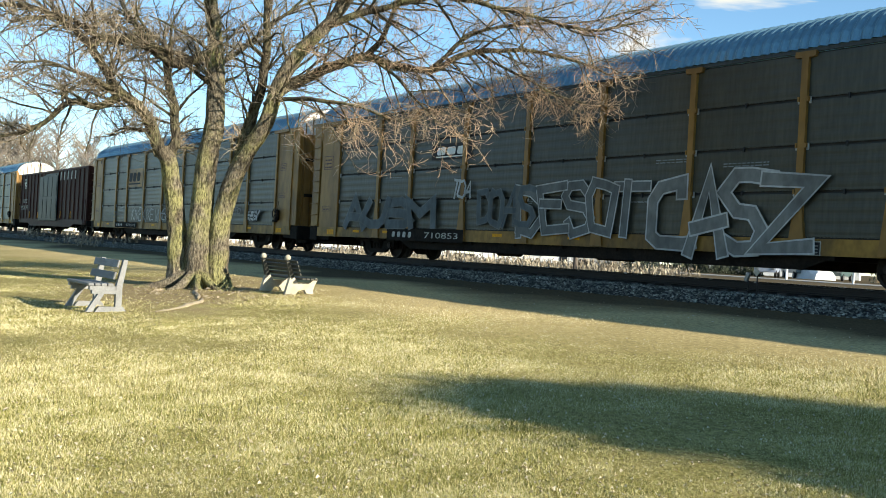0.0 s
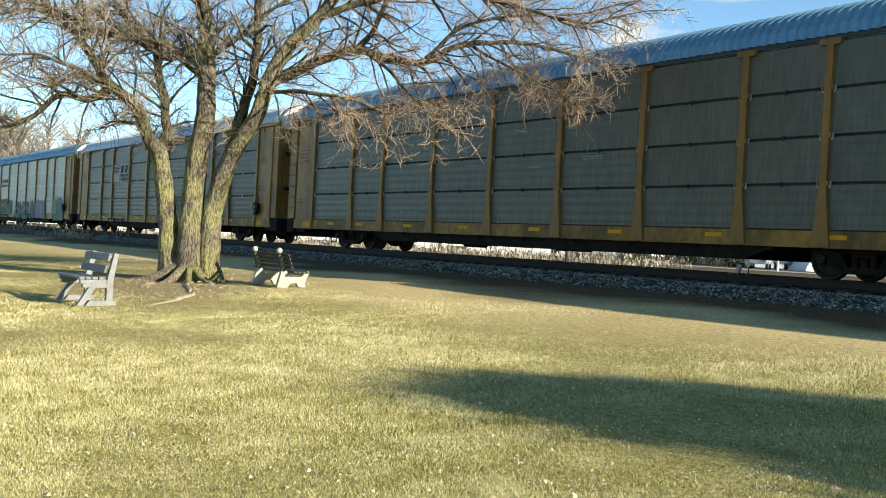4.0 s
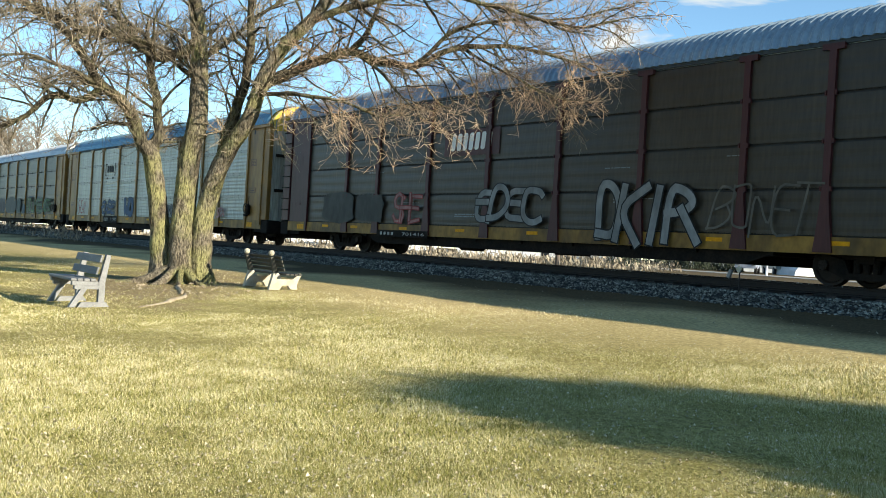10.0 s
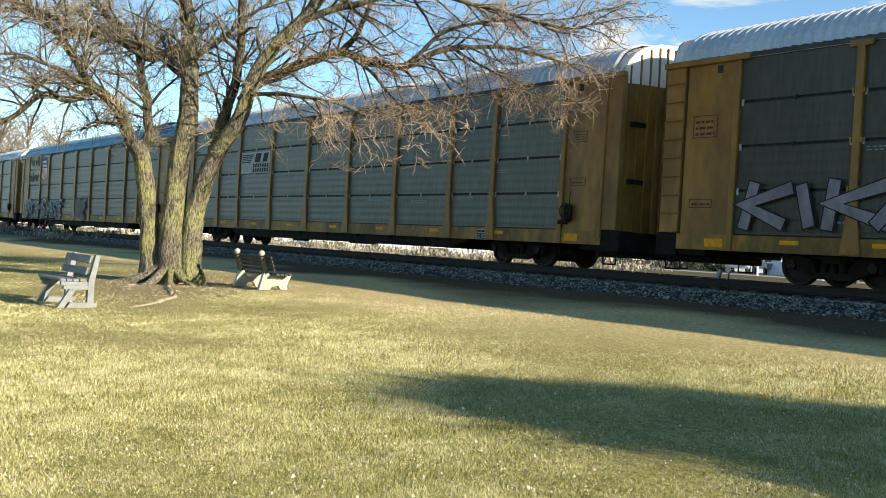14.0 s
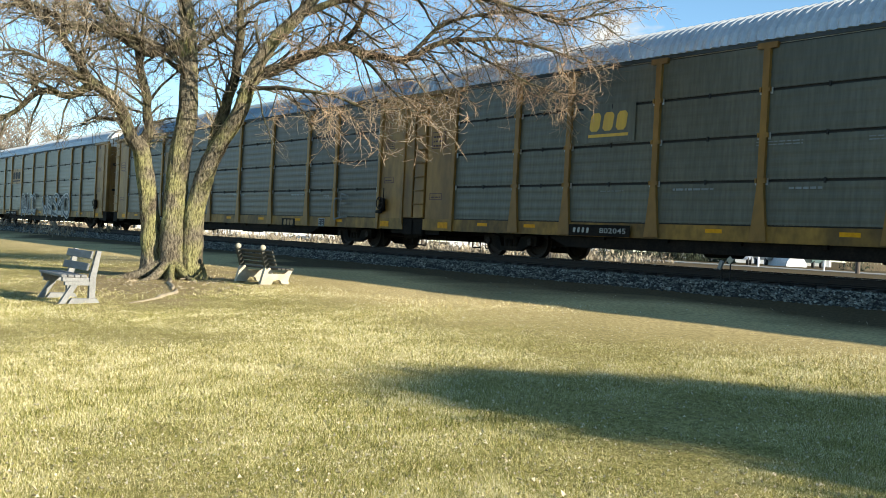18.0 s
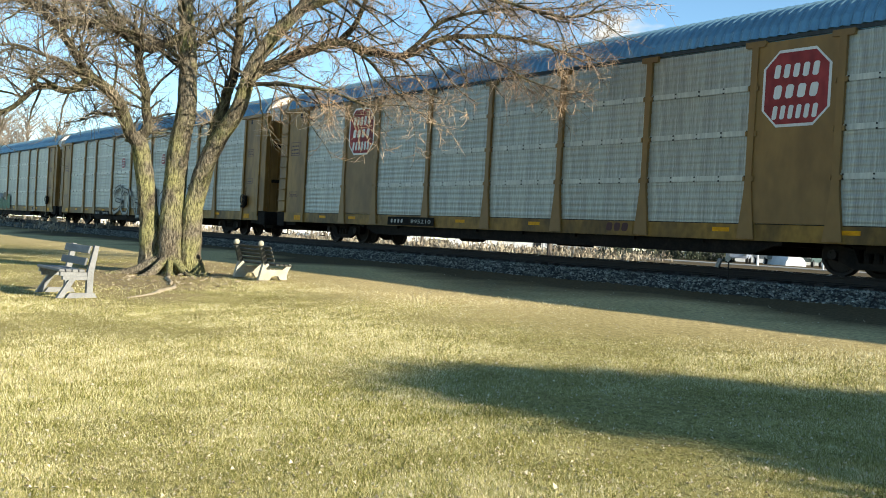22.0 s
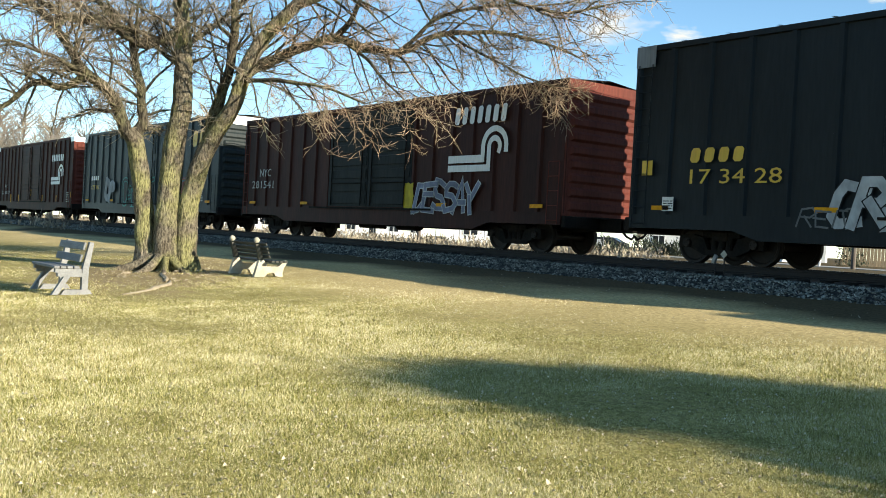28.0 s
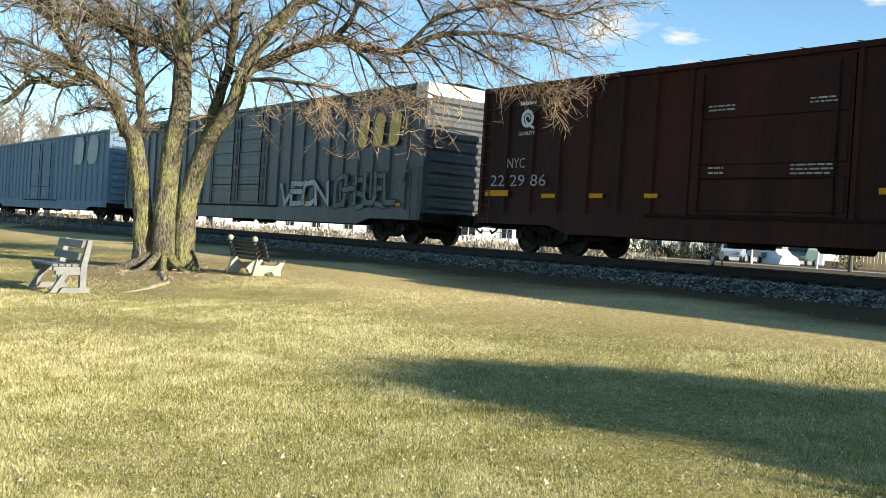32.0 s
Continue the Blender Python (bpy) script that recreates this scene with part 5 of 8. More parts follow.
tag(car_e, "GSRO", 1.93, 1.20, 2.06, 0.61, None, paint("spray_black", (0.015, 0.015, 0.016)), YD, 0.050, 0.000, seed=9)
tag(car_e, "HO", 7.43, 1.07, 0.88, 0.72, None, paint("spray_pale_grey", (0.15, 0.16, 0.16)), YD, 0.050, 0.000, seed=10)
sign_lines(car_f, -6.85, -4.51, 3.02, 3.67, None)
tag(car_f, "HASER", -11.18, 1.07, 3.37, 0.59, paint("spray_olive_yellow", (0.22, 0.24, 0.06)), paint("spray_black", (0.015, 0.015, 0.016)), YD, 0.190, 0.035, seed=11)
patch(car_f, -6.93, -2.88, 0.86, 1.46, paint("spray_light_blue", (0.1, 0.2, 0.27)), 1)
tag(car_f, "TOTEMP", -6.79, 1.07, 3.73, 0.84, paint("spray_green", (0.06, 0.16, 0.06)), paint("spray_violet", (0.12, 0.07, 0.14)), YD, 0.170, 0.028, seed=12)
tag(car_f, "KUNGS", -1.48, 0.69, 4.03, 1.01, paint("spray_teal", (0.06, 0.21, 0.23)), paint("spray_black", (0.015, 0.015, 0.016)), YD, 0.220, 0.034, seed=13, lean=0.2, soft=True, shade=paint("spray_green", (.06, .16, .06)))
patch(car_f, 3.37, 7.36, 0.64, 1.88, paint("spray_purple", (0.2, 0.205, 0.26)), 2)
tag(car_f, "BA", 3.27, 0.75, 1.37, 1.03, paint("spray_slate", (0.1, 0.125, 0.14)), paint("spray_black", (0.015, 0.015, 0.016)), YD, 0.226, 0.035, seed=14, soft=True)
tag(car_f, "NOLS", 4.91, 0.84, 2.22, 0.91, paint("spray_lilac", (0.22, 0.24, 0.33)), paint("spray_lavender", (0.36, 0.37, 0.4)), YD, 0.300, 0.033, seed=15, soft=True)
patch(car_f, 9.32, 10.44, 0.92, 2.04, paint("spray_olive_yellow", (0.22, 0.24, 0.06)), 3)
patch(car_f, 10.36, 11.97, 1.20, 2.09, paint("spray_light_blue", (0.1, 0.2, 0.27)), 4)
patch(car_f, 9.48, 10.98, 0.48, 1.29, paint("spray_green", (0.06, 0.16, 0.06)), 5)
patch(car_f, 10.92, 11.99, 0.52, 1.24, paint("spray_light_blue", (0.1, 0.2, 0.27)), 6)
tag(car_f, "SAB", 12.45, 1.36, 0.66, 0.59, None, paint("spray_black", (0.015, 0.015, 0.016)), YD, 0.050, 0.000, seed=18)
number_strip(car_f, -6.70, -4.16, 0.52, 0.85, "703534")
stripe(car_g, 9.15, 10.59, 2.46, 2.52)
stripe(car_g, 9.16, 10.59, 2.33, 2.39)
stripe(car_g, 9.17, 10.60, 2.20, 2.26)
stripe(car_g, -11.71, -9.13, 1.70, 1.78)
stripe(car_g, -11.69, -9.11, 1.53, 1.61)
stripe(car_g, -11.67, -9.09, 1.36, 1.44)
sign_block(car_g, -7.25, -4.55, 3.89, 4.87, "maroon", "white", 6)
tag(car_g, "NOEKS", 5.24, 0.74, 5.05, 1.07, paint("spray_black", (0.015, 0.015, 0.016)), paint("spray_white", (0.5, 0.51, 0.5)), YD, 0.270, 0.040, seed=19, soft=True, lean=0.1)
tag(car_g, "SONOR", -1.75, 0.68, 6.09, 1.18, paint("spray_warm_grey", (0.22, 0.20, 0.20)), paint("spray_bright_white", (0.62, 0.62, 0.6)), YD, 0.260, 0.035, seed=20, soft=True, lean=0.1)
tag(car_g, "MEGI", -7.90, 0.81, 3.66, 1.05, paint("spray_rose_grey", (0.26, 0.19, 0.18)), paint("spray_bright_white", (0.62, 0.62, 0.6)), YD, 0.220, 0.030, seed=21)
sign_block(car_h, -3.59, -0.99, 3.05, 3.82, "maroon", "white", 7)
tag(car_h, "EDEC", -1.76, 1.17, 2.71, 0.84, paint("spray_silver", (0.27, 0.28, 0.28)), paint("spray_black", (0.015, 0.015, 0.016)), YD, 0.170, 0.030, seed=22, soft=True)
tag(car_h, "DKIR", 3.04, 0.79, 3.12, 1.22, paint("spray_silver", (0.27, 0.28, 0.28)), paint("spray_black", (0.015, 0.015, 0.016)), YD, 0.200, 0.035, seed=23, soft=True)
tag(car_h, "BONET", 6.57, 1.02, 2.55, 0.99, None, paint("spray_brown_line", (0.13, 0.12, 0.1)), YD, 0.050, 0.000, seed=24, soft=True)
tag(car_h, "SHE", -6.08, 1.10, 1.46, 0.77, paint("spray_pink", (0.45, 0.22, 0.2)), paint("spray_red", (0.34, 0.05, 0.05)), YD, 0.080, 0.030, seed=25)
patch(car_h, -10.85, -8.53, 0.95, 2.09, paint("spray_wash_grey", (0.06, 0.062, 0.055)), 7)
patch(car_h, -8.53, -6.68, 0.99, 1.99, paint("spray_wash_grey", (0.06, 0.062, 0.055)), 8)
number_strip(car_h, -7.06, -4.16, 0.41, 0.77, "701416")
bracket_sign(car_i, -6.70, -4.98, 3.05, 3.92)
tag(car_i, "SHEAM", -11.40, 1.09, 1.49, 0.70, None, paint("spray_red", (0.34, 0.05, 0.05)), YD, 0.050, 0.000, seed=27)
tag(car_i, "EASE", -6.72, 1.16, 2.05, 0.62, paint("spray_blue", (0.035, 0.1, 0.21)), paint("spray_black", (0.015, 0.015, 0.016)), YD, 0.150, 0.024, seed=28, soft=True)
tag(car_i, "WO", -2.90, 1.10, 1.25, 0.69, paint("spray_blue", (0.035, 0.1, 0.21)), paint("spray_black", (0.015, 0.015, 0.016)), YD, 0.300, 0.027, seed=29, soft=True)
number_strip(car_i, -6.52, -4.14, 0.55, 0.99, "715937")
tag(car_i, "URGTIS", 1.30, 0.75, 2.94, 0.72, paint("spray_pale_grey", (0.15, 0.16, 0.16)), paint("spray_black", (0.015, 0.015, 0.016)), YD, 0.156, 0.024, seed=30)
tag(car_i, "MENK", 7.30, 1.11, 1.38, 0.62, None, paint("spray_red", (0.34, 0.05, 0.05)), YD, 0.080, 0.000, seed=31)
tag(car_i, "SEA", 9.32, 1.09, 0.74, 0.38, None, paint("spray_pink", (0.45, 0.22, 0.2)), YD, 0.080, 0.000, seed=32)
tag(car_i, "TAG", 4.37, 1.28, 0.80, 0.20, None, paint("spray_black", (0.015, 0.015, 0.016)), YD, 0.060, 0.000, seed=33)
patch(car_j, -4.11, -1.53, 0.97, 2.13, paint("spray_pale_purple", (0.085, 0.082, 0.092)), 9)
patch(car_j, -1.44, 1.98, 1.01, 2.19, paint("spray_faint_teal", (0.048, 0.066, 0.066)), 10)
patch(car_j, 1.98, 3.27, 1.05, 2.11, paint("spray_dim_teal", (0.047, 0.08, 0.075)), 11)
patch(car_j, 3.70, 4.56, 0.95, 1.70, paint("spray_dim_blue", (0.06, 0.10, 0.125)), 12)
patch(car_j, 5.32, 6.50, 1.80, 2.22, paint("spray_dim_blue", (0.06, 0.10, 0.125)), 13)
patch(car_j, 7.59, 8.46, 1.76, 2.17, paint("spray_dim_blue", (0.06, 0.10, 0.125)), 14)
patch(car_j, 9.73, 10.65, 1.33, 2.08, paint("spray_dim_blue", (0.06, 0.10, 0.125)), 15)
tag(car_j, "KIKA", -11.69, 1.24, 4.02, 0.69, paint("spray_mauve", (0.27, 0.24, 0.27)), paint("spray_black", (0.015, 0.015, 0.016)), YD, 0.250, 0.030, seed=34)
tag(car_j, "BOSE", -7.11, 1.18, 2.71, 0.65, paint("spray_grey_brown", (0.13, 0.11, 0.1)), paint("spray_dark_red", (0.13, 0.03, 0.04)), YD, 0.143, 0.022, seed=35)
tag(car_j, "GHNO", -4.00, 1.12, 2.38, 0.85, None, paint("spray_slate", (0.1, 0.125, 0.14)), YD, 0.060, 0.025, seed=36)
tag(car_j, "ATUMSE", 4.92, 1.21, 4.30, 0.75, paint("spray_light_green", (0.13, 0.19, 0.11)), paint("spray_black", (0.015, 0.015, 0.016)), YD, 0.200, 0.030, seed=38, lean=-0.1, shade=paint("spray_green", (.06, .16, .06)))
tag(car_j, "KOSE", 9.59, 1.22, 1.74, 0.71, paint("spray_green", (0.06, 0.16, 0.06)), paint("spray_black", (0.015, 0.015, 0.016)), YD, 0.130, 0.030, seed=39)
number_strip(car_j, -8.33, -4.20, 0.70, 1.01, "157390")
sign_block(car_j, 6.06, 7.11, 0.69, 1.00, "sill_yellow", "maroon", 3)
sign_lines(car_k, -7.10, -4.55, 2.86, 3.72, "stencil_grey")
cream_words(car_l, -12.24, -9.56, 3.98, 4.90, "We will")
cream_words(car_l, -12.15, -9.49, 2.96, 3.86, "deliver.")
shield(car_l, -9.29, -7.28, 2.97, 4.81)
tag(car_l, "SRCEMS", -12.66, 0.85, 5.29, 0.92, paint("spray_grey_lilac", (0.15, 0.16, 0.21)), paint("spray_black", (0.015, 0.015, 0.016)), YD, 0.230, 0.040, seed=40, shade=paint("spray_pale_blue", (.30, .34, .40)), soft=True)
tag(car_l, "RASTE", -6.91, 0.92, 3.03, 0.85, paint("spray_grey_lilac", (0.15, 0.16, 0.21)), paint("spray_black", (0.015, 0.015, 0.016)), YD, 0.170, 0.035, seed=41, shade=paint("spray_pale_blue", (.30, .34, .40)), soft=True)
tag(car_l, "BRKE", -0.95, 0.93, 1.89, 0.92, paint("spray_grey_brown", (0.13, 0.11, 0.1)), paint("spray_pale_grey", (0.15, 0.16, 0.16)), YD, 0.201, 0.031, seed=42)
number_strip(car_l, -7.94, -5.32, 0.65, 0.91, "987066")
sign_block(car_m, -6.78, -5.04, 2.95, 3.88, "panel_mid", "gold", 3)
number_strip(car_m, -7.04, -4.98, 0.64, 0.92, "802045")
sign_block(car_n, -6.94, -4.27, 2.84, 3.88, "tan", "seam", 3)
number_strip(car_n, -7.56, -4.73, 0.56, 0.84, "710480")
sign_block(car_n, 5.38, 6.43, 0.57, 0.88, "black", "tan", 3)
tag(car_n, "GE", 9.29, 0.96, 0.92, 0.76, None, paint("spray_pale_grey", (0.15, 0.16, 0.16)), YD, 0.060, 0.000, seed=43)
sign_block(car_o, -7.29, -4.53, 2.84, 3.86, "tan", "seam", 3)
tag(car_o, "RALOC", -3.85, 0.76, 3.5, 1.22, paint("spray_slate", (0.1, 0.125, 0.14)), paint("spray_white", (0.5, 0.51, 0.5)), YD, 0.10, 0.075, seed=44, lean=-0.05, soft=True, foot=paint("spray_white", (0.5, 0.51, 0.5)))
tag(car_o, "WASMO", 1.54, 0.72, 5.7, 1.2, paint("spray_slate", (0.1, 0.125, 0.14)), paint("spray_white", (0.5, 0.51, 0.5)), YD, 0.14, 0.08, seed=45, lean=-0.1, soft=True, foot=paint("spray_white", (0.5, 0.51, 0.5)))
number_strip(car_o, -8.40, -5.26, 0.63, 0.89, "802450")
octagon(car_p, -9.56, -7.57, 1.07, 4.59)
number_strip(car_p, -6.32, -3.82, 0.66, 0.92, "895210")
sign_block(car_p, 3.09, 4.08, 0.67, 0.97, "sill_yellow", "maroon", 3)
red_sign(car_q, -3.01, -2.25, 3.06, 3.64)
red_sign(car_q, 2.74, 3.35, 3.11, 3.65)
tag(car_q, "SONE", -3.69, 0.71, 4.81, 1.26, paint("spray_wash_silver", (0.4, 0.405, 0.35)), paint("spray_black", (0.015, 0.015, 0.016)), YD, 0.130, 0.050, seed=46)
tag(car_q, "IGDOK", 1.86, 0.85, 5.90, 0.98, paint("spray_white", (0.5, 0.51, 0.5)), paint("spray_black", (0.015, 0.015, 0.016)), YD, 0.260, 0.055, seed=47)
patch(car_q, 3.31, 4.24, 1.53, 2.10, paint("spray_green", (0.06, 0.16, 0.06)), 16)
number_strip(car_q, -6.94, -4.43, 0.56, 0.81, "704980")
block_letters(car_r, -7.09, -4.67, 3.16, 3.52, "seam", 8)
number_strip(car_r, -6.94, -4.10, 0.69, 0.95, "942491")
tag(car_r, "SON", -10.30, 1.07, 3.06, 0.72, None, paint("spray_black", (0.015, 0.015, 0.016)), YD, 0.050, 0.000, seed=49)
tag(car_r, "MREO", -6.58, 1.14, 3.60, 0.61, None, paint("spray_black", (0.015, 0.015, 0.016)), YD, 0.050, 0.000, seed=50)
patch(car_r, -1.01, 0.44, 1.25, 1.91, paint("spray_faint_purple", (0.22, 0.235, 0.28)), 17)
patch(car_r, 0.49, 1.48, 1.55, 1.94, paint("spray_faint_tan", (0.22, 0.16, 0.1)), 18)
patch(car_r, -0.36, 0.63, 0.70, 1.59, paint("spray_leaf_green", (0.09, 0.20, 0.10)), 19)
patch(car_r, 0.60, 1.76, 0.68, 1.40, paint("spray_leaf_green", (0.09, 0.20, 0.10)), 20)
patch(car_r, 1.74, 2.67, 0.71, 1.83, paint("spray_leaf_green", (0.09, 0.20, 0.10)), 21)
emblem(car_s, 5.21, 7.23, 2.35, 3.30, "white")
tag(car_s, "YENO", 2.44, 0.82, 4.92, 1.15, None, paint("spray_pale_grey", (0.15, 0.16, 0.16)), YB, 0.100, 0.000, seed=53)
tag(car_s, "KERB", -4.19, 0.71, 5.96, 1.32, None, paint("spray_pale_grey", (0.15, 0.16, 0.16)), YB, 0.100, 0.000, seed=54)
block_letters(car_u, -7.61, -6.10, 2.22, 2.54, "gold", 4)
words(car_u, -7.54, -5.20, 1.75, 2.07, "17 34 28", "gold")
gold_plate(car_u, -8.95, -8.64, 1.96, 2.30)
tag(car_u, "CRE", -4.04, 0.99, 1.64, 0.76, paint("spray_white", (0.5, 0.51, 0.5)), paint("spray_black", (0.015, 0.015, 0.016)), YB, 0.200, 0.026, seed=55)
tag(car_u, "YO", 3.20, 1.04, 0.61, 0.56, paint("spray_pale_grey", (0.15, 0.16, 0.16)), paint("spray_slate", (0.1, 0.125, 0.14)), YB, 0.220, 0.021, seed=56)
tag(car_u, "SA", 4.18, 1.06, 0.58, 0.56, paint("spray_pale_grey", (0.15, 0.16, 0.16)), paint("spray_slate", (0.1, 0.125, 0.14)), YB, 0.220, 0.021, seed=57)
tag(car_u, "RETC", -4.72, 0.88, 1.25, 0.34, None, paint("spray_pale_grey", (0.15, 0.16, 0.16)), YB, 0.040, 0.000, seed=58)
stencil_at(car_u, -1.78, -1.15, 2.42, 2.84, "gold", 4)
stencil_at(car_u, 1.68, 2.42, 2.51, 2.82, "gold", 3)
stencil_at(car_u, 0.82, 1.28, 2.63, 2.82, "gold", 2)
paper(car_u, -8.29, -7.97, 1.14, 1.46)
block_letters(car_v, 4.61, 7.02, 3.54, 4.03, "white", 7)
emblem(car_v, 4.43, 7.10, 2.17, 3.44, "white")
words(car_v, -7.80, -6.86, 2.22, 2.51, "NYC", "white")
words(car_v, -8.45, -6.62, 1.76, 2.05, "281541", "white")
patch(car_v, 2.19, 2.74, 1.03, 1.91, paint("spray_yellow", (0.55, 0.42, 0.02)), 22)
tag(car_v, "DESSAY", 2.85, 1.04, 3.01, 0.78, paint("spray_lilac", (0.22, 0.24, 0.33)), paint("spray_white", (0.5, 0.51, 0.5)), YB, 0.130, 0.030, seed=60)
block_letters(car_w, 6.36, 8.52, 3.67, 4.36, "gold", 3)
tag(car_w, "CASTLE", -2.51, 1.07, 4.41, 1.20, paint("spray_dark_slate", (0.03, 0.036, 0.038)), paint("spray_mint", (0.05, 0.33, 0.27)), YB, 0.140, 0.050, seed=61, soft=True)
patch(car_w, 2.89, 7.09, 1.46, 2.25, paint("spray_dull_orange", (0.22, 0.06, 0.03)), 23)
patch(car_w, 2.86, 7.14, 0.69, 1.58, paint("spray_dim_sea_green", (0.04, 0.12, 0.1)), 24)
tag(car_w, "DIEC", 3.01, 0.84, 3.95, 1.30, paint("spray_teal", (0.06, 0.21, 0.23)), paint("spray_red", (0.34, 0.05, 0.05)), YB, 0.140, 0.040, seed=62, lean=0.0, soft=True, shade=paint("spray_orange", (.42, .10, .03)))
tag(car_w, "OP", -5.16, 1.34, 1.29, 0.84, paint("spray_wash_white", (0.32, 0.33, 0.33)), paint("spray_pale_grey", (0.15, 0.16, 0.16)), YB, 0.360, 0.010, seed=63, soft=True)
block_letters(car_w, -7.77, -6.38, 2.31, 2.56, "white", 4)
words(car_w, -7.63, -6.38, 1.80, 2.04, "173 341", "gold")
stencil_at(car_w, 7.41, 7.84, 1.23, 1.78, "panel_silver", 7)
block_letters(car_x, 4.90, 7.47, 3.60, 4.01, "white", 7)
emblem(car_x, 4.92, 7.55, 2.16, 3.40, "white")
words(car_x, -6.82, -6.13, 2.03, 2.24, "NYC", "white")
words(car_x, -7.57, -5.37, 1.55, 1.79, "22 34 57", "white")
reflector(car_x, -5.08, -4.88, 1.00, 1.54)
reflector(car_x, -2.91, -2.74, 1.00, 1.52)
reflector(car_x, 0.25, 0.39, 1.42, 1.89)
reflector(car_x, 3.03, 3.15, 1.05, 1.48)
reflector(car_x, 6.18, 6.27, 1.09, 1.48)
reflector(car_x, 9.15, 9.23, 1.35, 1.69)
stencil_at(car_x, 8.35, 8.88, 1.09, 1.73, "panel_silver", 5)
block_letters(car_y, 2.29, 8.19, 3.78, 4.36, "stencil_grey", 7, None, 0.34)
emblem(car_y, 6.80, 7.24, 3.24, 3.52, "white")
tag(car_y, "EPE", 7.83, 2.77, 1.03, 0.75, None, paint("spray_pale_grey", (0.15, 0.16, 0.16)), YB, 0.050, 0.000, seed=64)
tag(car_y, "KST", 7.91, 2.27, 0.99, 0.71, None, paint("spray_pale_grey", (0.15, 0.16, 0.16)), YB, 0.050, 0.000, seed=65)
words(car_y, -8.10, -7.39, 2.25, 2.52, "NYC", "white")
words(car_y, -8.78, -6.54, 1.76, 2.07, "22 29 86", "white")
quality(car_y, -7.72, -7.07, 3.11, 4.02)
reflector(car_y, -8.99, -8.00, 1.49, 1.65)
reflector(car_y, 2.54, 3.07, 1.57, 1.69)
reflector(car_y, 4.24, 4.71, 1.60, 1.71)
reflector(car_y, 6.03, 6.44, 1.69, 1.79)
reflector(car_y, 7.76, 8.12, 1.57, 1.67)
reflector(car_y, -6.68, -6.17, 1.45, 1.56)
reflector(car_y, -4.95, -4.49, 1.46, 1.57)
reflector(car_y, -3.17, -2.77, 1.47, 1.57)
stencil_at(car_y, -1.47, -0.79, 3.37, 3.54, "panel_silver", 2)
stencil_at(car_y, 0.99, 1.64, 3.39, 3.54, "panel_silver", 2)
stencil_at(car_y, -1.39, -0.99, 2.00, 2.22, "panel_silver", 2)
stencil_at(car_y, 0.64, 1.58, 1.97, 2.23, "panel_silver", 3)
block_letters(car_z, 9.16, 11.92, 3.08, 4.17, "gold", 3)
tag(car_z, "VEON", 4.05, 1.15, 3.47, 0.74, paint("spray_white", (0.5, 0.51, 0.5)), paint("spray_black", (0.015, 0.015, 0.016)), YB, 0.180, 0.025, seed=66)
tag(car_z, "CHSUEL", 7.99, 1.18, 3.74, 0.89, paint("spray_grey_green", (0.15, 0.19, 0.15)), paint("spray_black", (0.015, 0.015, 0.016)), YB, 0.160, 0.030, seed=67)
tag(car_z, "BC", 11.94, 1.84, 0.35, 0.42, None, paint("spray_pale_grey", (0.15, 0.16, 0.16)), YB, 0.070, 0.000, seed=68)
block_letters(car_aa, 6.62, 11.63, 3.15, 4.75, "post_grey", 2)
reflector(car_u, -8.60, -8.10, 1.16, 1.26)
reflector(car_u, -4.43, -3.93, 1.16, 1.26)
reflector(car_u, 3.93, 4.43, 1.16, 1.26)
reflector(car_u, 8.10, 8.60, 1.16, 1.26)
reflector(car_v, -8.60, -8.10, 1.16, 1.26)
reflector(car_v, -4.43, -3.93, 1.16, 1.26)
reflector(car_v, 3.93, 4.43, 1.16, 1.26)
reflector(car_v, 8.10, 8.60, 1.16, 1.26)
reflector(car_w, -8.60, -8.10, 1.16, 1.26)
reflector(car_w, -4.43, -3.93, 1.16, 1.26)
reflector(car_w, 3.93, 4.43, 1.16, 1.26)
reflector(car_w, 8.10, 8.60, 1.16, 1.26)
reflector(car_z, -12.00, -11.50, 1.16, 1.26)
reflector(car_z, -6.12, -5.62, 1.16, 1.26)
reflector(car_z, 5.62, 6.12, 1.16, 1.26)
reflector(car_z, 11.50, 12.00, 1.16, 1.26)

# ---- the tree by the track ----
TREE_D = 22.6
TREE_AT = pose(-21.78, 8.49, 0.30, 0, 0, 53.9)     # x across the view, y away from it
U0, W0 = -5.97, 1.15                               # from the eye


def spread(u, w, v):
    """A point of the crown, given at the trunk's distance, moved v metres back along its line of sight."""
    k = 1 + v / TREE_D
    return Vector(((u + U0) * k - U0, v, (w - W0) * k + W0))


def smooth_line(pts, step):
    """A curve through the points, in short steps."""
    out = []
    P = [pts[0] * 2 - pts[1]] + list(pts) + [pts[-1] * 2 - pts[-2]]
    for a, b, c, d in zip(P, P[1:], P[2:], P[3:]):
        n = max(2, int((c - b).length / step))
        for i in range(n):
            t = i / n
            out.append(0.5 * (2 * b + (c - a) * t + (2 * a - 5 * b + 4 * c - d) * t * t + (3 * b - a - 3 * c + d) * t ** 3))
    out.append(pts[-1])
    return out


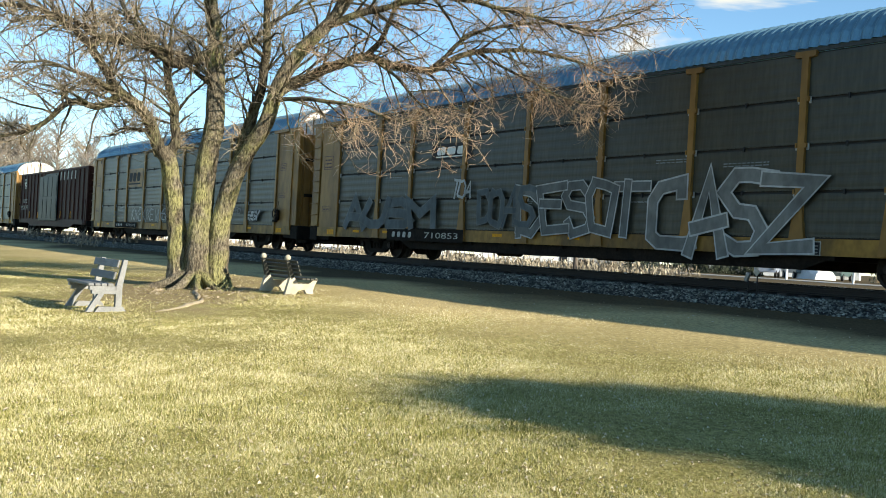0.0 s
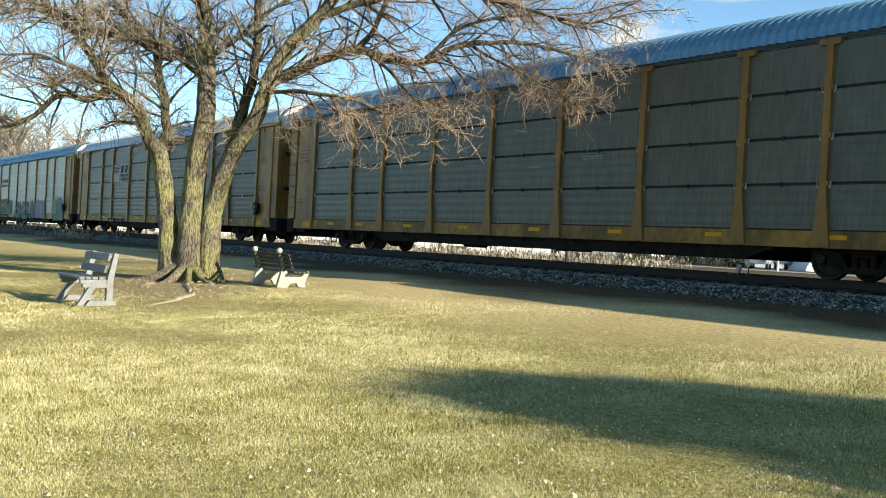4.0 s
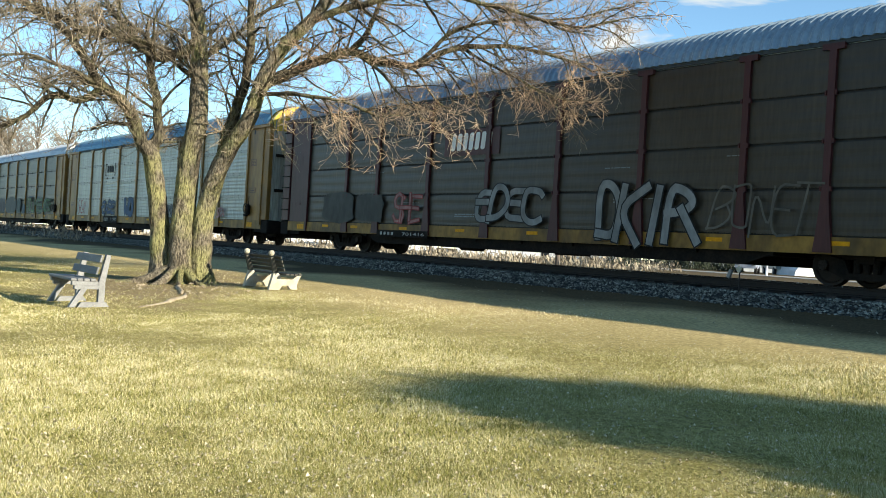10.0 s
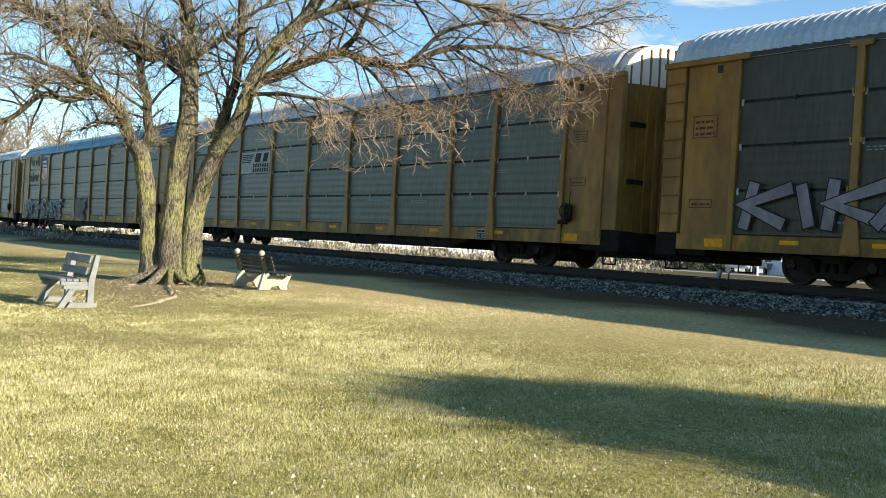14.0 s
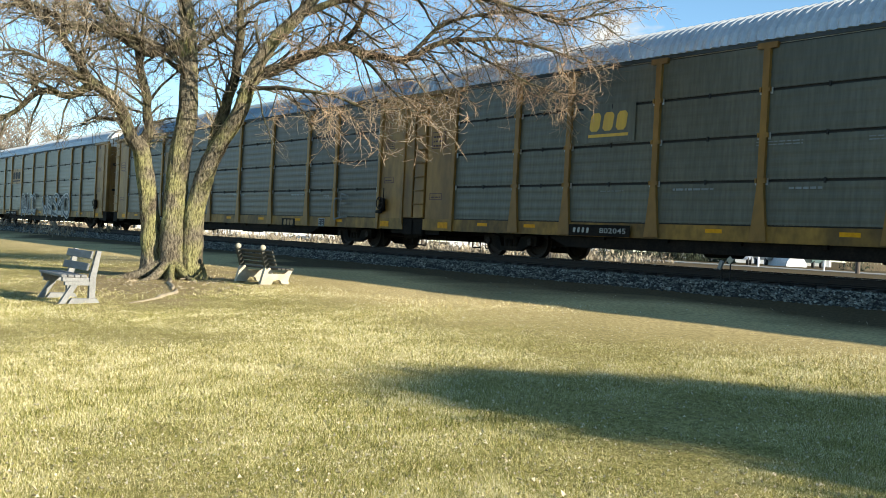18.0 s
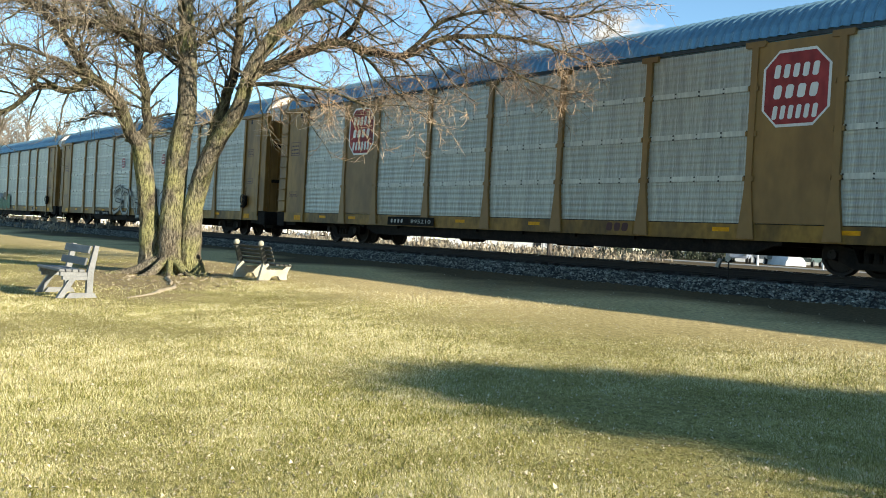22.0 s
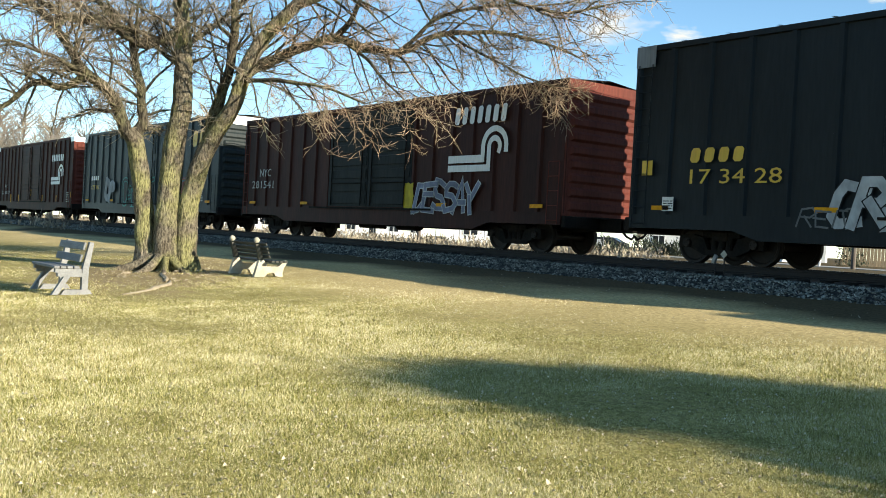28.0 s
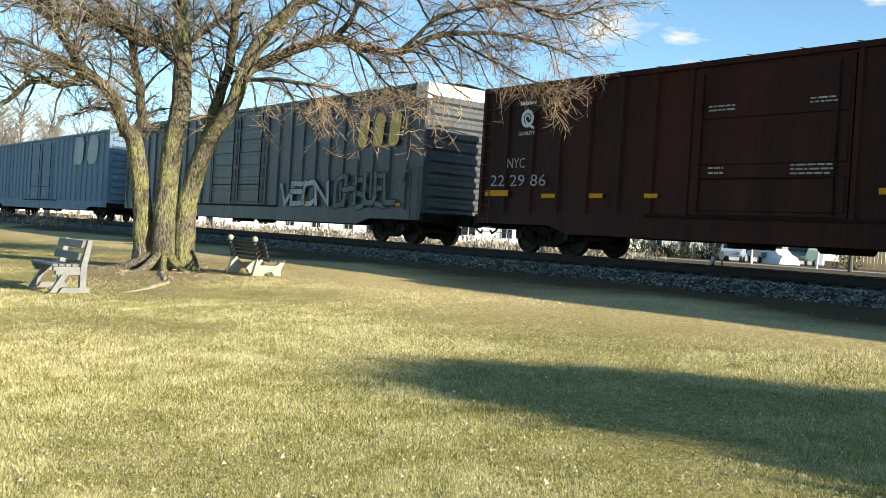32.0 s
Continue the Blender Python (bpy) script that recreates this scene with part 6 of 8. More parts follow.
class Tubes:
    """Tapered tubes along lines, gathered for one mesh."""

    def __init__(self):
        self.v, self.f, self.n = [], [], 0

    def add(self, pts, radii, sides, rough=0.0, rnd=None):
        base, prev = self.n, None
        m = len(pts)
        for i, p in enumerate(pts):
            d = (pts[min(i + 1, m - 1)] - pts[max(i - 1, 0)])
            d = d.normalized() if d.length > 1e-6 else Vector((0, 0, 1))
            s = (prev - d * prev.dot(d)) if prev else d.orthogonal()
            s = s.normalized() if s.length > 1e-6 else d.orthogonal().normalized()
            t = d.cross(s)
            prev = s
            for k in range(sides):
                a = 2 * math.pi * k / sides
                r = radii[i]
                if rough:
                    q = p + s * math.cos(a) * r + t * math.sin(a) * r
                    r *= 1 + rough * noise.noise(q * 3.0) + rough * 0.55 * noise.noise((math.cos(a) * 4.5, math.sin(a) * 4.5, q.z * 1.3))
                if rnd:     # furrows that run up the stem
                    wob = 1.6 * noise.noise((math.cos(a) * 1.3, math.sin(a) * 1.3, p.z * 0.8))
                    r *= 1 + 0.06 * abs(math.sin(a * 8 + wob * 3)) + 0.03 * noise.noise((a * 6.0, p.z * 5.0, 2.0))
                c = p + (s * math.cos(a) + t * math.sin(a)) * r
                self.v.append((c.x, c.y, c.z))
        for i in range(m - 1):
            for k in range(sides):
                a, b = base + i * sides + k, base + i * sides + (k + 1) % sides
                self.f.append((a, b, b + sides)), self.f.append((a, b + sides, a + sides))
        self.n += m * sides

    def mesh(self, name, material, smooth=False):
        me = soup(name, np.array(self.v), np.array(self.f, dtype=np.int32), material)
        if smooth:
            me.polygons.foreach_set("use_smooth", [True] * len(me.polygons))
        return me


def bark_material(name, a, b, moss, crack):
    """Rough bark: moss patches over two browns, with dark cracks that run up the stem."""
    m = mat(name, a, b, 2.2, 0.95, 0, (1, 1, 0.4), 30, 0.5, bump=1.0, bump_scale=13, spec=0.1)
    nt = m.node_tree
    N, L = nt.nodes.new, nt.links.new
    p = nt.nodes["Principled BSDF"]
    src = p.inputs["Base Color"].links[0].from_socket
    tc, n1, rng, mx = N("ShaderNodeTexCoord"), N("ShaderNodeTexNoise"), N("ShaderNodeMapRange"), N("ShaderNodeMix")
    n1.inputs["Scale"].default_value, n1.inputs["Detail"].default_value = 1.6, 5
    rng.inputs["From Min"].default_value, rng.inputs["From Max"].default_value = 0.44, 0.6
    rng.inputs["To Max"].default_value = 0.85
    mx.data_type = "RGBA"
    mx.inputs["B"].default_value = (*moss, 1)
    L(tc.outputs["Object"], n1.inputs["Vector"]), L(n1.outputs[0], rng.inputs["Value"]), L(rng.outputs[0], mx.inputs["Factor"]), L(src, mx.inputs["A"])
    mp, n2, cr, mul = N("ShaderNodeMapping"), N("ShaderNodeTexNoise"), N("ShaderNodeMapRange"), N("ShaderNodeMix")
    mp.inputs["Scale"].default_value = (1, 1, 0.34)
    n2.inputs["Scale"].default_value, n2.inputs["Detail"].default_value, n2.inputs["Roughness"].default_value = crack, 6, 0.65
    L(tc.outputs["Object"], mp.inputs["Vector"]), L(mp.outputs[0], n2.inputs["Vector"]), L(n2.outputs[0], cr.inputs["Value"])
    cr.inputs["From Min"].default_value, cr.inputs["From Max"].default_value = 0.38, 0.56
    cr.inputs["To Min"].default_value = 0.34
    mul.data_type, mul.blend_type = "RGBA", "MULTIPLY"
    mul.inputs["Factor"].default_value = 1.0
    L(mx.outputs["Result"], mul.inputs["A"]), L(cr.outputs[0], mul.inputs["B"])
    L(mul.outputs["Result"], p.inputs["Base Color"])
    bp = p.inputs["Normal"].links[0].from_node
    bp.inputs["Distance"].default_value = 0.12
    L(n2.outputs[0], bp.inputs["Height"])
    return m


M["bark"] = bark_material("mossy_bark", (0.38, 0.325, 0.235), (0.23, 0.19, 0.135), (0.37, 0.35, 0.150), 27)
# limb bark darker than the stems: the crown's shade is in its colours
M["limb"] = bark_material("shade_darkened_limb_bark", (0.21, 0.175, 0.125), (0.10, 0.085, 0.062), (0.20, 0.185, 0.10), 20)
M["pale_root"] = mat("bare_root_wood", (0.46, 0.38, 0.26), (0.30, 0.24, 0.16), 5, 0.85, 0, (1, 1, 1), 30, 0.4, bump=0.5, bump_scale=30)
M["twig"] = mat("tan_twigs", (0.40, 0.325, 0.225), (0.15, 0.12, 0.085), 1.2, 0.8, 0, (1, 1, 1), 9, 0.2, vary=0.5, island=True, spec=0.2)
M["bud_twig"] = mat("reddish_budding_twigs", (0.48, 0.345, 0.225), (0.25, 0.17, 0.11), 1.2, 0.8, 0, (1, 1, 1), 9, 0.2, vary=0.45, island=True, spec=0.2)


def build_tree():
    tree = new("tree", None)
    tree.matrix_basis = TREE_AT
    tagged(tree, "large bare three-stemmed tree with mossy bark and drooping twigs", "tree")
    rnd = random.Random(11)
    stems = {
        "left": ([(-0.36, -0.1, 0.1), (-0.44, 0.4, 0.1), (-0.49, 1.14, 0.1), (-0.57, 1.78, 0.06), (-0.69, 2.42, 0.0), (-0.80, 2.91, -0.05), (-0.95, 3.10, -0.05)], 0.30, 0.23),
        "middle": ([(0.05, -0.1, 0), (0.04, 0.65, 0), (0.03, 1.17, 0), (0.05, 1.81, 0.03), (0.07, 2.46, 0.05), (0.13, 3.11, 0.1), (0.22, 3.77, 0.12), (0.22, 4.41, 0.15), (0.19, 5.06, 0.2), (0.12, 5.81, 0.3), (-0.06, 6.82, 0.4), (-0.26, 8.11, 0.5)], 0.385, 0.15),
        "right": ([(0.53, -0.1, 0.05), (0.47, 0.67, 0.05), (0.47, 1.19, 0.05), (0.55, 1.84, 0), (0.71, 2.5, -0.05), (0.89, 2.96, -0.05), (1.14, 3.41, -0.1), (1.41, 3.9, -0.2), (1.60, 4.6, -0.25), (1.75, 5.0, -0.3), (2.17, 5.65, -0.4), (2.71, 6.24, -0.5), (3.25, 7.01, -0.6), (3.71, 7.95, -0.7)], 0.32, 0.12),
    }
    limbs = [
        ([(-0.95, 3.0, -0.05), (-1.17, 3.54, -0.1), (-1.49, 4.03, -0.2), (-2.0, 4.43, -0.35), (-2.38, 4.9, -0.5), (-2.76, 5.44, -0.6), (-3.26, 5.86, -0.8), (-3.99, 6.21, -1.0), (-5.2, 6.3, -1.2)], 0.20, 0.05),
        ([(-2.0, 4.40, -0.35), (-2.3, 4.12, -0.3), (-2.62, 4.03, -0.3), (-3.18, 4.07, -0.2), (-3.93, 3.5, -0.1), (-5.12, 3.16, 0.0)], 0.12, 0.04),
        ([(-1.32, 3.58, -0.1), (-1.6, 3.60, 0.1), (-1.88, 3.57, 0.3), (-2.21, 3.39, 0.5)], 0.07, 0.02),
        ([(-0.90, 2.9, -0.02), (-0.67, 3.34, 0.05), (-0.72, 4.05, 0.1), (-0.90, 4.76, 0.15), (-1.05, 5.27, 0.2), (-1.43, 5.71, 0.3), (-1.91, 6.2, 0.4), (-2.4, 7.0, 0.6)], 0.17, 0.05),
        ([(0.14, 5.4, 0.25), (-0.09, 5.40, 0.2), (-0.63, 5.13, 0.1), (-1.05, 5.27, 0.0), (-1.71, 5.64, -0.2), (-2.53, 5.65, -0.5), (-3.47, 6.11, -0.9), (-4.6, 5.9, -1.3)], 0.16, 0.04),
        ([(1.40, 4.24, -0.2), (1.82, 4.72, -0.1), (2.57, 5.13, 0.0), (3.63, 5.52, 0.2), (4.22, 5.39, 0.3), (5.14, 5.32, 0.4), (5.86, 5.69, 0.5), (7.0, 5.88, 0.6), (8.34, 5.71, 0.7), (9.19, 5.42, 0.8)], 0.19, 0.03),
        ([(3.63, 5.52, 0.2), (4.05, 6.13, 0.0), (4.29, 6.94, -0.2), (4.51, 7.6, -0.4)], 0.10, 0.04),
        ([(0.83, 2.9, 0.0), (0.97, 3.62, 0.1), (1.10, 4.08, 0.1), (1.23, 4.47, 0.0), (1.28, 4.99, -0.1), (1.34, 5.64, -0.4), (1.25, 6.9, -0.9), (1.11, 7.93, -1.2)], 0.20, 0.06),
        ([(2.71, 6.24, -0.5), (3.79, 6.65, -0.8), (5.33, 7.0, -1.1), (7.17, 6.71, -1.3), (8.74, 6.41, -1.4), (9.77, 6.6, -1.5)], 0.12, 0.03),
        ([(5.14, 5.35, 0.4), (6.1, 6.2, 0.2), (7.3, 6.5, 0.0), (8.6, 6.6, -0.2), (9.9, 6.95, -0.4)], 0.07, 0.02),
        ([(1.4, 4.4, -0.2), (2.3, 4.5, -0.8), (3.4, 4.4, -1.3), (4.4, 4.1, -1.7)], 0.08, 0.03),
        ([(3.9, 5.45, 0.3), (4.5, 4.95, 0.0), (5.0, 4.5, -0.3), (5.4, 4.1, -0.4)], 0.06, 0.025),
        ([(0.2, 4.6, 0.2), (-0.3, 5.0, 1.0), (-1.2, 5.7, 1.9), (-2.2, 6.3, 2.6)], 0.09, 0.03),
        ([(0.15, 5.0, 0.2), (0.8, 5.6, 1.0), (1.6, 6.3, 1.8), (2.6, 6.9, 2.5)], 0.09, 0.03),
        ([(-2.0, 4.45, -0.4), (-2.7, 4.7, -1.2), (-3.6, 5.0, -1.9), (-4.6, 5.0, -2.5)], 0.07, 0.025),
        ([(6.2, 5.75, 0.5), (7.2, 5.3, 0.2), (8.0, 4.9, 0.0), (8.7, 4.7, -0.1)], 0.05, 0.02),
    ]
    lines = []
    for pts, r0, r1 in stems.values():
        line = smooth_line([spread(*p) for p in pts], 0.09)
        L = len(line)
        radii = []
        for i, p in enumerate(line):
            f = i / (L - 1)
            flare = 1 + 0.75 * max(0, 0.55 - max(p.z, 0)) ** 1.5
            radii.append((r0 + (r1 - r0) * f ** 0.9) * flare * 0.78)
        tb = Tubes()
        tb.add(line, radii, 56, 0.13, True)
        part("trunk", tb.mesh("trunk", M["bark"], True), None, tree, "furrowed greenish-brown mossy stem")
        lines.append((line, radii, 0.5))
    for pts, r0, r1 in limbs:
        line = smooth_line([spread(*p) for p in pts], 0.12)
        line = [p + Vector((noise.noise(p * 1.7), noise.noise(p * 1.7 + Vector((9, 0, 0))), noise.noise(p * 1.7 + Vector((0, 9, 0))))) * 0.06 for p in line]
        L = len(line)
        radii = [(r0 + (r1 - r0) * (i / (L - 1)) ** 0.8) * 0.80 for i in range(L)]
        tb = Tubes()
        tb.add(line, radii, 12, 0.2)
        part("limb", tb.mesh("limb", M["limb"], True), None, tree)
        lines.append((line, radii, 0.0))
    # roots
    for a, ln, r in ((200, 1.2, 0.15), (165, 0.9, 0.12), (250, 1.0, 0.13), (310, 1.1, 0.13), (345, 0.9, 0.12), (280, 1.4, 0.09), (20, 0.9, 0.12), (90, 0.8, 0.14)):
        ca, sa = math.cos(radians(a)), math.sin(radians(a))
        pts = [Vector((0.05 + ca * (0.25 + ln * t), sa * (0.22 + ln * t * 0.8), 0.30 * (1 - t) ** 2 - 0.06 * t)) for t in (0, 0.3, 0.6, 1)]
        line = smooth_line(pts, 0.08)
        tb = Tubes()
        tb.add(line, [r * (1 - 0.75 * i / len(line)) for i in range(len(line))], 10, 0.2)
        part("root", tb.mesh("root", M["bark"], True), None, tree, "surface root")
    # a pale bare root that surfaces on the worn ground before the tree
    for ends in ([(-16.1, 5.6), (-16.5, 6.1), (-17.2, 6.6), (-17.8, 7.05), (-18.6, 7.4)], [(-18.6, 7.3), (-19.3, 7.6), (-20.3, 7.9), (-20.9, 8.2)], [(-22.6, 7.4), (-22.2, 7.75), (-21.9, 8.1)]):
        inv = TREE_AT.inverted()
        line = smooth_line([inv @ Vector((x, y, lawn_z(x, y) + 0.0)) for x, y in ends], 0.1)
        tb = Tubes()
        tb.add(line, [0.042 * math.sin(math.pi * (0.08 + 0.84 * i / (len(line) - 1))) + 0.01 for i in range(len(line))], 8, 0.4)
        part("root", tb.mesh("root", M["pale_root"], True), None, tree, "pale bare surface root")
    # branches, twigs
    branches, twigs, buds = Tubes(), Tubes(), Tubes()

    def rand_dir():
        while True:
            d = Vector((rnd.uniform(-1, 1), rnd.uniform(-1, 1), rnd.uniform(-1, 1)))
            if 0.05 < d.length < 1:
                return d.normalized()

    def grow(p, d, length, n, droop, curl):
        out = [p]
        for i in range(n):
            f = i / n
            d = (d + rand_dir() * curl + Vector((0, 0, -droop * (1 - 2.1 * f)))).normalized()
            out.append(out[-1] + d * (length / n))
        return out

    def twiglets(line, low, dens):
        tgt = buds if low else twigs
        for i in range(1, len(line)):
            for _ in range(dens):
                q = line[i - 1].lerp(line[i], rnd.random())
                d = (line[i] - line[i - 1]).normalized()
                d2 = (d * 0.7 + rand_dir() * 0.9 + Vector((0, 0, 0.12))).normalized()
                tw = grow(q, d2, rnd.uniform(0.10, 0.36), 3, -0.05, 0.3)
                tgt.add(tw, [0.0058, 0.0052, 0.0045, 0.003], 3)

    for line, radii, first in lines:
        L = len(line)
        dist = 0.0
        for i in range(1, L):
            if i / L < first:
                continue
            seg = (line[i] - line[i - 1]).length
            dist += seg
            gap = 0.112 if line[i].x < 0.5 else (0.19 if line[i].x < 5.5 else 0.175)
            while dist > gap:
                dist -= gap
                p = line[i]
                if p.z < 2.9:
                    continue
                d = (line[i] - line[i - 1]).normalized()
                right = p.x > 1.9
                down = right and rnd.random() < (0.6 if p.x < 5.5 else 0.4)
                side = rand_dir()
                side = (side - d * side.dot(d)).normalized()
                if down:
                    d2 = (d * 0.6 + side * 0.7 + Vector((0.2, 0, -0.25))).normalized()
                else:
                    d2 = (d * (0.55 if p.x < 4 else 0.95) + side * (0.9 if p.x < 4 else 0.6) + Vector((0, 0, 0.35))).normalized()
                ln = rnd.uniform(0.7, 2.0) * (1.0 if p.x < 6.5 else 0.75)
                if p.z < 3.7:
                    ln *= 0.5
                sec = grow(p, d2, ln, 8, 0.13 if down else 0.06, 0.22)
                r = min(0.038, radii[i] * 0.55) * rnd.uniform(0.6, 1.0)
                branches.add(sec, [r * (1 - 0.72 * k / 8) + 0.003 for k in range(9)], 4)
                for k in range(1, 9):
                    for _ in range(1 if k % 2 else 2):
                        q = sec[k - 1].lerp(sec[k], rnd.random())
                        dd = (sec[k] - sec[k - 1]).normalized()
                        s2 = rand_dir()
                        d3 = (dd * 0.75 + s2 * 0.85 + Vector((0, 0, 0.06 if not down else -0.05))).normalized()
                        ter = grow(q, d3, rnd.uniform(0.25, 0.75), 5, 0.05 if down else -0.02, 0.25)
                        thin = 0.78 if down or p.x > 3.5 else 1.0
                        (buds if down or p.x > 3.5 else twigs).add(ter, [thin * q for q in (0.0085, 0.0077, 0.0068, 0.0058, 0.0046, 0.003)], 3)
                        twiglets(ter[::2] if not down else ter[1:], down, 1)
                twiglets(sec[4:], down, 1)
    tagged(part("branch_tangle", branches.mesh("branch_tangle", M["limb"]), None, tree, "thin bare grey-brown branches"), kind="stuff")
    tagged(part("twig_tangle", twigs.mesh("twig_tangle", M["twig"]), None, tree, "dense tangle of bare tan twigs"), kind="stuff")
    tagged(part("budding_twig_tangle", buds.mesh("budding_twig_tangle", M["bud_twig"]), None, tree, "drooping reddish-tan budding twigs"), kind="stuff")
    return tree


build_tree()

# ---- benches ----
M["grey_wood"] = mat("weathered_grey_timber", (0.26, 0.26, 0.25), (0.19, 0.19, 0.185), 2, 0.8, 0, (1, 6, 6), 30, 0.4, bump=0.3, bump_scale=40, vary=0.1)
M["green_wood"] = mat("dark_green_painted_timber", (0.02, 0.024, 0.016), (0.04, 0.036, 0.02), 3, 0.6, 0, (1, 6, 6), 30, 0.4, vary=0.15)
M["concrete"] = mat("pale_concrete", (0.52, 0.48, 0.38), (0.40, 0.36, 0.27), 4, 0.85, 0, (1, 1, 1), 40, 0.3, bump=0.3, bump_scale=60)
M["grey_concrete"] = mat("grey_painted_concrete", (0.27, 0.27, 0.26), (0.22, 0.22, 0.213), 4, 0.85, 0, (1, 1, 1), 40, 0.3)


def bench(at, wood, stone, slats_back, label, knobs, outline, seat, back, span, over):
    """outline: the end frame in depth and height; seat and back: where the slats lie. It faces +y."""
    b = new("park_bench", None)
    b.matrix_basis = at
    tagged(b, label, "bench")
    for s in (-1, 1):
        bm = bmesh.new()
        for pts in (outline if isinstance(outline[0], list) else [outline]):
            prism(bm, pts, -0.05, 0.05)
        bmesh.ops.transform(bm, matrix=Matrix.Translation((s * span, 0, 0)) @ Matrix.Rotation(radians(90), 4, "Z"), verts=bm.verts)
        bmesh.ops.recalc_face_normals(bm, faces=bm.faces)
        fr = part("end_frame", bm, M[stone], b, "cast concrete end frame")
        if knobs:
            bm = bmesh.new()
            prism(bm, [(-0.165, 0.345), (-0.30, 0.70), (-0.37, 0.69), (-0.275, 0.335)], -0.04, 0.04)
            bmesh.ops.transform(bm, matrix=Matrix.Translation((s * span, 0, 0)) @ Matrix.Rotation(radians(90), 4, "Z"), verts=bm.verts)
            bmesh.ops.recalc_face_normals(bm, faces=bm.faces)
            part("back_support", bm, M[wood], b, "dark painted back support")
            bm = bmesh.new()
            bmesh.ops.create_icosphere(bm, subdivisions=2, radius=0.066, matrix=Matrix.Translation((s * span, back[2] - 0.03, back[3] + 0.06)))
            part("knob", bm, M["concrete"], fr)
    y0, y1, z = seat
    n = 4
    for k in range(n):
        bm = bmesh.new()
        ya = y0 + (y1 - y0) * k / n
        box(bm, -span - over, span + over, ya, ya + (y1 - y0) / n - 0.015, z, z + 0.045, 0.008)
        part("seat_slat", bm, M[wood], b)
    ya, za, yb, zb = back
    tilt = math.degrees(math.atan2(ya - yb, zb - za))
    h = math.hypot(yb - ya, zb - za) / slats_back
    for k in range(slats_back):
        bm = bmesh.new()
        box(bm, -span - over, span + over, 0.0, 0.035, 0, h * (0.62 if slats_back < 3 else 0.72), 0.008)
        f = (k + 0.3) / slats_back
        bmesh.ops.transform(bm, matrix=pose(0, ya + (yb - ya) * f + 0.03, za + (zb - za) * f, tilt), verts=bm.verts)
        part("back_slat", bm, M[wood], b)
    return b


FRAME_GREY = [[(-0.27, 0.09), (-0.17, 0.09), (-0.17, 0.43), (-0.27, 0.88), (-0.34, 0.87), (-0.27, 0.42)],
              [(0.20, 0.0), (0.30, 0.0), (0.12, 0.30), (0.02, 0.30)], [(-0.36, 0), (0.16, 0), (0.10, 0.088), (-0.30, 0.088)],
              [(-0.168, 0.302), (0.22, 0.302), (0.22, 0.362), (-0.168, 0.362)], [(-0.16, 0.364), (0.26, 0.364), (0.26, 0.428), (-0.16, 0.428)]]
FRAME_PALE = [[(-0.38, 0), (-0.13, 0), (-0.06, 0.10), (-0.08, 0.24), (-0.17, 0.36), (-0.28, 0.36)],
              [(-0.06, 0.10), (0.08, 0.10), (0.14, 0), (0.30, 0), (0.28, 0.10), (0.31, 0.20), (0.39, 0.34), (0.34, 0.37), (0.20, 0.25), (-0.08, 0.24)]]
bench(pose(-17.15, 4.88, lawn_z(0, 4.88), 0, 0, 179), "grey_wood", "grey_concrete", 2, "weathered grey wooden park bench beside the tree", False, FRAME_GREY, (-0.12, 0.30, 0.43), (-0.15, 0.48, -0.25, 0.88), 0.66, 0.06)
bench(pose(-19.6, 9.75, lawn_z(0, 9.75), 0, 0, 0), "green_wood", "concrete", 4, "dark slatted park bench on pale concrete frames facing the track", True, FRAME_PALE, (-0.12, 0.28, 0.32), (-0.19, 0.38, -0.31, 0.72), 0.60, 0.30)

# ---- grass, fallen leaves ----


def grass_material(name, tones):
    """Blades of a few tones picked blade by blade, greener in some patches than in others."""
    m = mat(name, tones[0], tones[1], 0.55, 0.9, 0, (1, 1, 1), 3.0, 0.2, spec=0.04)
    nt = m.node_tree
    N, L = nt.nodes.new, nt.links.new
    tc, geo, n1, add, ramp = N("ShaderNodeTexCoord"), N("ShaderNodeNewGeometry"), N("ShaderNodeTexNoise"), N("ShaderNodeMath"), N("ShaderNodeValToRGB")
    n1.inputs["Scale"].default_value, n1.inputs["Detail"].default_value = 2.2, 6
    L(tc.outputs["Object"], n1.inputs["Vector"])
    add.operation = "MULTIPLY_ADD"
    add.inputs[1].default_value = 1.0
    sub = N("ShaderNodeMath")
    sub.operation = "SUBTRACT"
    sub.inputs[1].default_value = 0.5
    L(n1.outputs[0], add.inputs[0]), L(geo.outputs["Random Per Island"], add.inputs[2]), L(add.outputs[0], sub.inputs[0]), L(sub.outputs[0], ramp.inputs[0])
    el = ramp.color_ramp.elements
    while len(el) < len(tones):
        el.new(0.5)
    for i, c in enumerate(tones):
        el[i].position = 0.05 + 0.9 * i / (len(tones) - 1)
        el[i].color = (*c, 1)
    L(ramp.outputs[0], nt.nodes["Principled BSDF"].inputs["Base Color"])
    return m


M["blade"] = grass_material("winter_grass_blades", ((0.088, 0.097, 0.018), (0.245, 0.245, 0.056), (0.475, 0.425, 0.170), (0.77, 0.69, 0.42)))
M["dry_blade"] = grass_material("bleached_grass_blades", ((0.24, 0.20, 0.075), (0.46, 0.39, 0.18), (0.64, 0.555, 0.315), (0.82, 0.75, 0.52)))
M["leaf"] = mat("dry_fallen_leaf", (0.72, 0.64, 0.46), (0.5, 0.4, 0.25), 8, 0.7, 0, (1, 1, 1), 20, 0.3, vary=0.4, island=True)


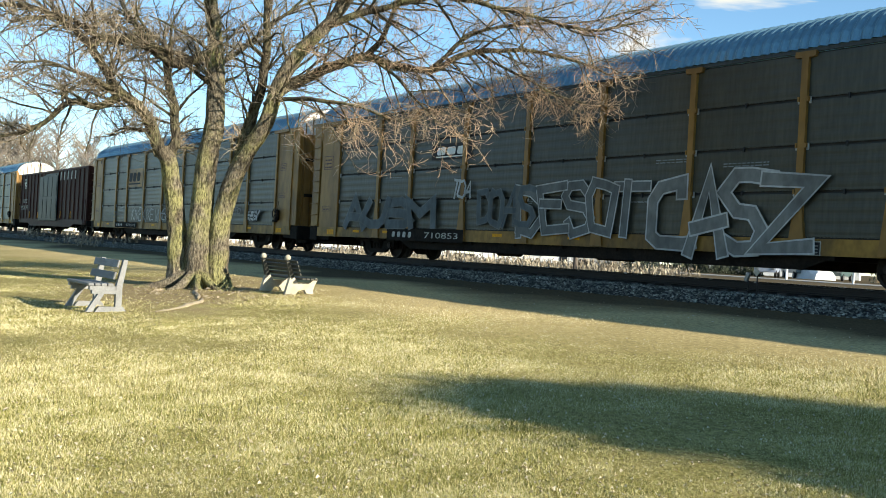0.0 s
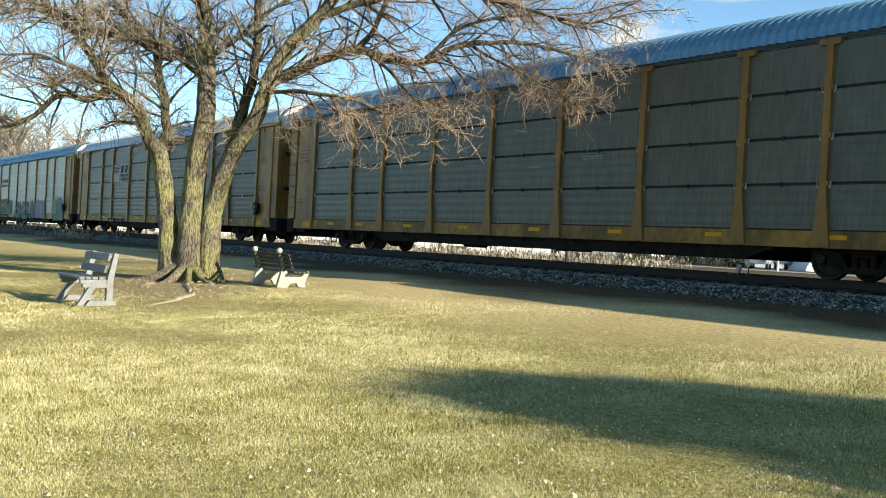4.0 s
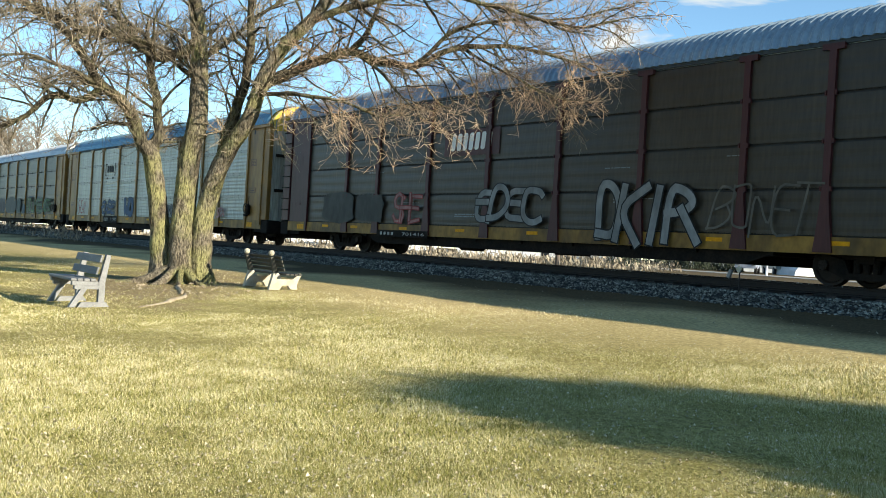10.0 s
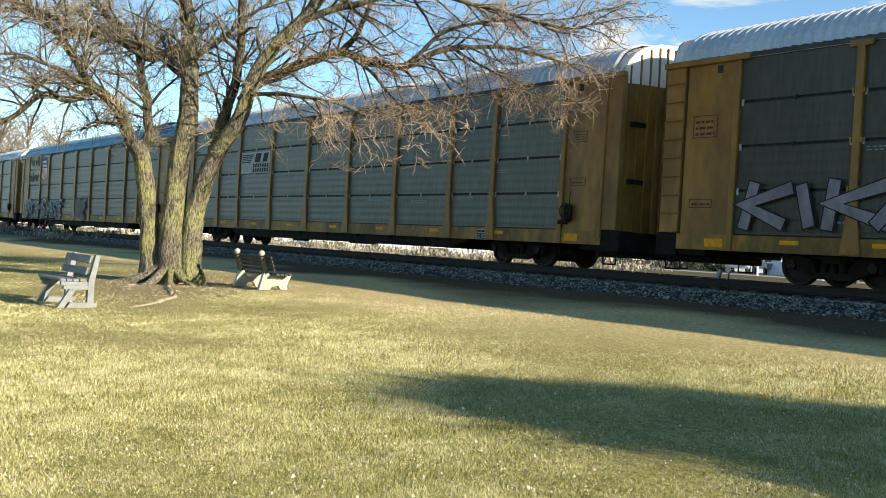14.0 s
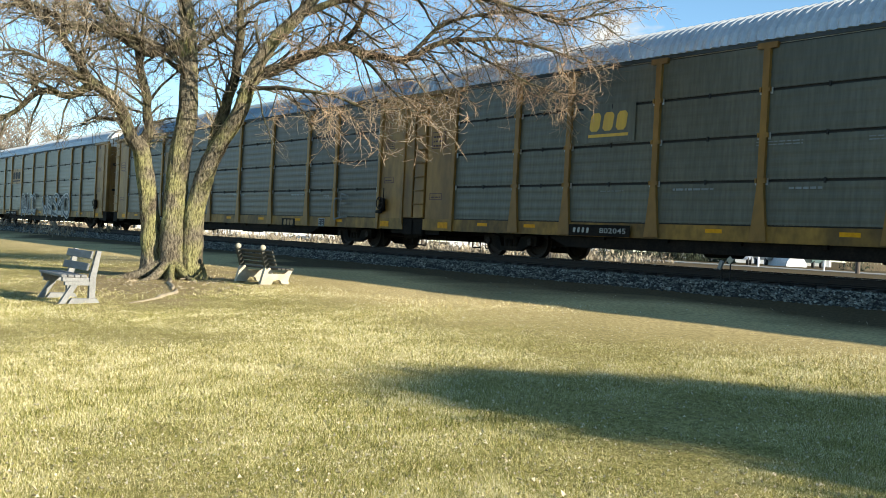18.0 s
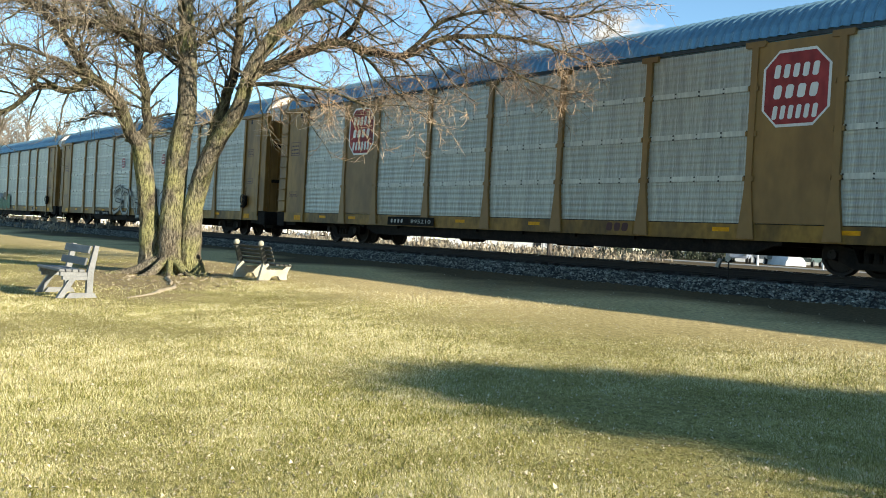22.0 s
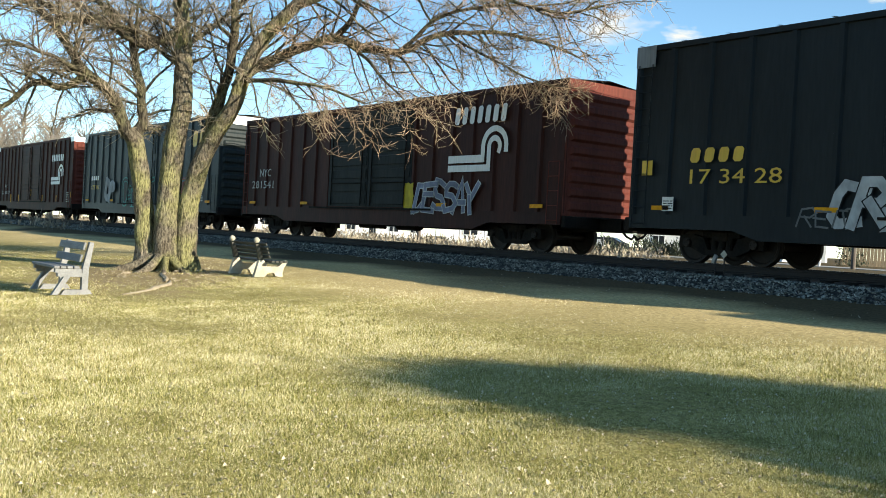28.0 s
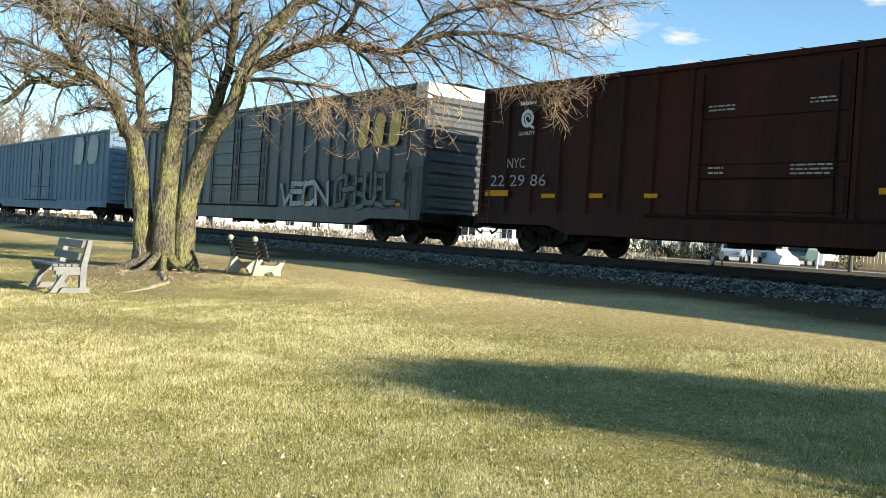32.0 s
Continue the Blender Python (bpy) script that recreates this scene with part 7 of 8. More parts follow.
def blades(name, n, r0, r1, material, height, width, seed, label, low=7, high=66, reach=11.4):
    """Short upright blades, thinning with distance from the eye."""
    rnd = np.random.RandomState(seed)
    u = rnd.rand(n)
    inv = 1 / r0 + (1 / r1 - 1 / r0) * u
    r = 1 / inv
    a = np.radians(rnd.uniform(low, high, n))
    x, y = -r * np.cos(a), r * np.sin(a)
    # thin the blades over the trodden earth and its painted crown shadow
    worn = np.hypot(((x + 21.3) * 0.906 - (y - 7.9) * 0.423) / 6.6, ((x + 21.3) * 0.423 + (y - 7.9) * 0.906) / 2.6) < rnd.uniform(0.45, 1.1, n)
    ok = (y < reach + 1.8 * rnd.rand(n) ** 2 + 0.5 * np.sin(x * 0.9)) & ~(worn & (rnd.rand(n) < 0.85))
    x, y, r = x[ok], y[ok], r[ok]
    n = len(x)
    z = np.where(y < 1.8, 0.0, 0.045 * y - 0.08) - 0.008
    g = rnd.rand(n) * 6.283
    h = height * rnd.uniform(0.5, 1.35, n)
    w = width * np.maximum(r / 11, 0.95) * rnd.uniform(0.6, 1.5, n)
    tilt = rnd.normal(0, 0.45, (n, 2)) * h[:, None]
    base = np.stack([x, y, z], -1)
    side = np.stack([np.cos(g) * w, np.sin(g) * w, np.zeros(n)], -1)
    top = base + np.stack([tilt[:, 0], tilt[:, 1], h], -1)
    v = np.stack([base - side, base + side, top], 1).reshape(-1, 3)
    f = np.arange(3 * n).reshape(-1, 3)
    tagged(new(name, soup(name, v, f, material)), label, "grass", kind="stuff")


blades("grass", 820000, 4.6, 30, M["blade"], 0.031, 0.0023, 3, "short mixed straw and green winter grass", reach=8.8)
blades("dry_grass", 290000, 4.8, 40, M["dry_blade"], 0.029, 0.0023, 4, "bleached dry grass stalks", reach=10.4)
blades("far_dry_grass", 170000, 9.0, 34, M["dry_blade"], 0.030, 0.0028, 6, "bleached dry grass towards the railway", reach=10.4)


def lawn_around():
    """Sparser blades on the lawn about and behind the eye."""
    rnd = np.random.RandomState(14)
    n = 40000
    x, y = rnd.uniform(-14, 9, n), rnd.uniform(-7, 11, n)
    z = np.where(y < 1.8, 0.0, 0.045 * y - 0.08) - 0.008
    g, h = rnd.rand(n) * 6.283, rnd.uniform(0.012, 0.034, n)
    base = np.stack([x, y, z], -1)
    side = np.stack([np.cos(g), np.sin(g), np.zeros(n)], -1) * rnd.uniform(0.0015, 0.0035, n)[:, None]
    top = base + np.stack([rnd.normal(0, 0.45, n) * h, rnd.normal(0, 0.45, n) * h, h], -1)
    v = np.stack([base - side, base + side, top], 1).reshape(-1, 3)
    tagged(new("near_grass", soup("near_grass", v, np.arange(3 * n).reshape(-1, 3), M["blade"])), "short winter grass round the standpoint", "grass", kind="stuff")


lawn_around()


def build_leaves():
    rnd = np.random.RandomState(8)
    n = 3200
    r = 1 / (1 / 4.6 + (1 / 24 - 1 / 4.6) * rnd.rand(n))
    a = np.radians(rnd.uniform(9, 64, n))
    x, y = -r * np.cos(a), r * np.sin(a)
    ok = y < 15
    x, y = x[ok], y[ok]
    n = len(x)
    z = np.where(y < 1.8, 0.0, 0.045 * y - 0.08) + rnd.uniform(0.012, 0.04, n)
    s = rnd.uniform(0.004, 0.012, n) * np.where(rnd.rand(n) < 0.05, 1.6, 1.0)
    g = rnd.rand(n) * 6.283
    d = np.stack([np.cos(g), np.sin(g), rnd.normal(0, 0.25, n)], -1)
    e = np.stack([-np.sin(g), np.cos(g), rnd.normal(0, 0.3, n)], -1)
    c = np.stack([x, y, z], -1)
    S = s[:, None]
    tip, tail, l, q = c + d * S * 1.4, c - d * S * 1.2, c + e * S + [0, 0, 0.012], c - e * S + [0, 0, 0.012]
    v = np.stack([tip, l, tail, q], 1).reshape(-1, 3)
    k = 4 * np.arange(n)[:, None]
    f = np.concatenate([k + [0, 1, 2], k + [0, 2, 3]], 0)
    tagged(new("fallen_leaves", soup("fallen_leaves", v, f, M["leaf"])), "pale dry fallen leaves on the lawn", "leaves", kind="stuff")


build_leaves()


def build_litter():
    """Bark scraps and dead leaves on the worn ground at the foot of the tree."""
    rnd = np.random.RandomState(31)
    n = 420
    r, a = 0.5 + 2.2 * rnd.rand(n) ** 1.3, rnd.rand(n) * 6.283
    x, y = -20.9 + r * np.cos(a) * 1.4 + 0.5, 8.0 + r * np.sin(a) * 0.9 - 0.3
    z = 0.045 * y - 0.08 + rnd.uniform(0.0, 0.04, n)
    s = rnd.uniform(0.012, 0.04, n)[:, None]
    d, e = rnd.normal(0, 1, (n, 3)) * [1, 1, 0.35], rnd.normal(0, 1, (n, 3)) * [1, 1, 0.35]
    c = np.stack([x, y, z], -1)
    v = np.stack([c + d * s, c + e * s * 0.6, c - d * s, c - e * s * 0.6 + [0, 0, 0.01]], 1).reshape(-1, 3)
    k = 4 * np.arange(n)[:, None]
    f = np.concatenate([k + [0, 1, 2], k + [0, 2, 3]], 0)
    tagged(new("bark_litter", soup("bark_litter", v, f, M["pale_root"])), "pale bark scraps and dead leaves under the tree", "litter", kind="stuff")


build_litter()

# ---- an evergreen out of view whose shadow lies on the lawn ----
M["needle"] = mat("evergreen_foliage", (0.04, 0.06, 0.025), (0.06, 0.08, 0.035), 2, 0.8, vary=0.3, island=True)


def build_evergreen(at, height, half):
    t = new("evergreen_tree", None)
    t.matrix_basis = at
    tagged(t, "broad dark evergreen tree on the lawn", "tree")
    bm = bmesh.new()
    cyl(bm, (0, 0, 0), (0, 0, height * 0.8), 0.2, 0.05, 12)
    part("trunk", bm, M["limb"], t)
    rnd = np.random.RandomState(21)
    k, per = 720, 64
    z = rnd.uniform(0.10, 1, k) ** 0.8
    rad = half * np.minimum(1, 1.3 * (1 - z) ** 0.42)
    a = rnd.rand(k) * 6.283
    rr = rad * rnd.rand(k) ** 0.45 * rnd.uniform(0.72, 1.24, k)
    c = np.stack([np.cos(a) * rr, np.sin(a) * rr, z * height], -1)
    size = rnd.uniform(0.10, 0.30, k) * np.where(z < 0.45, 0.75, 1.0)
    n = k * per
    c = np.repeat(c, per, 0) + rnd.normal(0, 1, (n, 3)) * np.repeat(size, per)[:, None] * [1, 1, 0.75]
    v = (c[:, None] + rnd.normal(0, 0.055, (n, 3, 3)))
    part("crown", soup("crown", v.reshape(-1, 3), np.arange(3 * n).reshape(-1, 3), M["needle"]), None, t)


build_evergreen(pose(10.1, 12.0, 0.45), 5.95, 2.5)

# ---- clouds, far off ----


def cloud_material():
    m = bpy.data.materials.new("thin_cloud")
    m.use_nodes = True
    nt = m.node_tree
    N, L = nt.nodes.new, nt.links.new
    nt.nodes.remove(nt.nodes["Principled BSDF"])
    tc, mp, n1 = N("ShaderNodeTexCoord"), N("ShaderNodeMapping"), N("ShaderNodeTexNoise")
    L(tc.outputs["Object"], mp.inputs["Vector"])
    mp.inputs["Scale"].default_value = (1.3, 1.3, 2.2)
    n1.inputs["Scale"].default_value, n1.inputs["Detail"].default_value = 1.4, 7
    L(mp.outputs[0], n1.inputs["Vector"])
    # fade towards the patch's rim
    ln = N("ShaderNodeVectorMath")
    ln.operation = "LENGTH"
    L(tc.outputs["Object"], ln.inputs[0])
    sub = N("ShaderNodeMath")
    sub.operation = "SUBTRACT"
    mul = N("ShaderNodeMath")
    mul.operation = "MULTIPLY"
    mul.inputs[1].default_value = 0.62
    L(ln.outputs["Value"], mul.inputs[0])
    L(n1.outputs[0], sub.inputs[0]), L(mul.outputs[0], sub.inputs[1])
    rng = N("ShaderNodeMapRange")
    rng.inputs["From Min"].default_value, rng.inputs["From Max"].default_value = 0.06, 0.52
    rng.inputs["To Max"].default_value = 0.9
    L(sub.outputs[0], rng.inputs["Value"])
    em, tr, mx = N("ShaderNodeEmission"), N("ShaderNodeBsdfTransparent"), N("ShaderNodeMixShader")
    em.inputs["Color"].default_value = (1.0, 0.97, 0.92, 1)
    em.inputs["Strength"].default_value = 0.5
    L(rng.outputs[0], mx.inputs[0]), L(tr.outputs[0], mx.inputs[1]), L(em.outputs[0], mx.inputs[2])
    L(mx.outputs[0], nt.nodes["Material Output"].inputs["Surface"])
    return m


M["cloud"] = cloud_material()


def cloud(side, up, w, h, turn=0):
    """A patch of cloud 2000 m off; side in degrees from the track's far end, up in degrees."""
    d = Vector((-math.cos(radians(side)) * math.cos(radians(up)), math.sin(radians(side)) * math.cos(radians(up)), math.sin(radians(up)))) * 2000
    n = 24
    verts = [(0, 0, 0)] + [(math.cos(2 * math.pi * i / n), 0, math.sin(2 * math.pi * i / n)) for i in range(n)]
    me = mesh("cloud", verts, [(0, 1 + i, 1 + (i + 1) % n) for i in range(n)], M["cloud"])
    ob = new("cloud", me)
    ob.matrix_basis = Matrix.Translation(d) @ pose(0, 0, 0, 0, turn, 90 - side) @ Matrix.Diagonal((w, 1, h, 1))
    ob.visible_shadow = False
    tagged(ob, "small soft white cloud in a blue winter sky", "cloud", kind="structure")


cloud(45.9, 12.5, 105, 66)
cloud(50.0, 12.0, 60, 25, 8)
cloud(51.2, 14.9, 150, 40, 6)
cloud(57.5, 15.6, 120, 40, 4)
cloud(51.5, 10.2, 90, 25, 8)
cloud(60.5, 14.0, 60, 26)

# ---- beyond the track ----
FAR_Z = 0.82
M["road"] = mat("pale_concrete_road", (0.34, 0.32, 0.28), (0.27, 0.255, 0.22), 0.4, 0.9, 0, (1, 1, 1), 8, 0.3)
M["white_wall"] = mat("white_siding", (0.74, 0.74, 0.72), (0.62, 0.62, 0.6), 0.6, 0.7, 0, (1, 1, 1), 6, 0.15)
M["shingle"] = mat("grey_roof_shingles", (0.11, 0.105, 0.10), (0.17, 0.16, 0.15), 2, 0.9)
M["glass"] = mat("dark_window_glass", (0.02, 0.025, 0.03), None, 2, 0.08)
M["brush"] = mat("dry_brush", (0.38, 0.33, 0.24), (0.20, 0.16, 0.11), 1, 0.9, vary=0.4, island=True)
M["hedge"] = mat("dark_hedge_foliage", (0.03, 0.042, 0.02), (0.05, 0.06, 0.03), 1, 0.85, vary=0.4, island=True)
M["tan_board"] = mat("tan_fence_boards", (0.36, 0.27, 0.16), (0.27, 0.2, 0.12), 1, 0.85, 0, (1, 1, 0.2), 20, 0.3, vary=0.12)
M["galv"] = mat("galvanised_pipe", (0.24, 0.245, 0.245), (0.18, 0.185, 0.185), 3, 0.5, 0.6)
M["pole_wood"] = mat("weathered_pole", (0.16, 0.13, 0.10), (0.1, 0.08, 0.065), 2, 0.9, 0, (1, 1, 0.2), 20, 0.3)
M["tyre"] = mat("black_rubber", (0.02, 0.02, 0.02), None, 4, 0.8)
M["far_wood"] = mat("far_bare_branches", (0.34, 0.30, 0.25), (0.24, 0.205, 0.165), 0.2, 0.9, vary=0.25, island=True)


def polar(deg, dist):
    """A place that many degrees round from the track's far end."""
    return -dist * math.cos(radians(deg)), dist * math.sin(radians(deg))


bm = bmesh.new()
box(bm, -420, 90, 58, 65.5, FAR_Z - 0.1, FAR_Z + 0.03)
tagged(part("road", bm, M["road"]), "pale sunlit concrete road beyond the railway", "road", kind="structure")


def house(deg, dist, w, d, h, turn, label, wall="white_wall", windows=4):
    x, y = polar(deg, dist)
    ob = new("house", None)
    ob.matrix_basis = pose(x, y, FAR_Z, 0, 0, turn)
    tagged(ob, label, "house")
    bm = bmesh.new()
    box(bm, -w / 2, w / 2, 0, d, 0, h)
    part("wall", bm, M[wall], ob)
    bm = bmesh.new()
    for q in ((-w / 2 - 0.4, -0.4), ):
        prism_pts = [(-0.4, h), (d / 2, h + d * 0.22), (d + 0.4, h), (d + 0.4, h - 0.15), (-0.4, h - 0.15)]
        a = [bm.verts.new((-w / 2 - 0.4, yy, zz)) for yy, zz in prism_pts]
        b = [bm.verts.new((w / 2 + 0.4, yy, zz)) for yy, zz in prism_pts]
        bm.faces.new(a), bm.faces.new(b[::-1])
        for i in range(5):
            bm.faces.new((a[i], b[i], b[(i + 1) % 5], a[(i + 1) % 5]))
    part("roof", bm, M["shingle"], ob)
    for i in range(windows):
        wx = -w / 2 + w * (i + 0.5) / windows
        if i == 1:
            bm = bmesh.new()
            box(bm, wx - 0.5, wx + 0.5, -0.06, 0.0, 0.1, 2.15)
            part("door", bm, M["glass"] if i % 2 else M["tan_board"], ob)
            continue
        bm = bmesh.new()
        box(bm, wx - 0.75, wx + 0.75, -0.08, 0.0, 0.85, 2.2)
        win = part("window", bm, M["white_wall"], ob)
        for k in (-1, 1):
            bm = bmesh.new()
            box(bm, wx + k * 0.36 - 0.31, wx + k * 0.36 + 0.31, -0.095, -0.08, 0.93, 2.12)
            part("pane", bm, M["glass"], win)
    return ob


house(52.6, 120, 17, 9, 3.0, 36, "white single-storey house with dark windows", windows=5)
house(56.5, 128, 8, 7, 3.3, 30, "small white house behind parked cars", windows=3)
house(38.6, 96, 5.0, 5, 2.8, 50, "small white block building beside the road", windows=1)
house(26.0, 165, 26, 12, 4.2, 62, "long low white building", windows=6)
house(33.5, 150, 13, 9, 3.2, 55, "pale low building among brush", windows=4)
house(42.3, 130, 10, 8, 3.0, 46, "white house with a grey roof", windows=3)
house(20.5, 210, 22, 10, 4.0, 66, "far white building beyond bare trees", windows=5)


def vehicle(deg, dist, turn, paint_m, kind, label):
    x, y = polar(deg, dist)
    v = new("parked_" + kind, None)
    v.matrix_basis = pose(x, y, FAR_Z, 0, 0, turn)
    tagged(v, label, kind)
    prof = {"suv": [(-2.3, 0.45), (-2.35, 0.95), (-1.2, 1.08), (-0.75, 1.68), (1.9, 1.72), (2.25, 1.1), (2.3, 0.45)],
            "pickup": [(-2.7, 0.5), (-2.75, 1.05), (-1.5, 1.12), (-1.0, 1.75), (0.6, 1.78), (0.75, 1.15), (2.7, 1.12), (2.7, 0.5)],
            "car": [(-2.2, 0.35), (-2.25, 0.75), (-1.2, 0.9), (-0.5, 1.38), (1.0, 1.4), (1.7, 0.95), (2.2, 0.9), (2.2, 0.35)],
            "van": [(-2.5, 0.45), (-2.55, 1.0), (-1.8, 1.25), (-1.3, 1.95), (2.45, 2.0), (2.5, 0.45)]}[kind]
    bm = bmesh.new()
    prism(bm, prof, -0.9, 0.9)
    bmesh.ops.bevel(bm, geom=list(bm.edges), offset=0.07, segments=2, affect="EDGES")
    body = part("body", bm, paint_m, v)
    for s in (-1, 1):
        for wx in (prof[0][0] + 0.85, prof[-1][0] - 0.9):
            bm = bmesh.new()
            cyl(bm, (wx, s * 0.72, 0.34), (wx, s * 0.93, 0.34), 0.34, n=18)
            wh = part("wheel", bm, M["tyre"], v)
            bm = bmesh.new()
            cyl(bm, (wx, s * 0.93, 0.34), (wx, s * 0.945, 0.34), 0.2, n=12)
            part("rim", bm, M["galv"], wh)
        top = max(z for _, z in prof)
        xs = [p[0] for p in prof if p[1] > top - 0.1]
        bm = bmesh.new()
        prism(bm, [(xs[0] - 0.22, top - 0.52), (xs[-1] + 0.05, top - 0.52), (xs[-1] - 0.12, top - 0.12), (xs[0] + 0.08, top - 0.12)], min(s * 0.905, s * 0.915), max(s * 0.905, s * 0.915))
        part("side_window", bm, M["glass"], v)
    i = 2 if kind != "van" else 2
    (xa, za), (xb, zb) = prof[i], prof[i + 1]
    bm = bmesh.new()
    for q in (-1, ):
        vs = [bm.verts.new((xa + (xb - xa) * f - 0.02, yy, za + (zb - za) * f + 0.012)) for f, yy in ((0.12, -0.78), (0.12, 0.78), (0.9, 0.7), (0.9, -0.7))]
        bm.faces.new(vs)
    part("windscreen", bm, M["glass"], v)
    for s in (-1, 1):
        bm = bmesh.new()
        box(bm, prof[1][0] - 0.03, prof[1][0] + 0.1, s * 0.66 - 0.16, s * 0.66 + 0.16, prof[1][1] - 0.25, prof[1][1] - 0.08, 0.02)
        part("headlight", bm, M["galv"], v)
    return v


vehicle(53.6, 92, 121, mat("blue_white_car_paint", (0.45, 0.5, 0.6), None, 1, 0.25), "suv", "pale blue parked sport utility car facing the track")
vehicle(55.2, 100, 140, mat("grey_green_truck_paint", (0.22, 0.27, 0.27), None, 1, 0.3), "pickup", "grey-green parked pickup truck")
vehicle(57.2, 99, 110, mat("teal_van_paint", (0.03, 0.07, 0.07), None, 1, 0.3), "van", "dark teal parked van")
vehicle(44.6, 88, 35, mat("white_van_paint", (0.6, 0.6, 0.58), None, 1, 0.3), "pickup", "white parked pickup truck by the road")
vehicle(46.3, 92, 30, mat("dark_car_paint", (0.03, 0.035, 0.04), None, 1, 0.25), "car", "dark parked car by the road")


def covered_car(deg, dist, turn):
    """A car under a pale sheet."""
    x, y = polar(deg, dist)
    ob = new("covered_car", None)
    ob.matrix_basis = pose(x, y, FAR_Z, 0, 0, turn)
    tagged(ob, "car under a pale white cover sheet", "car")
    bm = bmesh.new()
    rows = [(-2.3, 0.75, 0.9), (-1.3, 0.95, 0.95), (-0.5, 1.42, 0.85), (0.9, 1.45, 0.85), (1.7, 1.05, 0.95), (2.3, 0.85, 0.9)]
    prev = None
    for xx, h, w in rows:
        ring = [bm.verts.new((xx, yy, zz)) for yy, zz in ((-w - 0.1, 0.02), (-w, h * 0.6), (-w * 0.75, h), (w * 0.75, h), (w, h * 0.6), (w + 0.1, 0.02))]
        if prev:
            for i in range(5):
                bm.faces.new((prev[i], prev[i + 1], ring[i + 1], ring[i]))
        else:
            bm.faces.new(ring)
        prev = ring
    bm.faces.new(prev[::-1])
    part("cover_sheet", bm, M["white_wall"], ob)


covered_car(56.0, 97, 150)


def clump(name, spots, material, label, leaf, seed, kind="stuff"):
    """Masses of small leaves or stems: centre, half sizes, count."""
    rnd = np.random.RandomState(seed)
    vs = []
    for (x, y), hx, hz, n in spots:
        d = rnd.normal(0, 1, (n, 3))
        d /= np.linalg.norm(d, axis=1)[:, None]
        c = d * (rnd.rand(n, 1) ** 0.4) * np.array([hx, hx * 0.7, hz])
        c[:, 2] = np.abs(c[:, 2])
        c *= 1 + 0.25 * np.sin(c[:, :1] * 3 + x)
        vs.append((c + np.array([x, y, FAR_Z]))[:, None] + rnd.normal(0, leaf, (n, 3, 3)) * np.array([0.6, 0.6, 1.3]))
    v = np.concatenate(vs).reshape(-1, 3)
    tagged(new(name, soup(name, v, np.arange(len(v)).reshape(-1, 3), material)), label, name.split("_")[-1], kind=kind)


rr = random.Random(3)
clump("hedge", [(polar(48.5 + i * 0.62, 101 + rr.uniform(-1, 1)), 1.4, rr.uniform(1.4, 2.1), 500) for i in range(8)], M["hedge"], "row of dark clipped evergreen shrubs", 0.12, 5)
clump("dry_brush", [(polar(13 + i * 0.7, 62 + rr.uniform(-6, 30)), rr.uniform(1.0, 2.6), rr.uniform(0.35, 0.9), 220) for i in range(52)], M["brush"], "tangled dry tan brush beyond the track", 0.10, 6)
clump("bushes", [(polar(46.4, 80), 1.3, 1.3, 400), (polar(47.2, 84), 1.0, 1.0, 300), (polar(59.6, 92), 1.4, 2.0, 400)], M["hedge"], "dark evergreen bushes by the road", 0.1, 7)


def pole(deg, dist, h, r, material, label, name="utility_pole", lean=0.0):
    x, y = polar(deg, dist)
    bm = bmesh.new()
    cyl(bm, (0, 0, 0), (lean, 0, h), r, r * 0.8, 10)
    p = part(name, bm, M[material], None, "", pose(x, y, FAR_Z))
    tagged(p, label, "pole")


pole(58.0, 70, 5.0, 0.07, "white_wall", "thin pale leaning post beside the road", "sign_post", 0.3)
pole(59.7, 66, 7.5, 0.15, "pole_wood", "weathered wooden utility pole")
pole(43.0, 60, 8.0, 0.14, "pole_wood", "dark wooden utility pole beside the track road")
pole(35.6, 70, 7.0, 0.13, "pole_wood", "dark wooden utility pole near brush")
pole(54.6, 75, 1.3, 0.09, "white_wall", "short pale guard post", "guard_post")


def build_fence():
    f = tagged(new("chain_link_fence", None), "low galvanised chain-link fence beyond the track", "fence")
    bm = bmesh.new()
    cyl(bm, (0, 0, 0), (0, 0, 1.25), 0.03, n=6)
    post = as_mesh("fence_post", bm, M["galv"])
    for i in range(18):
        part("fence_post", post, None, f, "", pose(-95 + i * 3.0, 46, FAR_Z))
    bm = bmesh.new()
    for z in (0.15, 1.2):
        cyl(bm, (-95, 46, FAR_Z + z), (-44, 46, FAR_Z + z), 0.02, n=5)
    part("fence_rail", bm, M["galv"], f)
    b = tagged(new("board_fence", None), "tall tan wooden board fence", "fence")
    bm = bmesh.new()
    box(bm, -0.14, 0.14, -0.02, 0.02, 0, 1.85, 0.01)
    board = as_mesh("board", bm, M["tan_board"])
    x0, y0 = polar(59.2, 100)
    for i in range(60):
        part("board", board, None, b, "", pose(x0 + i * 0.26, y0 + i * 0.16, FAR_Z, 0, 0, 31))


build_fence()


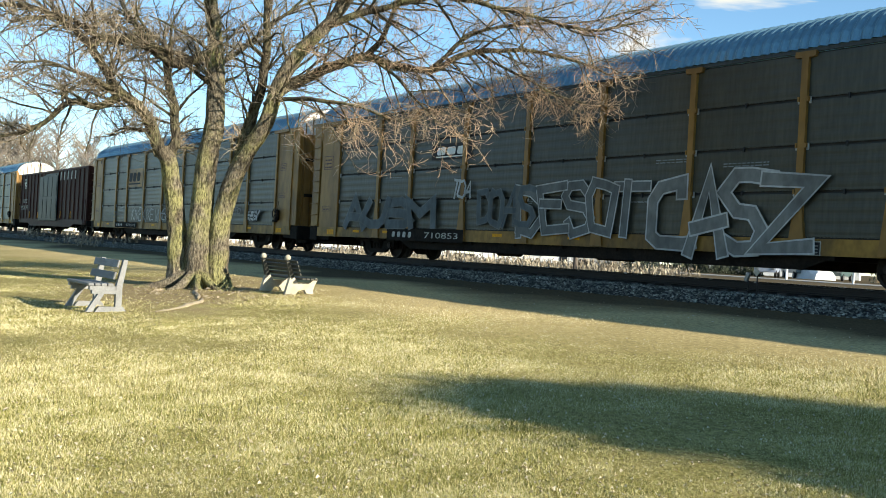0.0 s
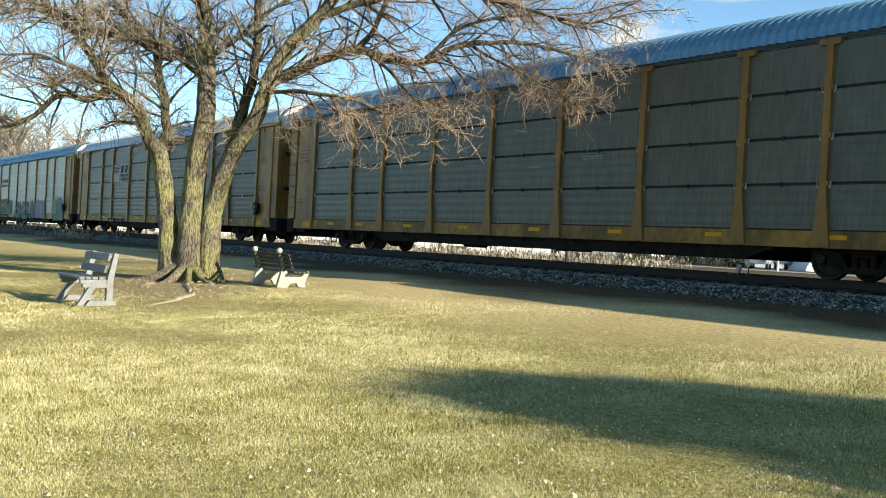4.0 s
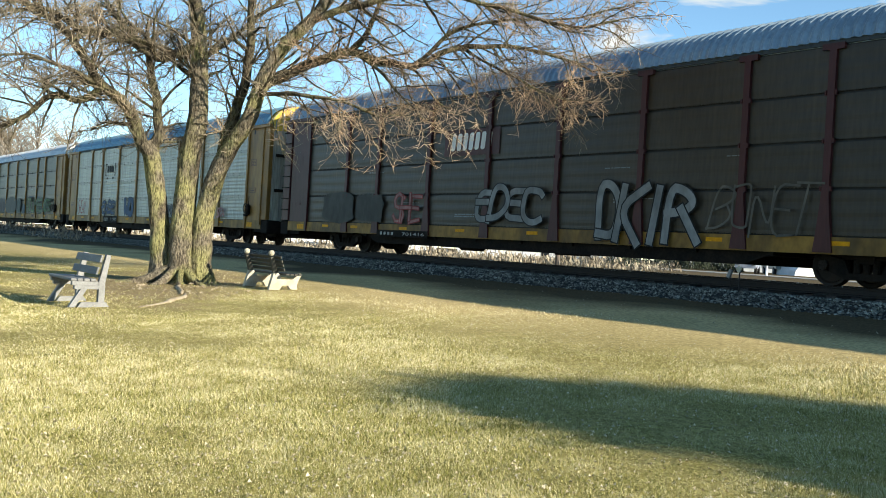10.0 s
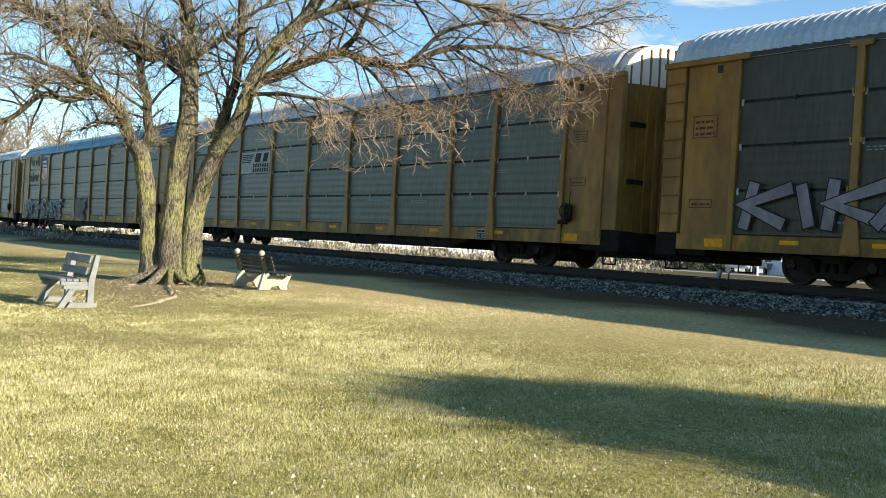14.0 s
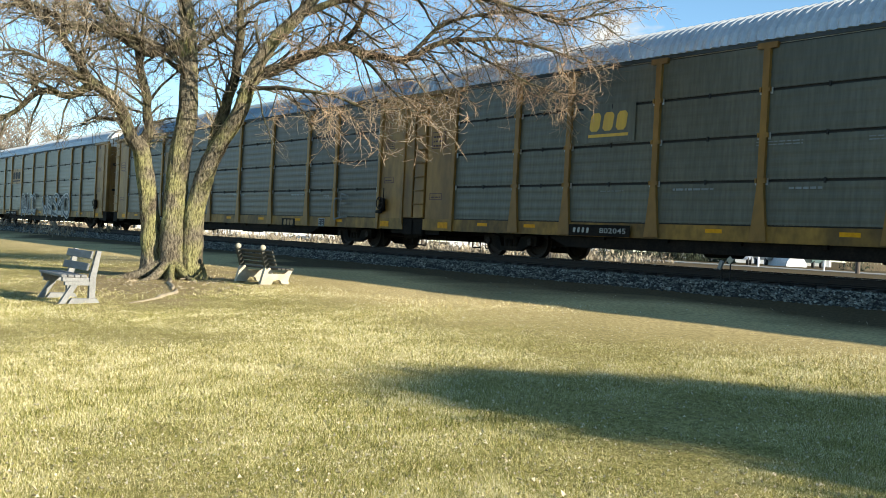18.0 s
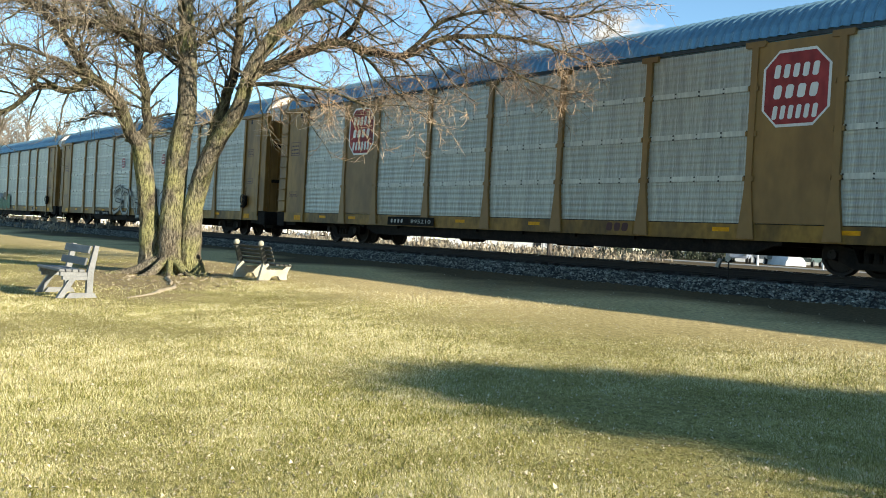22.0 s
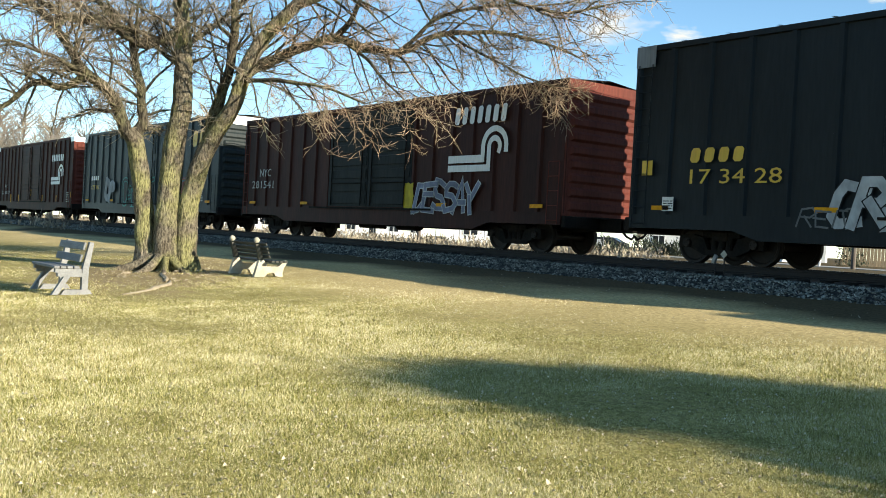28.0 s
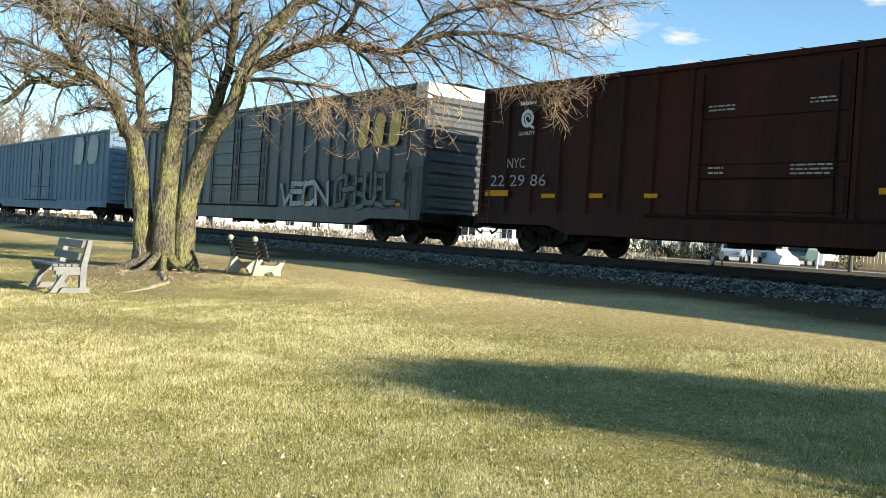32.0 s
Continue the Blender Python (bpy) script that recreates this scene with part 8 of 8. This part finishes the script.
def build_far_woods():
    """Bare winter woods along the horizon."""
    rnd = random.Random(9)
    tb = Tubes()
    for i in range(52):
        deg, dist = 5 + 24 * rnd.random(), rnd.uniform(250, 380)
        near = i < 26
        if near:
            deg, dist = 6 + 13 * rnd.random(), rnd.uniform(165, 215)
        if i > 42:
            deg, dist = rnd.uniform(28, 64), rnd.uniform(200, 300)
        x, y = polar(deg, dist)
        h = rnd.uniform(16, 20) * (1.12 - 0.022 * (deg - 6)) if near else rnd.uniform(13, 21) * (1 if i <= 42 else 0.5)
        base = Vector((x, y, FAR_Z))
        tb.add([base, base + Vector((rnd.uniform(-0.5, 0.5), 0, h * 0.5)), base + Vector((rnd.uniform(-1, 1), 0, h))], [0.35, 0.25, 0.05], 5)
        for k in range(85):
            z = h * rnd.uniform(0.25, 0.95)
            p = base + Vector((0, 0, z))
            a, ln = rnd.uniform(0, 6.28), h * rnd.uniform(0.12, 0.34) * (1.15 - z / h * 0.6)
            q = p + Vector((math.cos(a) * ln, math.sin(a) * ln, ln * rnd.uniform(0.5, 1.2)))
            tb.add([p, p.lerp(q, 0.5) + Vector((0, 0, -ln * 0.06)), q], [0.12, 0.09, 0.045], 3)
            for _ in range(3):
                s = p.lerp(q, rnd.uniform(0.4, 1))
                tb.add([s, s + Vector((rnd.uniform(-1, 1), rnd.uniform(-1, 1), rnd.uniform(0, 1.3))) * ln * 0.42], [0.06, 0.035], 3)
    tagged(new("far_woods", tb.mesh("far_woods", M["far_wood"])), "grey-brown bare winter woods on the horizon", "trees", kind="stuff")


build_far_woods()


def build_marker():
    """A short track marker with a pale diamond, on the near shoulder."""
    m = tagged(new("track_marker", None), "short track marker with a pale diamond plate", "marker")
    m.matrix_basis = pose(-13.12, 17.45, 1.26)
    bm = bmesh.new()
    cyl(bm, (0, 0, -0.42), (0, 0, 0.12), 0.015, n=6)
    part("post", bm, M["rail"], m)
    bm = bmesh.new()
    cyl(bm, (-0.26, 0.05, -0.42), (-0.26, 0.05, 0.0), 0.015, n=6)
    part("rod", bm, M["rail"], m)
    bm = bmesh.new()
    prism(bm, [(0, 0.04), (0.085, 0.13), (0, 0.22), (-0.085, 0.13)], -0.035, -0.02)
    part("diamond", bm, M["concrete"], m, "pale diamond plate")
    bm = bmesh.new()
    box(bm, -0.05, 0.05, -0.03, 0.03, -0.08, 0.12, 0.015)
    bmesh.ops.transform(bm, matrix=pose(-0.26, 0, 0, 0, 24, 0), verts=bm.verts)
    part("weight", bm, M["galv"], m)


build_marker()

# small changes of pace: seconds and metres ahead of the even speed
DRIFT = ((0, -0.28), (1, 0.33), (2, 0.23), (3, 0.03), (6, 0.04), (7, 0.14), (8, -0.44), (9, 0.27), (10, 0.42), (11, -0.06), (12, 0.04), (13, -0.23), (14, 0.51), (17, 0.06), (18, 0.18), (19, -0.15), (20, 0.06), (21, 0.30), (22, -0.41), (23, 0.48), (24, 0.00), (25, 0.02), (28, 0.36), (29, 0.45), (30, 0.23), (31, 0.02), (32, 0.01))


def motions():
    """The train runs at an even speed; the wheels roll while their car is near."""
    for car, T, half in MOVING:
        x0 = -16.55 - SPEED * T + half
        walk(car, [(t, pose(x0 + SPEED * t + d, TRACK_Y, RAIL_Z)) for t, d in DRIFT])
    start = {car: -16.55 - SPEED * T + half for car, T, half in MOVING}
    for w, car, dx, r in WHEELS:
        x0 = start[car]
        a, b = max(0.0, (-95 - x0) / SPEED), min(32.0, (-2 - x0) / SPEED)
        turn = SPEED / r * 180 / math.pi / FPS
        rows = [(0.0, pose(dx, 0, r))]
        ang = 0.0
        if b > a:
            for k in range(int(a * FPS) + 1, int(b * FPS) + 1):
                ang += turn
                rows.append((k / FPS, pose(dx, 0, r, 0, ang % 360, 0)))
        if rows[-1][0] < 32.0:
            rows.append((32.0, rows[-1][1]))
        walk(w, rows)


motions()
